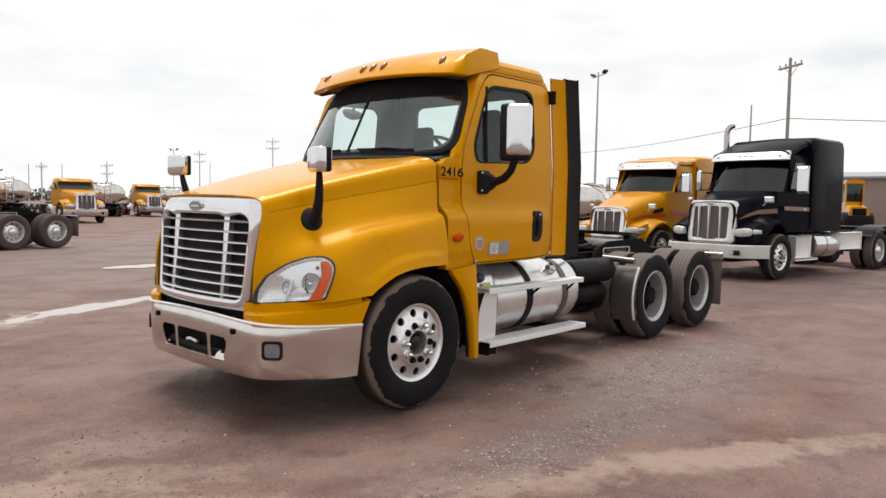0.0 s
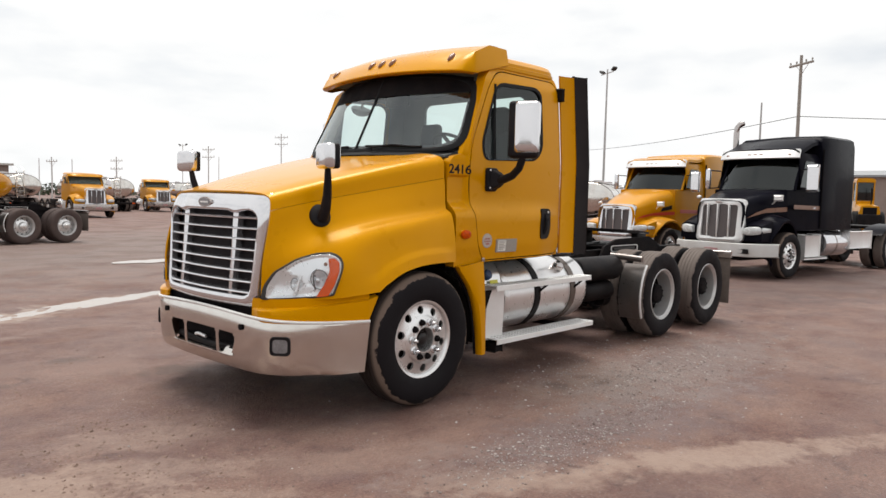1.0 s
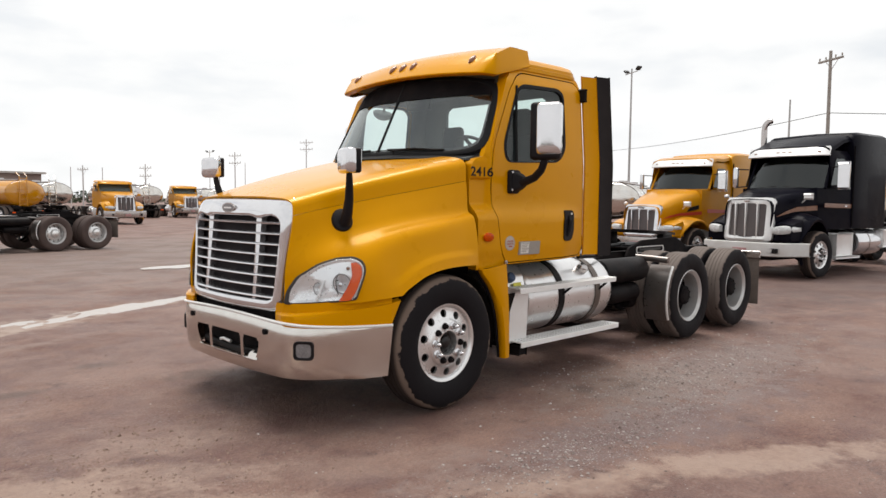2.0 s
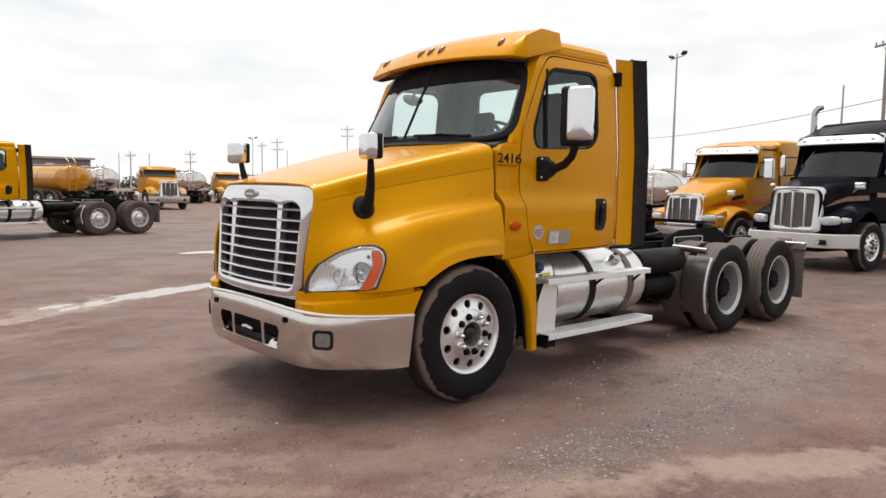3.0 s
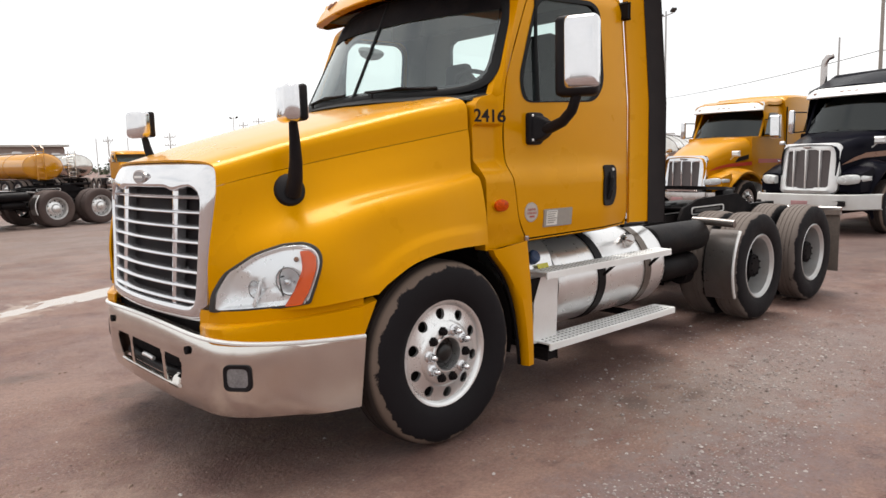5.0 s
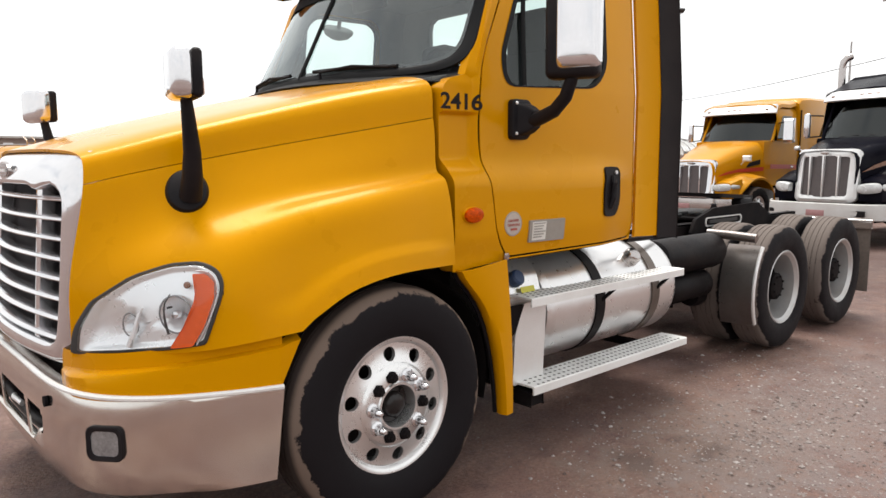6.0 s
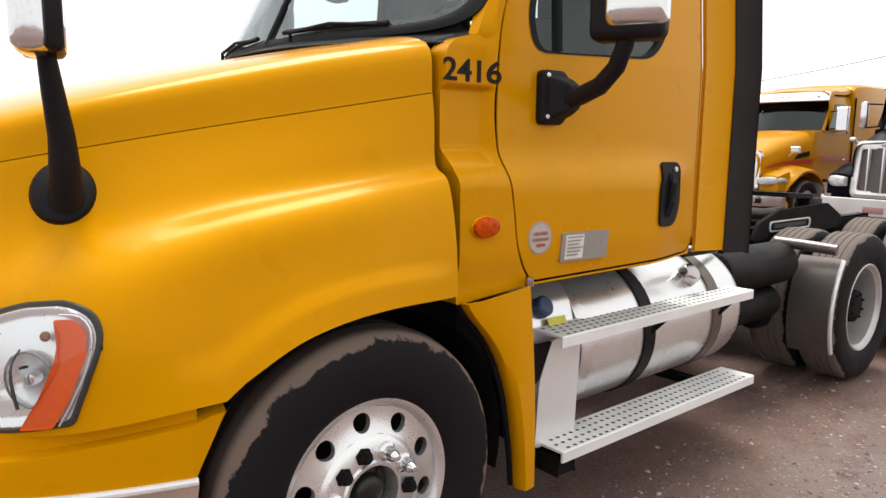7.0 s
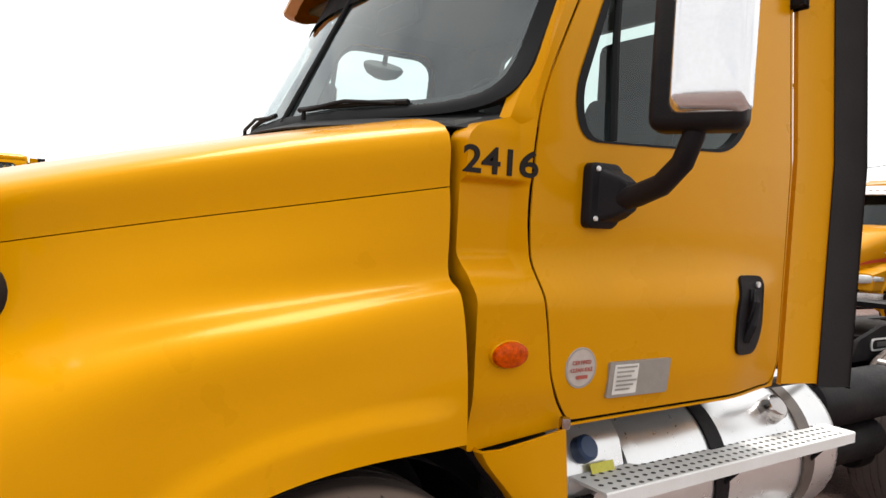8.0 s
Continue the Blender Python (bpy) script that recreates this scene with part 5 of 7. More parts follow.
    pane = part("windscreen", sheet([ring(k, 0.0) for k in (0.985, 0.94, 0.8, 0.65, 0.5, 0.35, 0.2, 0.1, 0.01)], True), WIND_GLASS, t, "clear bowed windscreen")
    pane.visible_shadow = False
    part("windscreen_seal", sheet([ring(1.02, -0.03), ring(1.02, 0.004), ring(1.0, 0.011), ring(0.982, 0.011), ring(0.972, 0.006), ring(0.967, -0.01)], True), RUBBER_TRIM, pane, "black rubber windscreen surround")
    part("inner_trim", sheet([ring(0.975, -0.012), ring(0.945, -0.014), ring(0.941, -0.03)], True), RUBBER_TRIM, pane, "dark inner edge of the glass")
    part("centre_bar", tube([ws(0, f, 0.004) for f in (0.0, 0.3, 0.6, 1.0)], 0.011, 8), RUBBER_TRIM, pane)
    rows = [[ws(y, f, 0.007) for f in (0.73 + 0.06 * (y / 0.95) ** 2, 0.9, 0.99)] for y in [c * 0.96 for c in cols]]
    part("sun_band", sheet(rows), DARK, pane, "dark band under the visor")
    # cowl under the windscreen
    rows = [[ws(y, 0.0, 0.0) + Vector((0.16, 0, -0.03)), ws(y, 0.0, 0.0) + Vector((0.03, 0, 0.01)), ws(y, 0.0, 0.005) + Vector((0, 0, -0.012)), ws(y, 0.0, 0.10) + Vector((0, 0, -0.045))] for y in cols]
    part("cowl_panel", thick(sheet(rows), 0.006), RUBBER_TRIM, t)
    for s in (-1, 1):
        # front pillar between windscreen and door
        rows = []
        for i in range(-1, 19):
            f = i / 16
            p = ws(0.955 * s, f)
            if i < 0:
                p.y -= 0.03 * s
            z = p.z
            xo = spline([(1.975, 0.618), (2.3, 0.742), (2.62, 0.877), (2.70, 0.93)], z)
            y = cab_y(xo, z) - (0.02 if i < 0 else 0.0)
            q = ws(0.925 * s, f, -0.010)
            rows.append([(q.x, q.y, z), (p.x + 0.004, p.y + 0.004 * s, z), (0.6 * p.x + 0.4 * xo, s * (0.45 * abs(p.y) + 0.55 * y), z), (xo, s * y, z), (xo + 0.05, s * (y - 0.03), z)])
        part("front_pillar", sheet(rows), YELLOW, t)
        # wipers
        base = ws(0.52 * s if s > 0 else -0.22, 0.0, 0.03)
        tip = ws(-0.62 if s < 0 else 0.12, 0.05, 0.014)
        arm = part("wiper", tube([base + Vector((0, 0, -0.01)), base + Vector((0, 0, 0.025)), (base + tip) / 2 + Vector((-0.012, 0, 0.03)), tip], 0.009, 8, 0.006), BLACK_PLASTIC, pane, "black wiper arm at rest")
        blade = [ws(y, 0.055, 0.012) for y in ([-0.66, -0.5, -0.3, -0.12] if s < 0 else [0.1, 0.3, 0.5, 0.68])]
        part("wiper_blade", tube(blade, 0.010, 6), RUBBER_TRIM, pane)
    # roof cap
    rows = []
    for i in range(25):
        f = i / 24
        x = 0.90 + 0.975 * f
        b = cab_y(x, 2.74) + 0.002 - 0.03 * smoothstep(0.93, 1.0, f)
        top = 2.885 - 0.02 * (1 - f) ** 2 - 0.075 * smoothstep(0.90, 1.0, f) ** 2
        row = []
        for y, z in ((-b, 2.72), (-b - 0.012, 2.735), (-b - 0.012, 2.765), (-b, 2.772), (-b + 0.002, 2.80), (-b + 0.012, 2.805), (-b + 0.03, 2.835), (-0.90, top - 0.018), (-0.80, top - 0.004), (-0.4, top), (0, top + 0.004), (0.4, top), (0.80, top - 0.004), (0.90, top - 0.018), (b - 0.03, 2.835), (b - 0.012, 2.805), (b - 0.002, 2.80), (b, 2.772), (b + 0.012, 2.765), (b + 0.012, 2.735), (b, 2.72)):
            row.append((x, y, z))
        rows.append(row)
    rows.append([(1.885, p[1] * 0.99, 2.72 + 0.75 * (p[2] - 2.72)) for p in rows[-1]])
    rows.append([(1.89, p[1] * 0.98, 2.72) for p in rows[-1]])
    part("roof", sheet(rows), YELLOW, t, "yellow roof cap")
    # sun visor with five roof lamps
    plan = []
    for i in range(9):
        plan.append((1.17 - 0.43 * i / 8, 1.0, 0.0))
    for i in range(1, 8):
        a = math.pi / 2 * i / 8
        plan.append((0.74 - 0.15 * math.sin(a), 1.0 - 0.14 * (1 - math.cos(a)), math.sin(a)))
    for i in range(17):
        y = 0.86 - 0.86 * i / 16
        plan.append((0.475 + 0.155 * y * y, y, 1.0))
    plan += [(x, -y, f) for x, y, f in reversed(plan[:-1])]

    def visor(p, k):
        x, y, f = p
        sy = 1 if y > 0 else -1
        low = 2.672 - 0.035 * y * y + (1 - f) * 0.28 * max(0.0, x - 0.74)
        inx, iny, z = ((0.05, 0.05, low - 0.004), (0.0, 0.0, low), (-0.003, -0.003, low + 0.016), (0.05, 0.004, low + (2.775 - low) * 0.75), (0.15, 0.012, low + (2.862 - low) * 0.9), (0.33, 0.028, 2.922), (0.50, 0.085, 2.942))[k]
        z = max(z, low + 0.01 * k) - 0.012 * y * y * (k > 3)
        return Vector((min(max(x + inx * f, 0.585 + inx * 1.05 if k > 2 and f < 1 else 0.0), 1.175), y - sy * iny * min(1.0, abs(y) / 0.86) ** 6 * (1 - 0.5 * f), z))

    rows = [[visor(p, k) for k in range(7)] for p in plan]
    n = len(plan)
    top = [[rows[i][6].lerp(rows[n - 1 - i][6], j / 8) for j in range(9)] for i in range(n // 2 + 1)]
    bm = join(sheet(rows), sheet(top))
    bmesh.ops.remove_doubles(bm, verts=bm.verts, dist=0.0005)
    visor_ob = part("sun_visor", bm, YELLOW, t, "broad yellow sun visor with five roof lamps")
    for y in (-0.78, -0.14, 0.0, 0.14, 0.78):
        a, b = (visor((0.475 + 0.155 * y * y, y, 1.0), k) for k in (3, 4))
        c = (a + b) / 2 - Vector((0.022, 0, 0.0)) * 0.2
        q = (b - a).to_track_quat("Y", "Z").to_matrix().to_4x4()
        outl = [(0.020 * math.cos(2 * math.pi * k / 18), 0.050 * math.sin(2 * math.pi * k / 18)) for k in range(18)]
        rows = [[(u * f, v * f, h) for u, v in outl] for f, h in ((1.1, -0.012), (1.1, 0.008), (0.9, 0.014), (0.5, 0.020), (0.02, 0.022))]
        part("roof_lamp", moved(sheet(rows, True), Matrix.Translation(c) @ q), LAMP_BROWN, visor_ob, "oval amber-brown roof lamp")

    # cab shell: back wall with a rear window, floor, ceiling
    win = rounded([(-0.69, 2.15), (0.69, 2.15), (0.69, 2.61), (-0.69, 2.61)], 0.08)
    out = [(-1.09, 1.08), (1.09, 1.08), (1.09, 2.0), (1.0, 2.75), (-1.0, 2.75), (-1.09, 2.0)]
    ca, cb = by_angle(win, (0, 2.3), 96), by_angle(out, (0, 2.3), 96)
    rows = [[(x, p.x, p.y) for p in (ca if i in (0, 3) else cb)] for i, x in enumerate((1.838, 1.838, 1.872, 1.872))] + [[(1.838, p.x, p.y) for p in ca]]
    part("cab_back", sheet(rows, True), INTERIOR, t)
    bm = bmesh.new()
    bm.faces.new([bm.verts.new((1.855, p.x, p.y)) for p in ca])
    rw = part("rear_window", bm, SIDE_GLASS, t)
    rw.visible_shadow = False
    part("cab_floor", box(0.40, 1.86, -1.0, 1.0, 1.06, 1.12, 0.01), INTERIOR, t)
    part("firewall", box(0.40, 0.46, -0.98, 0.98, 1.06, 1.90, 0.01), DARK, t)
    part("headliner", box(0.75, 1.86, -0.96, 0.96, 2.69, 2.72, 0.01), INTERIOR, t)
    rows = [[(x, y, z) for x, z in ((0.40, 1.94), (0.62, 1.985), (0.84, 1.97), (0.95, 1.90), (0.97, 1.70), (0.80, 1.45))] for y in (-0.96, -0.5, 0, 0.5, 0.96)]
    part("dashboard", thick(sheet(rows), 0.02), INTERIOR, t)
    for s in (-1, 1):
        sy = 0.5 if s > 0 else -0.42
        seat = part("seat", box(1.12, 1.62, sy - 0.26, sy + 0.26, 1.52, 1.68, 0.05), SEAT_CLOTH, t)
        part("backrest", moved(box(-0.07, 0.07, sy - 0.24, sy + 0.24, 0, 0.66 if s < 0 else 0.50, 0.06), Matrix.Translation((1.62, 0, 1.60)) @ Matrix.Rotation(radians(10), 4, "Y")), SEAT_CLOTH, seat)
        if s < 0:
            part("headrest", box(1.66, 1.77, sy - 0.17, sy + 0.17, 2.20, 2.50, 0.05), SEAT_CLOTH, seat)
        else:
            part("headrest", box(1.60, 1.71, sy - 0.235, sy + 0.035, 2.10, 2.37, 0.055, 3), SEAT_CLOTH, seat)
        part("seat_base", box(1.18, 1.58, sy - 0.2, sy + 0.2, 1.10, 1.52, 0.03), INTERIOR, seat)
    wm = Matrix.Translation((1.0, -0.54, 2.035)) @ Matrix.Rotation(radians(36), 4, "Y")
    torus = [[((0.215 + 0.015 * math.cos(b)) * math.cos(a), (0.215 + 0.015 * math.cos(b)) * math.sin(a), 0.015 * math.sin(b)) for b in [2 * math.pi * j / 8 for j in range(8)]] for a in [2 * math.pi * i / 40 for i in range(41)]]
    steer = part("steering_wheel", moved(join(sheet(torus, True), box(-0.2, 0.06, -0.02, 0.02, -0.012, 0.008, 0.006), box(-0.03, 0.03, -0.2, 0.2, -0.012, 0.008, 0.006), lathe([(0.0, 0.01), (0.07, 0.008), (0.08, -0.02), (0.03, -0.2), (0.0, -0.2)], 20, "z")), wm), BLACK_PLASTIC, t)
    # small look-down mirror over the passenger's window
    low = part("look_down_mirror", moved(lathe([(0.0, -0.055), (0.05, -0.052), (0.10, -0.035), (0.128, -0.008), (0.132, 0.01), (0.12, 0.018), (0.0, 0.02)], 28, "z"), Matrix.Translation((1.36, 1.215, 2.545)) @ Matrix.Rotation(radians(28), 4, "X") @ Matrix.Diagonal((1.0, 0.62, 1.2, 1))), BLACK_PLASTIC, t, "small black look-down mirror over the window")
    part("bracket", tube([(1.36, 1.02, 2.68), (1.36, 1.12, 2.67), (1.36, 1.19, 2.62), (1.36, 1.205, 2.56)], 0.016, 8), BLACK_PLASTIC, low)
    part("interior_mirror", box(0.70, 0.73, -0.22, 0.10, 2.42, 2.53, 0.03, 3), BLACK_PLASTIC, t)

    # door mirrors
    for s in (-1, 1):
        plate = rounded([(0.812, 1.655), (0.935, 1.655), (0.968, 1.72), (0.968, 1.815), (0.94, 1.855), (0.812, 1.855)], [0.025, 0.03, 0.05, 0.05, 0.04, 0.03])
        mid = Vector((0.90, 1.755))
        rows = [[(mid.x + (p.x - mid.x) * f + g, s * (1.06 + h), mid.y + (p.y - mid.y) * f) for p in plate] for f, g, h in ((1.0, 0, 0.0), (1.0, 0, 0.034), (0.93, 0, 0.042), (0.80, 0.01, 0.046), (0.66, 0.02, 0.075), (0.45, 0.03, 0.10), (0.03, 0.03, 0.105))]
        base = part("door_mirror", sheet(rows, True), BLACK_PLASTIC, t, "tall door mirror on a black arm")
        for z in (1.685, 1.835):
            part("bolt", moved(lathe([(0.0, -0.006), (0.007, -0.005), (0.009, 0.0)], 10), Matrix.Translation((0.836, s * 1.104, z)) @ Matrix.Rotation(radians(90 - 90 * -s), 4, "Z")), ALUMINIUM, base)
        dx, dy = (0.0, 0.0) if s < 0 else (0.12, -0.115)
        arm = [(0.905, 1.115, 1.742), (0.915, 1.19, 1.76), (0.910, 1.28, 1.79), (0.900 + dx, 1.355 + dy, 1.85), (0.893 + dx, 1.39 + dy, 1.92), (0.893 + dx, 1.40 + dy, 1.99)]
        part("arm", tube([(x, s * y, z) for x, y, z in arm], 0.036, 12, 0.030), BLACK_PLASTIC, base)
        mh = Matrix.Translation((0.895 + dx, s * (1.40 + dy), 2.165)) @ Matrix.Rotation(radians(-24 * s), 4, "Z")
        part("housing", moved(box(-0.055, 0.065, -0.128, 0.128, -0.235, 0.235, 0.035, 4), mh), BLACK_PLASTIC, base)
        mid_y = -0.031 if s < 0 else 0.031
        shell = rounded([(-0.101, -0.195), (0.101, -0.195), (0.101, 0.228), (-0.101, 0.228)], 0.035, 5)
        rows = [[(x, mid_y + p.x * f, 0.016 + (p.y - 0.016) * f) for p in shell] for f, x in [(1.0, 0.02)] + [(q, -0.086 + 0.007 * q ** 2 + 0.032 * q ** 16) for q in (1.0, 0.985, 0.965, 0.94, 0.91, 0.87, 0.83, 0.78, 0.72, 0.65, 0.57, 0.48, 0.38, 0.27, 0.15, 0.004)]]
        part("chrome_cap", moved(sheet(rows, True), mh), CHROME, base, "chrome mirror shell", angle=60)
        part("mirror_glass", moved(box(0.062, 0.069, -0.105, 0.105, -0.21, 0.21, 0.003), mh), MIRROR, base)

    # hood mirrors
    for s in (-1, 1):
        q = hood_find(-0.736, 1.437)
        p, pn = hood_lifted(*q, 0.0), hood_lifted(*q, 0.05)
        turn = (pn - p).to_track_quat("Z", "Y").to_matrix().to_4x4()
        bm = moved(lathe([(0.0, 0.03), (0.05, 0.028), (0.075, 0.018), (0.085, 0.0), (0.08, -0.02)], 28, "z"), Matrix.Translation(p) @ turn @ Matrix.Diagonal((0.95, 1.08, 1.0, 1.0)))
        if s > 0:
            bm = mirrored(bm)
        hm = part("hood_mirror", bm, BLACK_PLASTIC, t, "hood mirror with a chrome head on a black stalk")
        y0 = abs(p.y)
        path = [(p.x, y0 + 0.03, p.z - 0.02), (p.x - 0.008, y0 + 0.075, p.z + 0.06), (p.x - 0.018, y0 + 0.105, p.z + 0.15), (p.x - 0.038, y0 + 0.135, p.z + 0.26), (p.x - 0.052, y0 + 0.15, p.z + 0.36)]
        part("stalk", tube([(x, s * y, z) for x, y, z in path], 0.044, 12, 0.020), BLACK_PLASTIC, hm)
        mh = Matrix.Translation((p.x - 0.060, s * (y0 + 0.168), p.z + 0.42)) @ Matrix.Rotation(radians(14 * s), 4, "Z")
        part("head", moved(box(0.010, 0.048, -0.10, 0.10, -0.086, 0.086, 0.018, 3), mh), BLACK_PLASTIC, hm)
        part("chrome_shell", moved(box(-0.062, 0.022, -0.102, 0.102, -0.090, 0.090, 0.035, 4), mh), CHROME, hm, "rounded chrome shell")
        part("mirror_glass", moved(box(0.046, 0.052, -0.085, 0.085, -0.075, 0.075, 0.003), mh), MIRROR, hm)

    # wheels and axles
    for s in (-1, 1):
        wheel(t, 0.0, s * 1.05, 0.5, "front", 13, s > 0)
        for x, turn in ((4.16, 20), (5.46, 65)):
            wheel(t, x, s * 0.985, 0.5, "rear", turn, s > 0, True)
    part("front_axle", join(box(-0.06, 0.06, -0.85, 0.85, 0.40, 0.50, 0.02), box(-0.5, 0.7, -0.52, -0.44, 0.52, 0.60, 0.01), box(-0.5, 0.7, 0.44, 0.52, 0.52, 0.60, 0.01)), CHASSIS, t)
    for x in (4.16, 5.46):
        part("drive_axle", join(moved(lathe([(0.0, -0.62), (0.085, -0.62), (0.085, -0.2), (0.2, -0.1), (0.22, 0.0), (0.2, 0.1), (0.085, 0.2), (0.085, 0.62), (0.0, 0.62)], 20), Matrix.Translation((x, 0, 0.5)))), CHASSIS, t)

    # chassis: two rails, cross members, air tanks, fifth wheel
    for s in (-1, 1):
        rail = join(box(-0.95, 6.05, s * 0.40, s * 0.425, 0.72, 1.0, 0.004), box(-0.95, 6.05, s * 0.33, s * 0.425, 0.985, 1.0, 0.004), box(-0.95, 6.05, s * 0.33, s * 0.425, 0.72, 0.735, 0.004))
        part("frame_rail", rail, CHASSIS, t)
        part("leaf_spring", tube([(3.3, s * 0.5, 0.72), (3.7, s * 0.5, 0.62), (4.16, s * 0.5, 0.58), (4.8, s * 0.5, 0.66), (5.46, s * 0.5, 0.58), (5.9, s * 0.5, 0.68)], 0.045, 8), CHASSIS, t)
        part("air_tank", moved(lathe([(0.0, 0.0), (0.09, 0.01), (0.135, 0.05), (0.14, 0.09), (0.14, 0.86), (0.135, 0.90), (0.09, 0.94), (0.0, 0.95)], 28, "x"), Matrix.Translation((2.66, s * 0.76, 0.835))), CHASSIS, t, "black air tank beside the frame")
        part("air_tank", moved(lathe([(0.0, 0.0), (0.08, 0.01), (0.11, 0.05), (0.11, 0.60), (0.08, 0.64), (0.0, 0.65)], 24, "x"), Matrix.Translation((2.85, s * 0.74, 0.58))), CHASSIS, t)
        part("brake_chamber", join(moved(lathe([(0.0, 0.0), (0.09, 0.0), (0.1, 0.03), (0.1, 0.12), (0.07, 0.17), (0.0, 0.18)], 20, "x"), Matrix.Translation((3.42, s * 0.66, 0.47))), box(3.2, 3.6, s * 0.5, s * 0.62, 0.42, 0.60, 0.03)), CHASSIS, t)
        # quarter fender ahead of the drive wheels and its polished bar
        rows = [[(4.16 + 0.585 * math.cos(a), s * y, 0.5 + 0.585 * math.sin(a)) for y in (0.84, 0.87, 0.95, 1.08, 1.115)] for a in [radians(205 - 65 * k / 14) for k in range(15)]]
        part("quarter_fender", thick(sheet(rows), 0.006), DUSTY_STEEL, t, "polished quarter fender ahead of the drive wheels")
        part("fender_edge", tube([(4.16 + 0.588 * math.cos(a), s * 1.116, 0.5 + 0.588 * math.sin(a)) for a in [radians(203 - 62 * k / 10) for k in range(11)]], 0.014, 8), ALUMINIUM, t, "bright rolled fender edge")
        part("fender_bar", tube([(3.58, s * 0.72, 0.965), (3.60, s * 0.9, 0.958), (3.62, s * 1.10, 0.945)], 0.036, 12), DUSTY_STEEL, t)
        # mud flap
        part("mud_flap", box(6.12, 6.128, s * 0.56, s * 1.14, 0.22, 0.88, 0.003), FLAP, t, "worn grey mud flap")
        part("flap_bar", join(tube([(6.10, s * 0.42, 0.93), (6.11, s * 1.16, 0.93)], 0.022, 10), box(6.09, 6.13, s * 0.56, s * 1.15, 0.86, 0.92, 0.006)), STAINLESS, t)
    for x in (0.9, 2.55, 3.5, 4.81, 5.95):
        part("cross_member", box(x - 0.05, x + 0.05, -0.42, 0.42, 0.76, 0.97, 0.01), CHASSIS, t)
    part("deck_plate", box(2.15, 3.45, -0.42, 0.42, 1.005, 1.02, 0.003), STAINLESS, t, "dull diamond deck plate")
    for s in (-1, 1):
        part("side_bracket", flat_shape(rounded([(3.72, 0.92), (5.3, 0.94), (5.2, 1.05), (4.95, 1.15), (4.1, 1.13), (3.80, 1.05)], 0.03), lambda u, v, h: (u, s * (0.47 + h), v), 0.03), DARK, t)
        oval = [(p.x, p.y) for p in rounded([(3.95, 0.975), (4.63, 0.975), (4.63, 1.055), (3.95, 1.055)], 0.038, 6)]
        bm = sheet([[(4.29 + (u - 4.29) * f, s * h, 1.015 + (v - 1.015) * g) for u, v in oval] for f, g, h in ((1, 1, 0.50), (1, 1, 0.507), (0.95, 0.74, 0.507), (0.95, 0.74, 0.50))], True)
        part("text_bar", box(4.03, 4.55, s * 0.499, s * 0.504, 1.0, 1.03, 0.0), TRIM_GREY, t)
        part("oval_emblem", bm, ALUMINIUM, t, "plain oval outline emblem")
    # fifth wheel with a slot
    pts = [(4.35, -0.44), (4.75, -0.46), (5.28, -0.26), (5.62, -0.16), (5.60, -0.07), (5.02, -0.04), (4.98, 0.0), (5.02, 0.04), (5.60, 0.07), (5.62, 0.16), (5.28, 0.26), (4.75, 0.46), (4.35, 0.44), (4.28, 0.2), (4.28, -0.2)]
    bm = flat_shape(rounded(pts, 0.03, 3), lambda u, v, h: (u, v, 1.215 - 0.055 * (u - 4.3) + h), 0.035)
    part("fifth_wheel", bm, CHASSIS, t, "greasy black fifth wheel plate")
    part("fifth_wheel_stand", join(box(4.70, 4.95, -0.46, -0.36, 1.0, 1.19, 0.02), box(4.70, 4.95, 0.36, 0.46, 1.0, 1.19, 0.02), box(4.2, 5.4, -0.44, 0.44, 1.0, 1.03, 0.01)), CHASSIS, t)
    part("air_line", tube([(2.05, -0.25, 1.5), (2.3, -0.3, 1.2), (2.6, -0.28, 1.08), (3.2, -0.3, 1.06), (3.9, -0.3, 1.07)], 0.014, 8), RUBBER_TRIM, t)
    part("air_line", tube([(2.05, -0.2, 1.5), (2.35, -0.15, 1.25), (2.8, -0.12, 1.07), (3.5, -0.2, 1.06), (4.1, -0.25, 1.08)], 0.012, 8), RUBBER_TRIM, t)
    part("support_tube", tube([(1.98, -1.0, 1.06), (2.3, -0.98, 1.05), (2.62, -0.86, 1.045)], 0.022, 8), CHASSIS, t)

    # gearbox, driveshaft, muffler and battery box added to block light under cab and frame
    part("gearbox", join(box(0.95, 1.75, -0.30, 0.30, 0.42, 0.98, 0.06), moved(lathe([(0.0, 0.0), (0.27, 0.0), (0.29, 0.05), (0.24, 0.4), (0.0, 0.4)], 20, "x"), Matrix.Translation((0.72, 0, 0.68)))), DARK, t)
    part("driveshaft", tube([(1.7, 0, 0.64), (2.8, 0, 0.60), (3.95, 0, 0.54)], 0.065, 12), CHASSIS, t)
    part("muffler", moved(lathe([(0.0, 0.0), (0.12, 0.01), (0.15, 0.05), (0.15, 1.0), (0.12, 1.04), (0.0, 1.05)], 20, "x"), Matrix.Translation((1.55, 0.20, 0.42))), DARK, t)
    part("battery_box", box(2.60, 3.25, 0.50, 1.02, 0.48, 0.86, 0.03), DARK, t)
    part("cross_beam", box(3.15, 3.65, -0.52, 0.52, 0.60, 0.80, 0.03), CHASSIS, t)
    part("axle_link", box(4.6, 5.0, -0.5, 0.5, 0.42, 0.72, 0.05), CHASSIS, t)

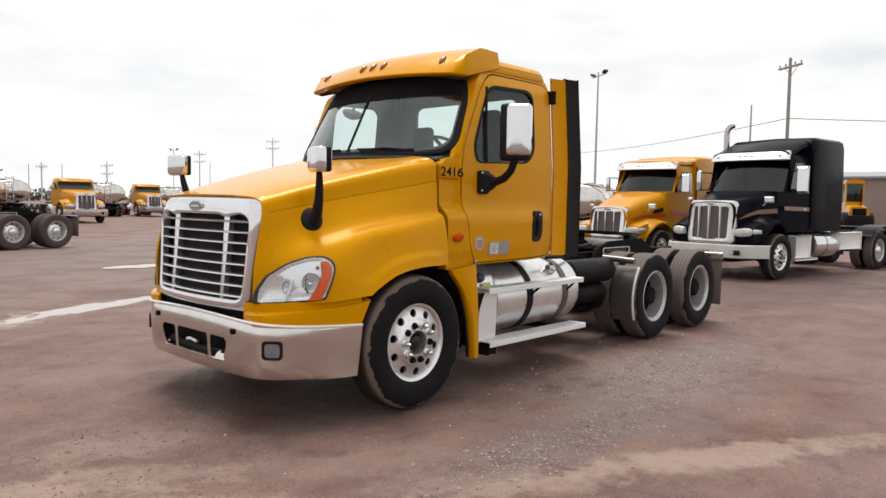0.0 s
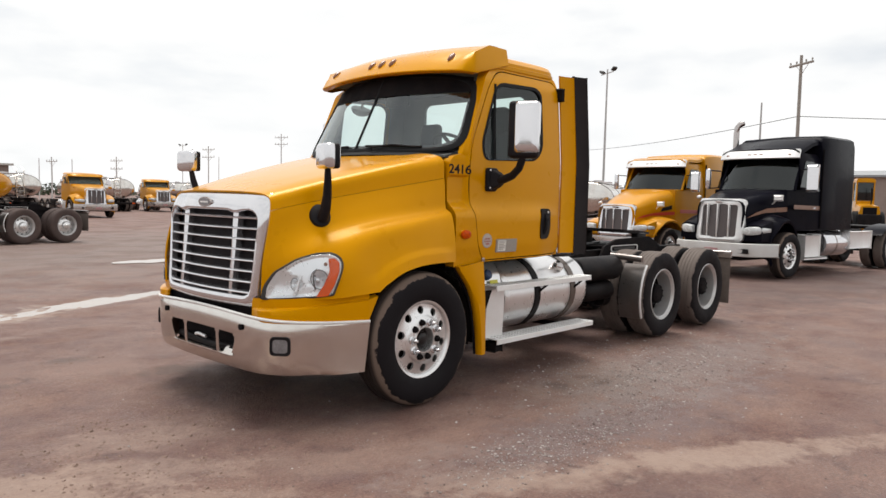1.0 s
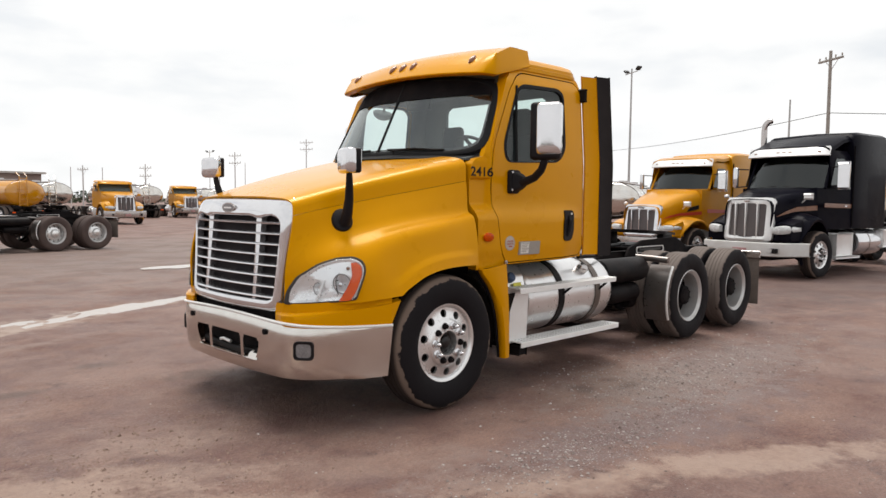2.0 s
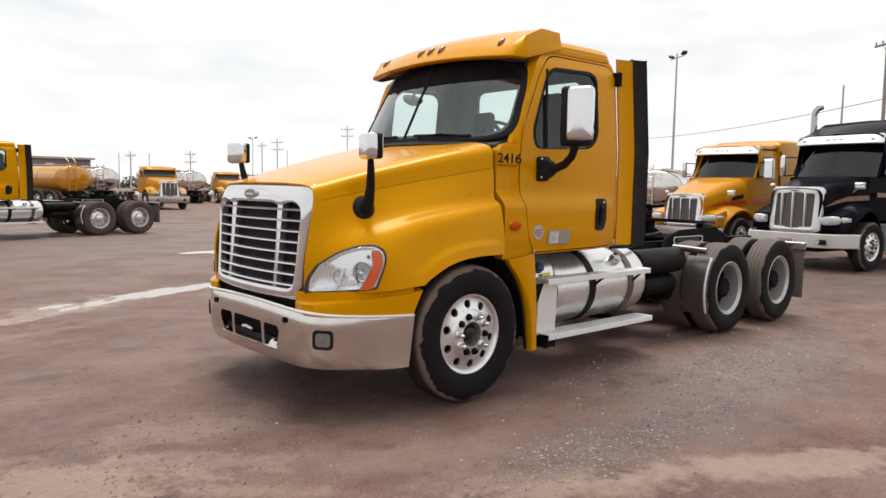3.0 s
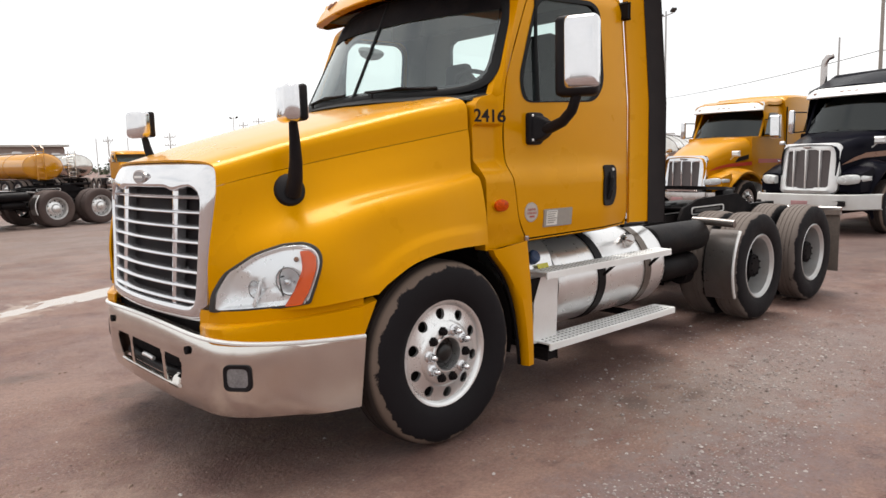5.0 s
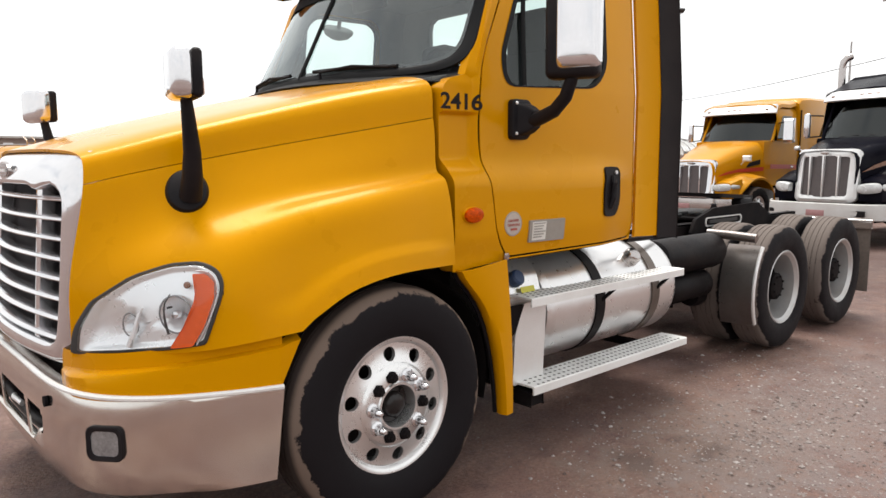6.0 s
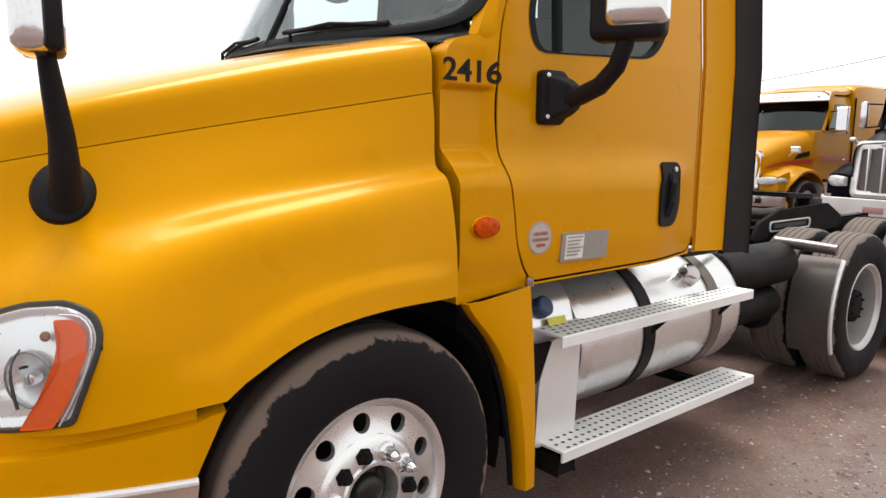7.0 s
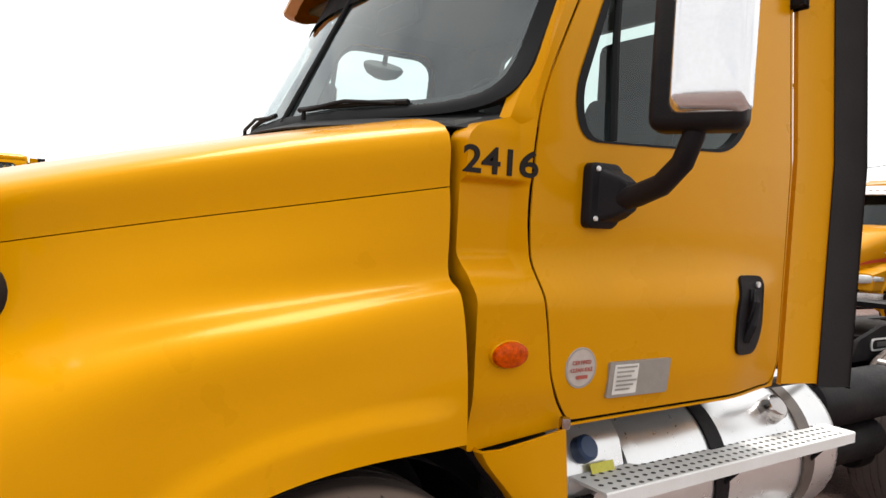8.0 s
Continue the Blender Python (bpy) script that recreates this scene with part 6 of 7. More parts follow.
    # fuel tanks with steps
    for s in (-1, 1):
        prof = [(0.0, 1.19), (0.25, 1.19), (0.305, 1.198), (0.326, 1.222), (0.332, 1.25), (0.332, 2.50), (0.326, 2.53), (0.30, 2.555), (0.25, 2.565), (0.0, 2.57)]
        tank = part("fuel_tank", moved(lathe(prof, 56, "x"), Matrix.Translation((0, s * 0.715, 0.695))), TANK_METAL, t, "round brushed aluminium fuel tank under the cab")
        for x in (1.66, 2.27):
            band = lathe([(0.333, x - 0.044), (0.341, x - 0.042), (0.341, x + 0.042), (0.333, x + 0.044)], 56, "x")
            part("strap", moved(band, Matrix.Translation((0, s * 0.715, 0.695))), CHASSIS if x < 2 else STRAP_BRONZE, tank, "dark tank strap" if x < 2 else "worn brown steel tank strap")
        part("filler_cap", moved(lathe([(0.0, 0.065), (0.046, 0.063), (0.055, 0.05), (0.058, 0.0), (0.05, -0.04)], 24, "z"), Matrix.Translation((2.09, s * 0.955, 0.918)) @ Matrix.Rotation(radians(-47 * s), 4, "X")), STAINLESS, tank, "round grey filler cap")
        part("sender", join(moved(lathe([(0.0, 0.03), (0.03, 0.03), (0.035, 0.0)], 14, "z"), Matrix.Translation((1.78, s * 0.72, 1.025))), tube([(1.78, s * 0.72, 1.045), (1.7, s * 0.62, 1.10), (1.5, s * 0.5, 1.06)], 0.008, 6)), BLACK_PLASTIC, tank)
        # fluid tank box ahead of the fuel tank
        sec = [(0.47, 0.46), (0.86, 0.46), (0.98, 0.55), (1.015, 0.73), (0.955, 0.93), (0.86, 1.03), (0.47, 1.03)]
        outl = rounded(sec, 0.03, 3)
        bm = sheet([[(x, s * p.x, p.y) for p in outl] for x in (0.865, 1.178)], True, True)
        part("def_tank", bm, TANK_METAL, t, "bright aluminium fluid tank ahead of the fuel tank")
        part("front_bracket", flat_shape(rounded([(0.8, 0.38), (1.02, 0.36), (0.90, 0.62), (0.99, 0.80), (0.80, 0.80)], 0.02), lambda u, v, h: (0.845 + h, s * (u + 0.03), v), 0.018), DARK, t)
        part("tank_panel", flat_shape(rounded([(0.98, 0.795), (1.165, 0.795), (1.125, 0.36), (0.88, 0.36), (0.905, 0.63)], 0.02), lambda u, v, h: (u, s * (1.03 + 0.03 * (0.8 - v) + h), v), 0.010), ALUMINIUM, t, "flat aluminium panel between the steps")
        part("panel_bracket", flat_shape(rounded([(0.86, 0.79), (0.98, 0.79), (0.905, 0.64), (0.868, 0.62)], 0.01), lambda u, v, h: (u, s * (1.028 + h), v), 0.014), DARK, t)
        part("step_foot", box(0.93, 1.03, s * 1.0, s * 1.13, 0.262, 0.330, 0.01), DARK, t)
        slope = Matrix.Translation((0.985, s * 0.962, 0.912)) @ Matrix.Rotation(radians(58 * -s), 4, "X")
        part("def_cap", moved(lathe([(0.0, 0.045), (0.035, 0.045), (0.044, 0.035), (0.046, 0.0), (0.04, -0.02)], 24, "z"), slope), BLUE_CAP, t, "dark blue fluid cap")
        part("def_label", moved(box(-0.05, 0.06, -0.018, 0.018, 0.0, 0.002, 0), Matrix.Translation((1.05, s * 0.998, 0.855)) @ Matrix.Rotation(radians(66 * -s), 4, "X")), YELLOW_LABEL, t)
        # steps: flat treads with punched holes
        for x0, x1, y0, y1, z, nm in ((0.915, 2.445, 0.985, 1.150, 0.842, "step"), (0.915, 2.475, 0.985, 1.172, 0.376, "step")):
            prof = [(y0, z - 0.040), (y0, z), (y1 - 0.004, z), (y1, z - 0.004), (y1, z - 0.046), (y1 - 0.010, z - 0.046), (y1 - 0.010, z - 0.010), (y0 + 0.008, z - 0.010), (y0 + 0.008, z - 0.040)]
            step = part(nm, sheet([[(x, s * u, v) for u, v in prof] for x in (x0, x1)], True, True), STEP_METAL, t, "aluminium step with punched grip holes", angle=20)
            holes, studs = [], []
            count = int((x1 - x0 - 0.06) / 0.042)
            for i in range(count):
                for j in range(4):
                    hx = x0 + 0.035 + i * 0.042 + (0.021 if j % 2 else 0)
                    hy = y0 + 0.03 + j * (y1 - y0 - 0.05) / 3
                    holes.append((hx, hy))
            bmh = bmesh.new()
            for hx, hy in holes:
                r = 0.0085
                ring = [bmh.verts.new((hx + r * 1.25 * math.cos(k * 0.785), s * (hy + r * math.sin(k * 0.785)), z + 0.0012)) for k in range(8)]
                bmh.faces.new(ring)
            ob = part("grip_pattern", bmh, HOLE_GREY, step, smooth=False)
            tagged(ob, kind="stuff")
        for x in (1.72, 2.33):
            part("step_strut", tube([(x - 0.05, s * 1.05, 0.72), (x + 0.08, s * 1.08, 0.80)], 0.012, 6), DARK, t)
        for x in (1.0, 2.3):
            part("step_bracket", box(x - 0.03, x + 0.03, s * 0.45, s * 1.10, 0.30, 0.33, 0.006), DARK, t)
    return t


tractor = build_tractor("yellow_tractor", Matrix.Identity(4), "yellow day-cab truck tractor with chrome grille, parked on dirt")


# ---- other vehicles ----
def plan_box(x0, x1, half0, half1, z0, z1, crown=0.0, r=0.05, top=None):
    """A body lofted from front to rear, with rounded upper edges. half: half width; top: half width at the top as a share."""
    rows = []
    k = top or 0.92
    for i in range(7):
        f = i / 6
        x, w = x0 + (x1 - x0) * f, half0 + (half1 - half0) * f
        zt = z1[0] + (z1[1] - z1[0]) * f if isinstance(z1, tuple) else z1
        row = [(x, -w, z0), (x, -w, z0 + 0.6 * (zt - z0)), (x, -w * (0.3 + 0.7 * k), zt - r * 1.6), (x, -w * k, zt - r * 0.5), (x, -w * k + r, zt), (x, 0, zt + crown),
               (x, w * k - r, zt), (x, w * k, zt - r * 0.5), (x, w * (0.3 + 0.7 * k), zt - r * 1.6), (x, w, z0 + 0.6 * (zt - z0)), (x, w, z0)]
        rows.append(row)
    return sheet(rows, True, True)


def build_conventional(name, m, label, paint, stripe, sleeper=2.15, stack=False, roof=3.12, trim=None, visor=ALUMINIUM, front_metal=CHROME, base=6.0):
    """A long-nosed highway tractor: hood, fenders, cab, sleeper, chassis and wheels."""
    trim = trim or paint
    t = thing(name, label, "truck tractor", m)
    # hood with a raised centre
    rows = []
    for i in range(13):
        f = i / 12
        x = -1.0 + 1.62 * f
        w, zt = 0.54 + 0.36 * f, 1.66 + 0.26 * f + 0.03 * math.sin(math.pi * f)
        side = 1.05
        row = []
        for y, z in ((-w, side), (-w - 0.015, 1.35), (-w, zt - 0.14), (-w * 0.93, zt - 0.05), (-w * 0.80, zt - 0.008), (-w * 0.4, zt + 0.012), (0, zt + 0.022)):
            row.append((x, y, z))
        rows.append(row + [(p[0], -p[1], p[2]) for p in reversed(row[:-1])])
    part("hood", sheet(rows), paint, t, "sloped hood")
    for s in (-1, 1):
        # front fender: rounded arch over the wheel running into the bumper corner
        rows = []
        for i in range(25):
            a = radians(200 - 195 * i / 24)
            r = 0.66 + 0.05 * math.sin(a)
            x, z = r * 1.08 * math.cos(a), 0.52 + r * 1.02 * math.sin(a)
            ye = 1.17 - 0.16 * smoothstep(-0.45, -0.85, x)
            rows.append([(x, s * 0.62, z + 0.16), (x, s * 0.85, z + 0.11), (x, s * (ye - 0.06), z + 0.035), (x, s * ye, z - 0.02), (x, s * (ye - 0.01), z - 0.075)])
        part("front_fender", thick(sheet(rows), 0.02), paint, t, "rounded fender over the front wheel")
        part("fender_front", plan_box(-0.94, -0.55, 0.20, 0.26, 0.74, (1.10, 1.22), 0.01, 0.05), paint, t, m=Matrix.Translation((0, s * 0.80, 0)))
        rows = []
        for i in range(13):
            f = i / 12
            y, x, h, c = 0.64 + 0.42 * f, -1.085 + 0.26 * f ** 3, 0.04 + 0.055 * math.sin(math.pi * min(1.0, 0.12 + f * 0.95)) ** 0.5, 0.965 + 0.03 * f
            rows.append([(x + 0.16, s * y, c - h), (x + 0.03, s * y, c - h), (x, s * y, c - h * 0.7), (x - 0.012, s * y, c), (x + 0.01, s * y, c + h * 0.75), (x + 0.05, s * y, c + h), (x + 0.16, s * y, c + h)])
        lampm = part("headlamp", sheet(rows, True, True), LAMP_WHITE, t, "clear swept headlamp")
        part("lamp_bowl", moved(lathe([(0.055, 0.0), (0.06, -0.012), (0.03, -0.004), (0.0, -0.008)], 16, "x"), Matrix.Translation((-1.07, s * 0.74, 0.97))), REFLECTOR, lampm)
        part("door_step", join(box(0.80, 1.55, s * 0.85, s * 1.13, 0.42, 0.92, 0.03), box(0.78, 1.9, s * 0.9, s * 1.16, 0.36, 0.40, 0.01)), ALUMINIUM, t, "aluminium tool box step")
        tank = part("fuel_tank", moved(lathe([(0.0, 1.72), (0.28, 1.72), (0.31, 1.75), (0.315, 1.8), (0.315, 2.9), (0.31, 2.94), (0.28, 2.97), (0.0, 2.97)], 32, "x"), Matrix.Translation((0, s * 0.80, 0.70))), CHROME, t, "polished round fuel tank")
        part("tank_strap", moved(lathe([(0.317, 2.2), (0.322, 2.2), (0.322, 2.25), (0.317, 2.25)], 32, "x"), Matrix.Translation((0, s * 0.80, 0.70))), STAINLESS, tank)
        part("side_fairing", box(3.05, 4.35, s * 0.92, s * 1.10, 0.58, 1.00, 0.03), ALUMINIUM if sleeper else CHASSIS, t, "silver side panel")
        # cab side window and mirror
        win = rounded([(0.92, 1.97), (1.62, 1.97), (1.62, 2.55), (1.18, 2.55)], 0.05, 4)
        part("side_window", flat_shape(win, lambda u, v, h: (u, s * (1.035 - 0.05 * (v - 1.9) + h), v), 0.006), DARK_GLASS, t)
        mir = part("door_mirror", box(0.88, 0.99, s * 1.24, s * 1.37, 1.94, 2.42, 0.045, 3), CHROME, t, "tall chrome door mirror")
        part("mirror_arm", tube([(1.0, s * 1.02, 1.98), (0.93, s * 1.3, 1.96)], 0.015, 6), BLACK_PLASTIC, mir)
        part("mirror_arm", tube([(1.0, s * 1.0, 2.36), (0.93, s * 1.3, 2.38)], 0.015, 6), BLACK_PLASTIC, mir)
        part("hood_mirror", join(tube([(-0.2, s * 0.80, 1.6), (-0.25, s * 0.98, 1.74)], 0.012, 6), box(-0.32, -0.24, s * 0.93, s * 1.04, 1.70, 1.78, 0.03, 3)), visor, t)
        part("door_handle", box(1.56, 1.68, s * 1.02, s * 1.06, 1.52, 1.56, 0.01), CHROME, t)
        if stripe:
            part("stripe", flat_shape([(0.62, 1.50), (1.9 + max(sleeper, 0) - 0.1, 1.46), (1.9 + max(sleeper, 0) - 0.1, 1.56), (0.62, 1.60)], lambda u, v, h: (u, s * (1.055 + h), v), 0.004), stripe, t)
            part("stripe", flat_shape([(-0.9, 1.26), (-0.3, 1.39), (0.55, 1.43), (0.55, 1.54), (-0.2, 1.50), (-0.6, 1.40)], lambda u, v, h: (u, s * (0.57 + 0.222 * (u + 1.0) + 0.012 + h), v), 0.004), stripe, t)
        if stripe == RED_STRIPE:
            part("hood_vent", flat_shape([(0.0, 1.53), (0.44, 1.60), (0.44, 1.71), (0.1, 1.64)], lambda u, v, h: (u, s * (0.57 + 0.222 * (u + 1.0) + 0.006 + h), v), 0.008), BLACK_PLASTIC, t, "black hood side vent")
        part("frame_rail", box(-0.9, base + 1.9, s * 0.36, s * 0.44, 0.74, 0.98, 0.01), CHASSIS, t)
        wheel(t, 0.0, s * 1.04, 0.5, "front", 20, s > 0)
        for x in (base, base + 1.32):
            wheel(t, x, s * 1.03, 0.5, "hubbed", 30, s > 0, True)
        rows = [[(base + 0.66 + 1.42 * math.cos(a), s * y, 0.52 + 0.66 * max(0.0, math.sin(a)) ** 0.6) for y in (0.62, 0.7, 1.12, 1.18)] for a in [math.pi * k / 16 for k in range(2, 15)]]
        if stack:
            part("rear_fender", thick(sheet(rows), 0.01), BLACK_PAINT, t)
        part("mud_flap", box(base + 2.0, base + 2.01, s * 0.6, s * 1.18, 0.2, 0.85, 0.003), FLAP, t)
    # grille: chrome frame with upright bars over a dark screen
    inner = rounded([(-0.43, 0.82), (0.43, 0.82), (0.43, 1.56), (-0.43, 1.56)], 0.06, 5)
    outer = rounded([(-0.58, 0.70), (0.58, 0.70), (0.57, 1.71), (-0.57, 1.71)], 0.14, 5)

    def gx_(y, z, d):
        return -1.12 + 0.10 * (z - 0.7) + 0.10 * (y / 0.5) ** 2 + d

    rows = [[(gx_(p.x, p.y, d), p.x, p.y) for p in o] for o, d in ((inner, 0.05), (inner, 0.0), ([a * 0.5 + b * 0.5 for a, b in zip(inner, outer)], -0.02), (outer, 0.01), (outer, 0.10))]
    gr = part("grille", sheet(rows, True), front_metal, t, "chrome radiator grille with upright bars")
    part("screen", sheet([[(gx_(y, z, 0.04), y, z) for z in (0.8, 1.2, 1.58)] for y in (-0.45, -0.2, 0, 0.2, 0.45)]), FAR_SCREEN, gr)
    for y in (-0.26, 0.0, 0.26):
        part("bar", box(gx_(y, 1.19, -0.015), gx_(y, 1.19, 0.06), y - 0.014, y + 0.014, 0.80, 1.58, 0.006), front_metal, gr)
    part("badge", moved(lathe([(0.0, -0.02), (0.05, -0.015), (0.055, 0.0)], 16, "x"), Matrix.Translation((gx_(0, 1.63, -0.012), 0, 1.635)) @ Matrix.Diagonal((1, 1.5, 0.6, 1))), STAINLESS, gr, "plain oval badge")
    # bumper
    rows = []
    for i in range(25):
        y = -1.2 + 2.4 * i / 24
        x = -1.32 + 0.34 * smoothstep(0.72, 1.2, abs(y)) + 0.04 * y * y
        rows.append([(x + 0.05, y, 0.40), (x, y, 0.42), (x - 0.012, y, 0.60), (x, y, 0.77), (x + 0.06, y, 0.79)])
    bp = part("bumper", thick(sheet(rows), 0.01), WHITE_PAINT if stack else STAINLESS, t, "bright steel bumper")
    for s in (-1, 1):
        part("bumper_lamp", box(-1.30, -1.22, s * 0.66, s * 0.84, 0.52, 0.62, 0.02), BLACK_PLASTIC, bp)
    part("plate", box(-1.336, -1.325, -0.20, 0.12, 0.48, 0.62, 0.003), PLATE_PINK, bp, "small faded pink plate")
    # cab, windscreen, visor, roof, sleeper
    part("cab_lower", plan_box(0.58, 1.92, 0.90, 1.05, 0.98, (1.93, 1.95), 0.0, 0.03, 0.995), trim, t)
    part("cab_upper", sheet([[(x, y, z) for y, z in ((-w0, 1.93), (-w0 * 0.985, 2.3), (-w1, 2.62), (-w1 * 0.94, 2.74), (0, 2.80), (w1 * 0.94, 2.74), (w1, 2.62), (w0 * 0.985, 2.3), (w0, 1.93))] for x, w0, w1 in ((0.98, 1.0, 0.94), (1.05, 1.03, 0.97), (1.5, 1.04, 0.98), (1.92, 1.04, 0.98))]), trim, t)
    part("cab_interior", box(1.25, 1.90, -0.95, 0.95, 1.5, 2.68, 0.02), DARK, t)

    def ws(y, f):
        return (0.60 + 0.26 * (y / 0.9) ** 2 + 0.34 * f, y * (1 - 0.03 * f), 1.92 + 0.68 * f)

    ys = [-0.92 + 1.84 * i / 16 for i in range(17)]
    glass_ob = part("windscreen", sheet([[ws(y, f) for f in (0, 0.33, 0.66, 1)] for y in ys]), DARK_GLASS, t, "dark reflecting windscreen")
    part("dash", sheet([[(ws(y, 0)[0] + d, y, 1.93 - 0.1 * d) for d in (0.02, 0.3, 0.6)] for y in ys]), DARK, glass_ob)
    for s in (-1, 1):
        part("pillar", tube([ws(0.93 * s, 0), ws(0.93 * s, 0.5), ws(0.93 * s, 1)], 0.035, 8), trim, t)
        part("wiper", tube([ws(0.5 * s, 0.03), ws(0.1 * s, 0.07)], 0.012, 6), BLACK_PLASTIC, glass_ob)
    rows = [[(0.74 + 0.22 * y * y, y, 2.60), (0.70 + 0.22 * y * y, y, 2.62), (0.80 + 0.2 * y * y, y, 2.78), (0.98, y * 0.98, 2.83), (1.0, y * 0.98, 2.80)] for y in [-0.98 + 1.96 * i / 20 for i in range(21)]]
    vs = part("sun_visor", sheet(rows, True, True), visor, t, "bright sun visor")
    for y in (-0.75, -0.14, 0.0, 0.14, 0.75):
        part("roof_lamp", box(0.75 + 0.2 * y * y, 0.83 + 0.2 * y * y, y - 0.045, y + 0.045, 2.68, 2.72, 0.012), LAMP_BROWN, vs)
    part("roof", sheet([[(x, y, z0 + (z - 2.7)) for y, z in ((-0.97, 2.70), (-0.95, 2.78), (-0.85, 2.84), (0, 2.88), (0.85, 2.84), (0.95, 2.78), (0.97, 2.70))] for x, z0 in ((0.95, 2.68), (1.2, 2.76), (1.6, roof - 0.20), (1.93, roof - 0.14))], True, True), trim, t)
    if sleeper:
        x0, x1 = 1.925, 1.925 + sleeper
        rows = []
        for x, dz, dw in ((x0, -0.03, 0.0), (x0 + 0.12, 0.06, 0.02), (x0 + 0.6, 0.10, 0.02), (x1 - 0.08, 0.10, 0.02), (x1, 0.07, 0.0)):
            w, z = 1.06 + dw, roof + dz
            rows.append([(x, y, q) for y, q in ((-w, 1.0), (-w, 2.4), (-w * 0.985, z - 0.22), (-w * 0.95, z - 0.06), (-w * 0.86, z), (0, z + 0.03), (w * 0.86, z), (w * 0.95, z - 0.06), (w * 0.985, z - 0.22), (w, 2.4), (w, 1.0))])
        sl = part("sleeper", sheet(rows, True, True), paint, t, "tall sleeper box behind the cab")
        for s in (-1, 1):
            part("sleeper_seam", box(x0 + 0.01, x0 + 0.03, s * 1.06, s * 1.084, 1.05, roof - 0.25, 0.002), DARK, sl)
    if stack:
        p = [(1.90, 1.14, 1.2), (1.90, 1.14, 2.6), (1.90, 1.14, roof + 0.26), (1.91, 1.13, roof + 0.40), (1.95, 1.08, roof + 0.48), (2.02, 1.0, roof + 0.52)]
        part("exhaust_stack", tube(p, 0.075, 14), STAINLESS, t, "tall chrome exhaust stack")
    for x in (0.2, 2.0, 4.0, 5.4):
        part("cross_member", box(x - 0.05, x + 0.05, -0.4, 0.4, 0.78, 0.95, 0.01), CHASSIS, t)
    # plain dark boxes added under the body to shade the ground beneath
    part("engine", box(-0.85, 1.7, -0.52, 0.52, 0.36, 1.05, 0.05), DARK, t)
    part("battery_box", box(1.75, 4.2 if sleeper else 3.0, -0.5, 0.5, 0.38, 0.98, 0.04), DARK, t)
    part("fifth_wheel", box(base + 0.15, base + 1.2, -0.44, 0.44, 1.03, 1.12, 0.03), CHASSIS, t)
    for x in (base, base + 1.32):
        part("drive_axle", box(x - 0.1, x + 0.1, -0.7, 0.7, 0.42, 0.60, 0.05), CHASSIS, t)
    return t


def between(keys, u):
    """Straight steps from key to key."""
    for (a, p), (b, q) in zip(keys, keys[1:]):
        if u <= b:
            return p + (q - p) * max(0.0, u - a) / (b - a)
    return keys[-1][1]


CHASSIS_PARTS = ("side_fairing", "frame_rail", "rear_fender", "mud_flap", "fifth_wheel", "drive_axle", "cross_member", "engine", "battery_box", "tank_strap")


def reshape(truck, body_x, lift, bumper_wrap=0.0):
    """Gives one make its own proportions: cab forward or back, body higher or lower over the chassis."""
    for ob in truck.children_recursive:
        if ob.name.startswith("fuel_tank"):
            ob.matrix_local = Matrix.Translation((0.2, 0, 0.02))
        elif ob.name.startswith("door_step"):
            ob.matrix_local = Matrix.Translation((-0.1, 0, 0.02))
        elif ob.name.startswith(CHASSIS_PARTS) or ob.data.users > 1:
            continue
        elif ob.name.startswith("hood_mirror"):
            ob.matrix_local = Matrix.Translation((0, 0, between(lift, 1.6)))
        elif ob.name.startswith(("bumper", "plate")):
            for v in ob.data.vertices:
                v.co.x += bumper_wrap * smoothstep(0.9, 1.2, abs(v.co.y))
                v.co.y *= 1.05 if bumper_wrap else 1.0
                v.co.z = 0.475 + 0.76 * (v.co.z - 0.40)
        else:
            for v in ob.data.vertices:
                v.co.x = between(body_x, v.co.x)
                v.co.z += between(lift, v.co.z)


black_truck = build_conventional("black_sleeper_tractor", pose(13.2, 1.33, 0, 0, 0, -9.4), "black sleeper truck tractor with chrome grille and stack", BLACK_PAINT, BROWN_STRIPE, 2.7, True, 3.12, front_metal=ALUMINIUM, base=5.5)
reshape(black_truck, [(-1.4, -1.4), (-0.6, -0.6), (0.62, 0.28), (1.92, 1.52), (4.625, 3.22)], [(0.3, 0.05), (0.7, 0.07), (1.2, 0.06), (1.7, 0.03), (2.0, 0.05), (2.6, 0.10), (4.0, 0.06)], 0.24)
yellow_truck = build_conventional("yellow_sleeper_tractor", pose(13.9, 4.49, 0, 0, 0, -3.7) @ Matrix.Scale(0.943, 4), "yellow sleeper truck tractor with a red stripe", YELLOW_FAR, RED_STRIPE, 2.1, False, 2.96)
reshape(yellow_truck, [(-1.4, -1.4), (-0.6, -0.6), (0.62, 0.68), (1.92, 2.05), (4.1, 4.25)], [(0.3, 0.05), (0.7, 0.07), (1.2, 0.01), (1.5, -0.07), (1.72, -0.06), (1.92, 0.17), (2.6, 0.15), (4.0, 0.14)])
copy_thing(yellow_truck, pose(30.5, 12.2, 0, 0, 0, -2.0))
tagged(bpy.data.objects["yellow_sleeper_tractor.001"], "yellow sleeper truck tractor half hidden behind others")

MESHES["tyre_dusty"] = mesh_of("tyre", tyre_mesh(DUSTY_TYRE, True)[1], DUSTY_TYRE)
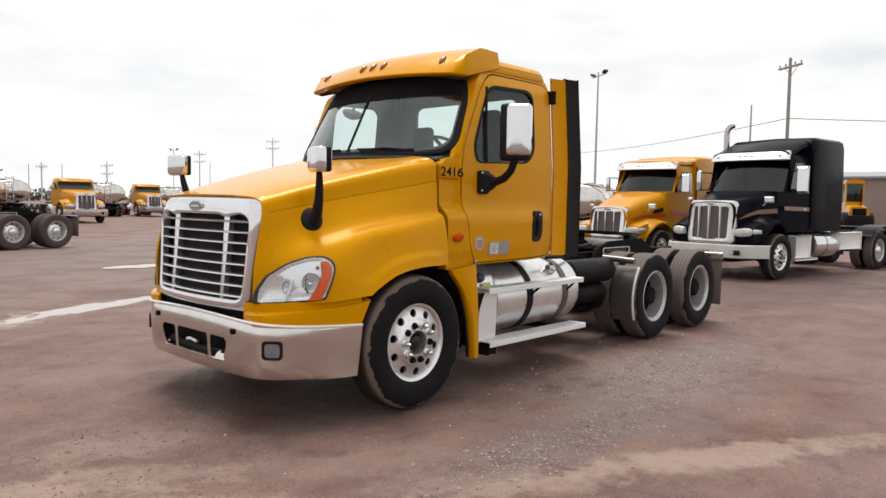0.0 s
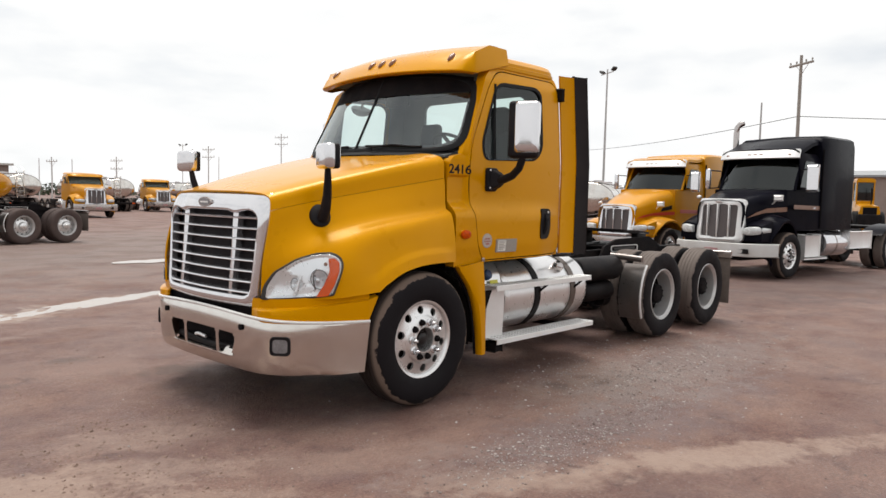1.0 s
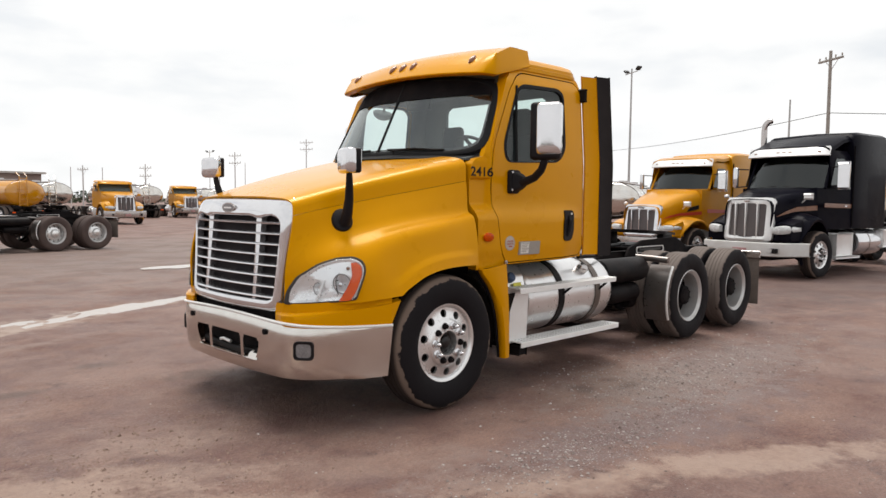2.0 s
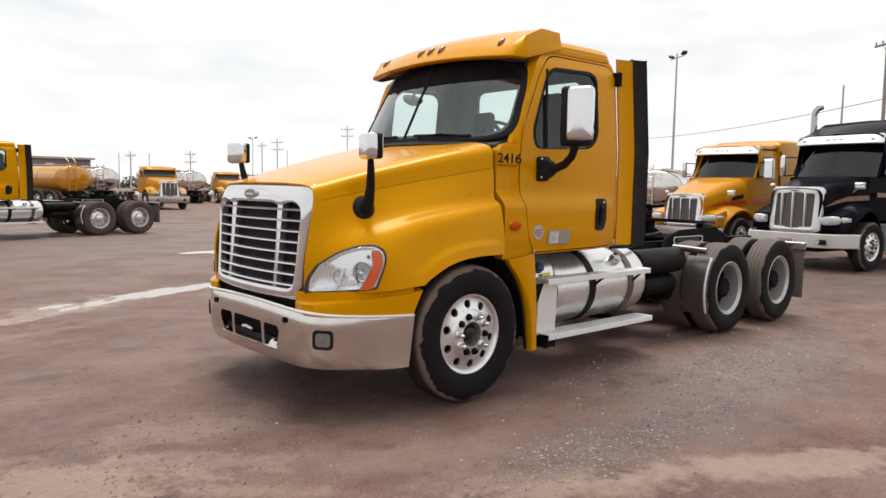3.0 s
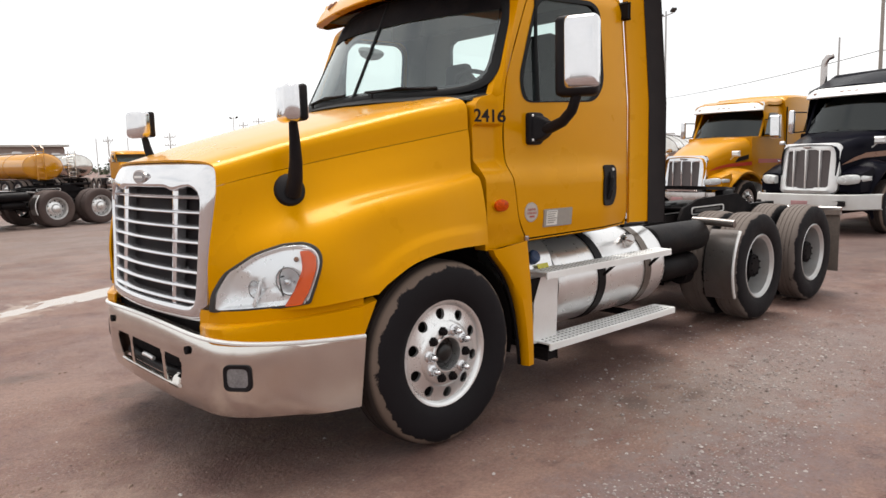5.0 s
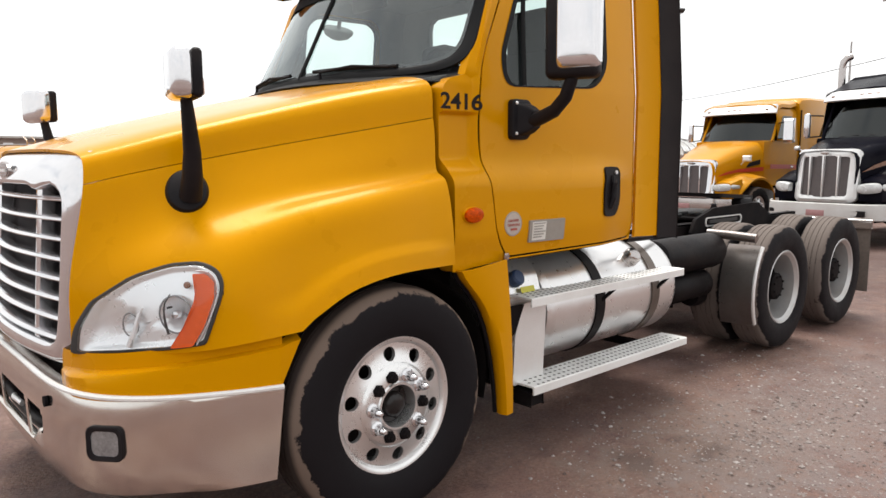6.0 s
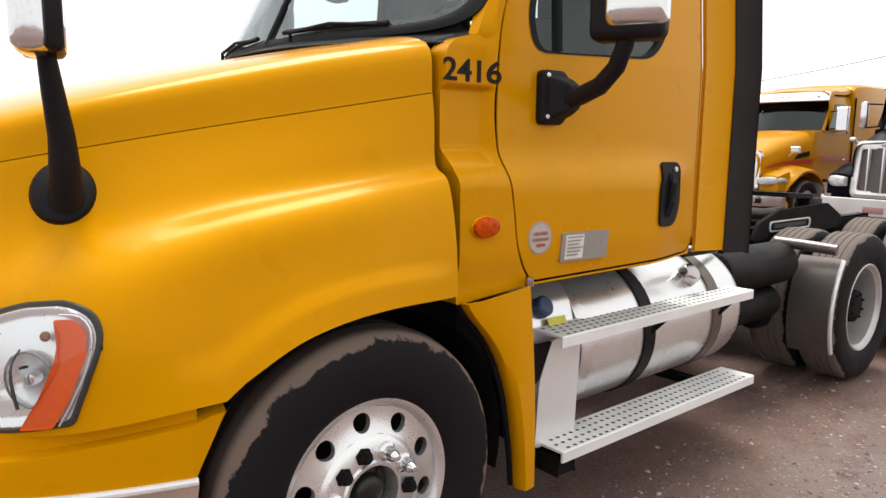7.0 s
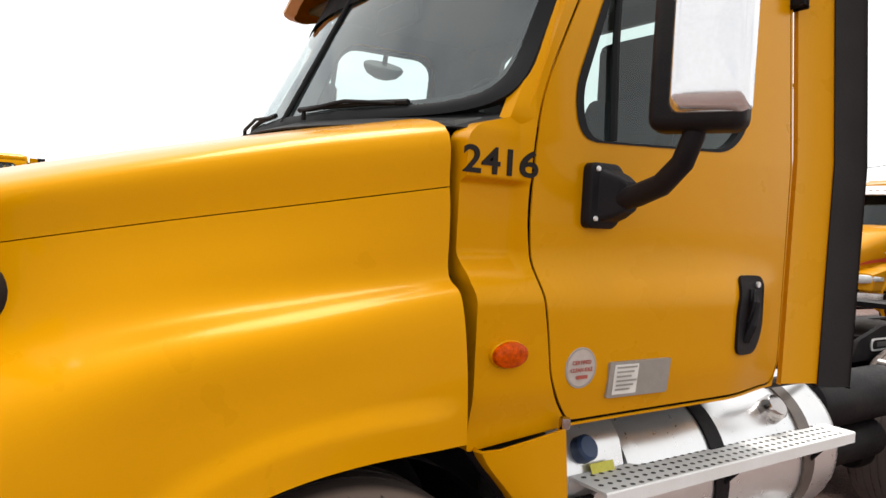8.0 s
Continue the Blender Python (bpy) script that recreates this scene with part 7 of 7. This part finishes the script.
# a second day-cab tractor, seen from behind its cab
left_tractor = copy_thing(tractor, pose(-1.48, 17.66, 0, 0, 0, 14.4))
tagged(left_tractor, "yellow day-cab truck tractor with bare chassis, parked alone")
for ob in list(left_tractor.children_recursive):
    if ob.name.startswith("fleet_number"):
        bpy.data.objects.remove(ob)
    elif ob.name.startswith("hub") and ob.parent.data == MESHES["rim_rear"]:
        ob.data = MESHES["hub_chrome"]
    elif ob.name.startswith("tyre") and ob.parent.data == MESHES["rim_rear"]:
        ob.data = MESHES["tyre_dusty"]
# its cab sits lower than the first one's
LOWER = Matrix.Translation((0, 0, 1.0)) @ Matrix.Diagonal((1, 1, 0.87, 1)) @ Matrix.Translation((0, 0, -1.0))
for ob in left_tractor.children:
    if not ob.name.startswith("wheel"):
        ob.matrix_local = LOWER @ ob.matrix_local

day_truck = build_conventional("yellow_day_cab_truck", pose(12.55, 38.6, 0, 0, 0, 86), "yellow day-cab truck facing the yard", YELLOW_FAR, None, 0, False, 2.95, visor=YELLOW_FAR, base=4.5)
# these have a low flat-topped cab
for ob in day_truck.children_recursive:
    if ob.type == "MESH" and ob.parent.data is None or ob.name.startswith(("roof_lamp", "dash", "mirror_arm", "wiper")):
        for v in ob.data.vertices:
            if v.co.z > 1.9:
                v.co.z = 1.9 + 0.66 * (v.co.z - 1.9)
    if ob.name.startswith("windscreen"):
        ob.data.materials[0] = SIDE_GLASS
    elif ob.name.startswith("cab_interior"):
        ob.data.materials[0] = INTERIOR
copy_thing(day_truck, pose(22.6, 51.0, 0, 0, 0, 80))
copy_thing(day_truck, pose(38.0, 66.0, 0, 0, 0, 80))


def build_tanker(name, m, label, shell, band):
    """An elliptical tank on a short chassis: rear end at x = 0, reaching towards +x."""
    t = thing(name, label, "tanker", m)
    L, w, h, zc = 8.0, 1.18, 0.74, 1.76
    rows = []
    for x, f in ((-0.16, 0.02), (-0.14, 0.4), (-0.08, 0.75), (0.0, 0.95), (0.06, 1.0), (L, 1.0), (L + 0.1, 0.9), (L + 0.2, 0.05)):
        rows.append([(x, w * f * math.cos(a), zc + h * f * math.sin(a)) for a in [2 * math.pi * k / 40 for k in range(40)]])
    part("tank_shell", sheet(rows, True), shell, t, "elliptical tank shell")
    for x in (0.08, 2.0, 4.0, 6.0):
        rows = [[(x + d, (w + e) * math.cos(a), zc + (h + e) * math.sin(a)) for a in [2 * math.pi * k / 40 for k in range(40)]] for d, e in ((-0.03, 0), (-0.03, 0.02), (0.03, 0.02), (0.03, 0))]
        part("tank_band", sheet(rows, True), band, t)
    part("walkway", box(0.3, L - 0.3, -0.3, 0.3, zc + h, zc + h + 0.06, 0.01), STAINLESS, t)
    for x in (2.5, 5.0):
        part("manhole", moved(lathe([(0.0, 0.16), (0.22, 0.16), (0.25, 0.12), (0.25, 0.0)], 20, "z"), Matrix.Translation((x, 0, zc + h))), STAINLESS, t)
    lad = part("ladder", join(tube([(-0.22, 0.05, 1.0), (-0.22, 0.05, 2.75), (0.1, 0.05, 2.95)], 0.025, 6), tube([(-0.22, 0.50, 1.0), (-0.22, 0.50, 2.75), (0.1, 0.50, 2.95)], 0.025, 6)), shell, t, "rear ladder")
    for k in range(6):
        part("rung", tube([(-0.22, 0.05, 1.1 + 0.3 * k), (-0.22, 0.50, 1.1 + 0.3 * k)], 0.018, 6), shell, lad)
    part("bumper", box(-0.3, -0.2, -1.15, 1.15, 0.55, 0.72, 0.02), CHASSIS, t)
    for s in (-1, 1):
        part("frame_rail", box(-0.2, L, s * 0.4, s * 0.5, 0.8, 1.0, 0.01), CHASSIS, t)
        part("tail_lamp", box(-0.33, -0.29, s * 0.8, s * 1.0, 0.6, 0.68, 0.01), RED_LENS, t)
        for x in (0.7, 2.0):
            wheel(t, x, s * 1.02, 0.5, "hubbed", 15, s > 0, True)
    for x in (0.7, 2.0):
        part("axle", box(x - 0.08, x + 0.08, -0.8, 0.8, 0.42, 0.58, 0.04), CHASSIS, t)
    part("landing_leg", box(L - 1.2, L - 1.05, -0.5, 0.5, 0.0, 0.95, 0.02), CHASSIS, t)
    return t


tanker = build_tanker("yellow_tanker", pose(8.3, 41.5, 0, 0, 0, 108), "yellow tank trailer with a rear ladder", TANK_YELLOW, TANK_YELLOW)
silver = build_tanker("silver_tanker", pose(11.2, 46.0, 0, 0, 0, 100), "dusty silver tank trailer with a rear ladder", BUMPER_METAL, STAINLESS)
copy_thing(silver, pose(19.2, 50.5, 0, 0, 0, 95))
copy_thing(silver, pose(24.3, 12.4, 0, 0, 0, 20))
copy_thing(silver, pose(31.0, 62.0, 0, 0, 0, 95))


def build_loader():
    t = thing("wheel_loader", "yellow wheel loader parked behind the trucks", "loader", pose(38.0, 4.4, 0, 0, 0, 205) @ Matrix.Diagonal((0.6, 0.62, 1.08, 1)))
    part("body", plan_box(0.75, 2.6, 0.70, 0.74, 1.05, (1.72, 1.60), 0.03, 0.10), YELLOW_FAR, t, "yellow engine cover")
    part("counterweight", box(2.2, 2.9, -0.85, 0.85, 0.62, 1.22, 0.06, 3), CHASSIS, t, "dark counterweight")
    part("radiator_grille", box(2.60, 2.66, -0.5, 0.5, 1.14, 1.54, 0.01), DARK, t)
    part("chassis", box(-1.2, 2.4, -0.45, 0.45, 0.55, 1.08, 0.04), CHASSIS, t)
    part("cab_lower", plan_box(-0.4, 0.8, 0.65, 0.68, 1.1, 1.85, 0.0, 0.03, 0.99), YELLOW_FAR, t)
    part("cab_roof", plan_box(-0.5, 0.85, 0.68, 0.70, 2.72, 2.90, 0.03, 0.06, 0.94), YELLOW_FAR, t)
    part("front_window", box(-0.36, -0.33, -0.56, 0.56, 1.86, 2.71, 0.005), DARK_GLASS, t)
    part("rear_window", box(0.68, 0.71, -0.56, 0.56, 1.86, 2.71, 0.005), DARK_GLASS, t)
    part("seat", join(box(0.15, 0.55, -0.25, 0.25, 1.86, 2.0, 0.04), box(0.45, 0.58, -0.25, 0.25, 1.9, 2.5, 0.05)), DARK, t)
    part("exhaust_pipe", tube([(1.5, 0.3, 1.6), (1.5, 0.3, 2.35), (1.6, 0.3, 2.45)], 0.05, 10), CHASSIS, t)
    for s in (-1, 1):
        for x in (-0.36, 0.72):
            part("post", box(x - 0.05, x + 0.05, s * 0.64 - 0.05, s * 0.64 + 0.05, 1.84, 2.74, 0.015), YELLOW_FAR, t)
    for s in (-1, 1):
        part("cab_window", box(-0.30, 0.66, s * 0.62, s * 0.645, 1.86, 2.71, 0.005), DARK_GLASS, t)
        part("lift_arm", tube([(-0.3, s * 0.45, 1.5), (-1.4, s * 0.45, 1.0), (-2.0, s * 0.45, 0.5)], 0.1, 8), YELLOW_FAR, t)
        for x in (-0.6, 2.0):
            part("wheel", moved(lathe([(0.3, -0.2), (0.6, -0.24), (0.68, -0.15), (0.68, 0.15), (0.6, 0.24), (0.3, 0.2), (0.0, 0.1)], 28), Matrix.Translation((x, s * 0.9, 0.68))), RUBBER_TRIM, t)
    part("bucket", sheet([[(x, y, z) for x, z in ((-2.0, 0.9), (-1.9, 0.3), (-2.2, 0.05), (-2.9, 0.05))] for y in (-1.2, 0, 1.2)]), YELLOW_FAR, t)
    return t


build_loader()


# ---- buildings ----
def build_shed(name, m, length, depth, height, label, wall, roofm, doors, pitch=0.05):
    """A long low shed with a shallow roof, an eave and roller doors along its front."""
    t = thing(name, label, "building", m)
    part("wall", box(0, depth, 0, length, 0, height, 0.02), wall, t)
    rows = [[(x, y, z) for x, z in ((-0.4, height - 0.05), (-0.4, height + 0.12), (depth / 2, height + 0.12 + depth * pitch), (depth + 0.4, height + 0.12), (depth + 0.4, height - 0.05))] for y in (-0.3, length + 0.3)]
    part("roof", sheet(rows, True, True), roofm, t)
    for k in range(doors):
        y = (k + 0.5) * length / doors
        d = part("roller_door", box(-0.05, 0.02, y - 1.7, y + 1.7, 0.0, min(3.4, height - 0.6), 0.01), SHED_LIGHT, t)
        for j in range(6):
            part("slat", box(-0.065, -0.05, y - 1.7, y + 1.7, 0.1 + 0.5 * j, 0.14 + 0.5 * j, 0.0), SHED_ROOF, d, smooth=False)
    return t


build_shed("shed", pose(62, -24, 0), 38.0, 14, 4.2, "long low shed with a dark roof and roller doors", SHED_WALL, SHED_ROOF, 6)
build_shed("warehouse", pose(16.0, 66, 0, 0, 0, 90), 24, 12, 3.62, "low brown warehouse across the yard", SHED_WALL, SHED_LIGHT, 4, 0.0)
build_shed("distant_shed", pose(150, 95, 0, 0, 0, 30), 40, 15, 4.5, "pale distant shed on the horizon", SHED_LIGHT, SHED_ROOF, 5)


# ---- poles and cables ----
def utility_pole(x, y, height, arm, turn, label, second=False):
    # poles beyond 50 m take the paler colour that stands for haze
    wood, wide = (POLE_FAR, 0.75) if y > 50 else (POLE_WOOD, 1.0)
    t = thing("utility_pole", label, "utility pole", pose(x, y, 0, 0, 0, turn), "poles along the yard")
    part("mast", tube([(0, 0, -0.2), (0.02, 0, height * 0.5), (0, 0.02, height)], 0.13 * wide, 12, 0.09 * wide), wood, t)
    for k, z in enumerate([height - 0.55] + ([height - 1.6] if second else [])):
        part("crossarm", box(-0.06, 0.06, -arm, arm, z - 0.06 * wide, z + 0.06 * wide, 0.01), wood, t)
        for y_ in (-arm * 0.92, -arm * 0.4, arm * 0.4, arm * 0.92):
            part("insulator", moved(lathe([(0.0, 0.2), (0.04, 0.18), (0.055, 0.1), (0.03, 0.06), (0.03, 0.0)], 10, "z"), Matrix.Translation((0, y_, z + 0.06))), wood, t)
        part("brace", tube([(0.08, -arm * 0.55, z), (0.1, 0, z - 0.55), (0.08, arm * 0.55, z)], 0.02, 6), POLE_STEEL, t)
    return t


def light_pole(x, y, height, turn, heads, label):
    t = thing("light_pole", label, "light pole", pose(x, y, 0, 0, 0, turn), "yard light poles")
    part("mast", tube([(0, 0, -0.2), (0, 0, height * 0.6), (0, 0, height)], 0.085 if y < 50 else 0.06, 10, 0.045), POLE_STEEL if y < 50 else POLE_FAR, t)
    if heads:
        part("bar", tube([(0, -0.75, height - 0.25), (0, 0.75, height - 0.25)], 0.03, 6), POLE_STEEL, t)
        for s in (-1, 1):
            hd = part("floodlight", moved(box(-0.15, 0.15, -0.15, 0.15, -0.06, 0.06, 0.02), Matrix.Translation((0.05, s * 0.72, height - 0.08)) @ Matrix.Rotation(radians(28 * s), 4, "X")), TRIM_GREY, t, "grey floodlight head")
    return t


utility_pole(44, 9.6, 11.0, 1.05, -35, "tall wooden utility pole with one crossarm")
light_pole(36, 18.5, 9.9, -30, True, "slender steel yard light pole with two floodlights")
light_pole(40, 10.45, 7.7, 0, False, "thin bare steel mast")
utility_pole(60.5, 90, 11.0, 1.2, 20, "distant wooden utility pole with two crossarms", True)
utility_pole(35.2, 90, 6.0, 1.3, 10, "distant wooden utility pole with two crossarms", True)
utility_pole(48.2, 90, 8.3, 1.2, 15, "distant wooden utility pole with two crossarms", True)
utility_pole(46.8, 92, 7.8, 0.9, 15, "distant wooden utility pole with one crossarm")
utility_pole(27.4, 90, 5.5, 1.2, 10, "distant wooden utility pole with one crossarm")
light_pole(44.3, 90, 8.3, 10, True, "distant yard light pole")
for px, ph in ((26.3, 5.3), (30.1, 5.4), (50.4, 6.9), (22.0, 4.6)):
    light_pole(px, 91, ph, 0, False, "distant thin mast on the horizon")


def cable(a, b, sag, label):
    a, b = Vector(a), Vector(b)
    pts = [a.lerp(b, k / 24) - Vector((0, 0, sag * 4 * (k / 24) * (1 - k / 24))) for k in range(25)]
    ob = part("power_line", tube(pts, 0.022, 6), CABLE)
    return tagged(ob, label, "cable", "overhead power lines")


cable((44, 9.6, 7.25), (72, 43, 7.9), 0.35, "thin dark overhead power line")
cable((44, 9.6, 7.25), (60, -19, 7.0), 0.3, "thin dark overhead power line")


# ---- far vegetation ----
def far_trees():
    rnd = random.Random(9)
    verts, faces = [], []
    # the last four clumps are unseen, added to darken reflections in the chrome
    clumps = [(62, 190, 14, 3.6), (66, 195, 8, 4.6), (88, 200, 18, 3.0), (130, 190, 22, 3.4), (165, 180, 20, 3.2), (20, 210, 25, 2.6), (210, 100, 25, 3.0), (230, 60, 20, 3.0), (-60, -75, 28, 5.5), (10, -85, 26, 6.5), (70, -80, 24, 5.0), (-95, -20, 8, 5.0)]
    for cx, cy, w, h in clumps:
        for _ in range(420):
            x, y = cx + rnd.uniform(-w, w), cy + rnd.uniform(-3, 3)
            top = h * (0.55 + 0.45 * noise.noise((x * 0.25, y * 0.3, 2.0)))
            z = rnd.uniform(0.0, 1.0) ** 0.8 * max(0.6, top)
            r, base = rnd.uniform(0.25, 0.55), len(verts)
            for _ in range(4):
                verts.append((x + rnd.uniform(-r, r), y + rnd.uniform(-r, r), max(0.0, z + rnd.uniform(-r, r))))
            faces += [(base, base + 1, base + 2), (base, base + 2, base + 3), (base + 1, base + 2, base + 3)]
    me = bpy.data.meshes.new("distant_trees")
    me.from_pydata(verts, [], faces)
    me.materials.append(FOLIAGE)
    return tagged(new("distant_trees", me), "low dark tree line on the horizon", "trees", kind="stuff")


far_trees()
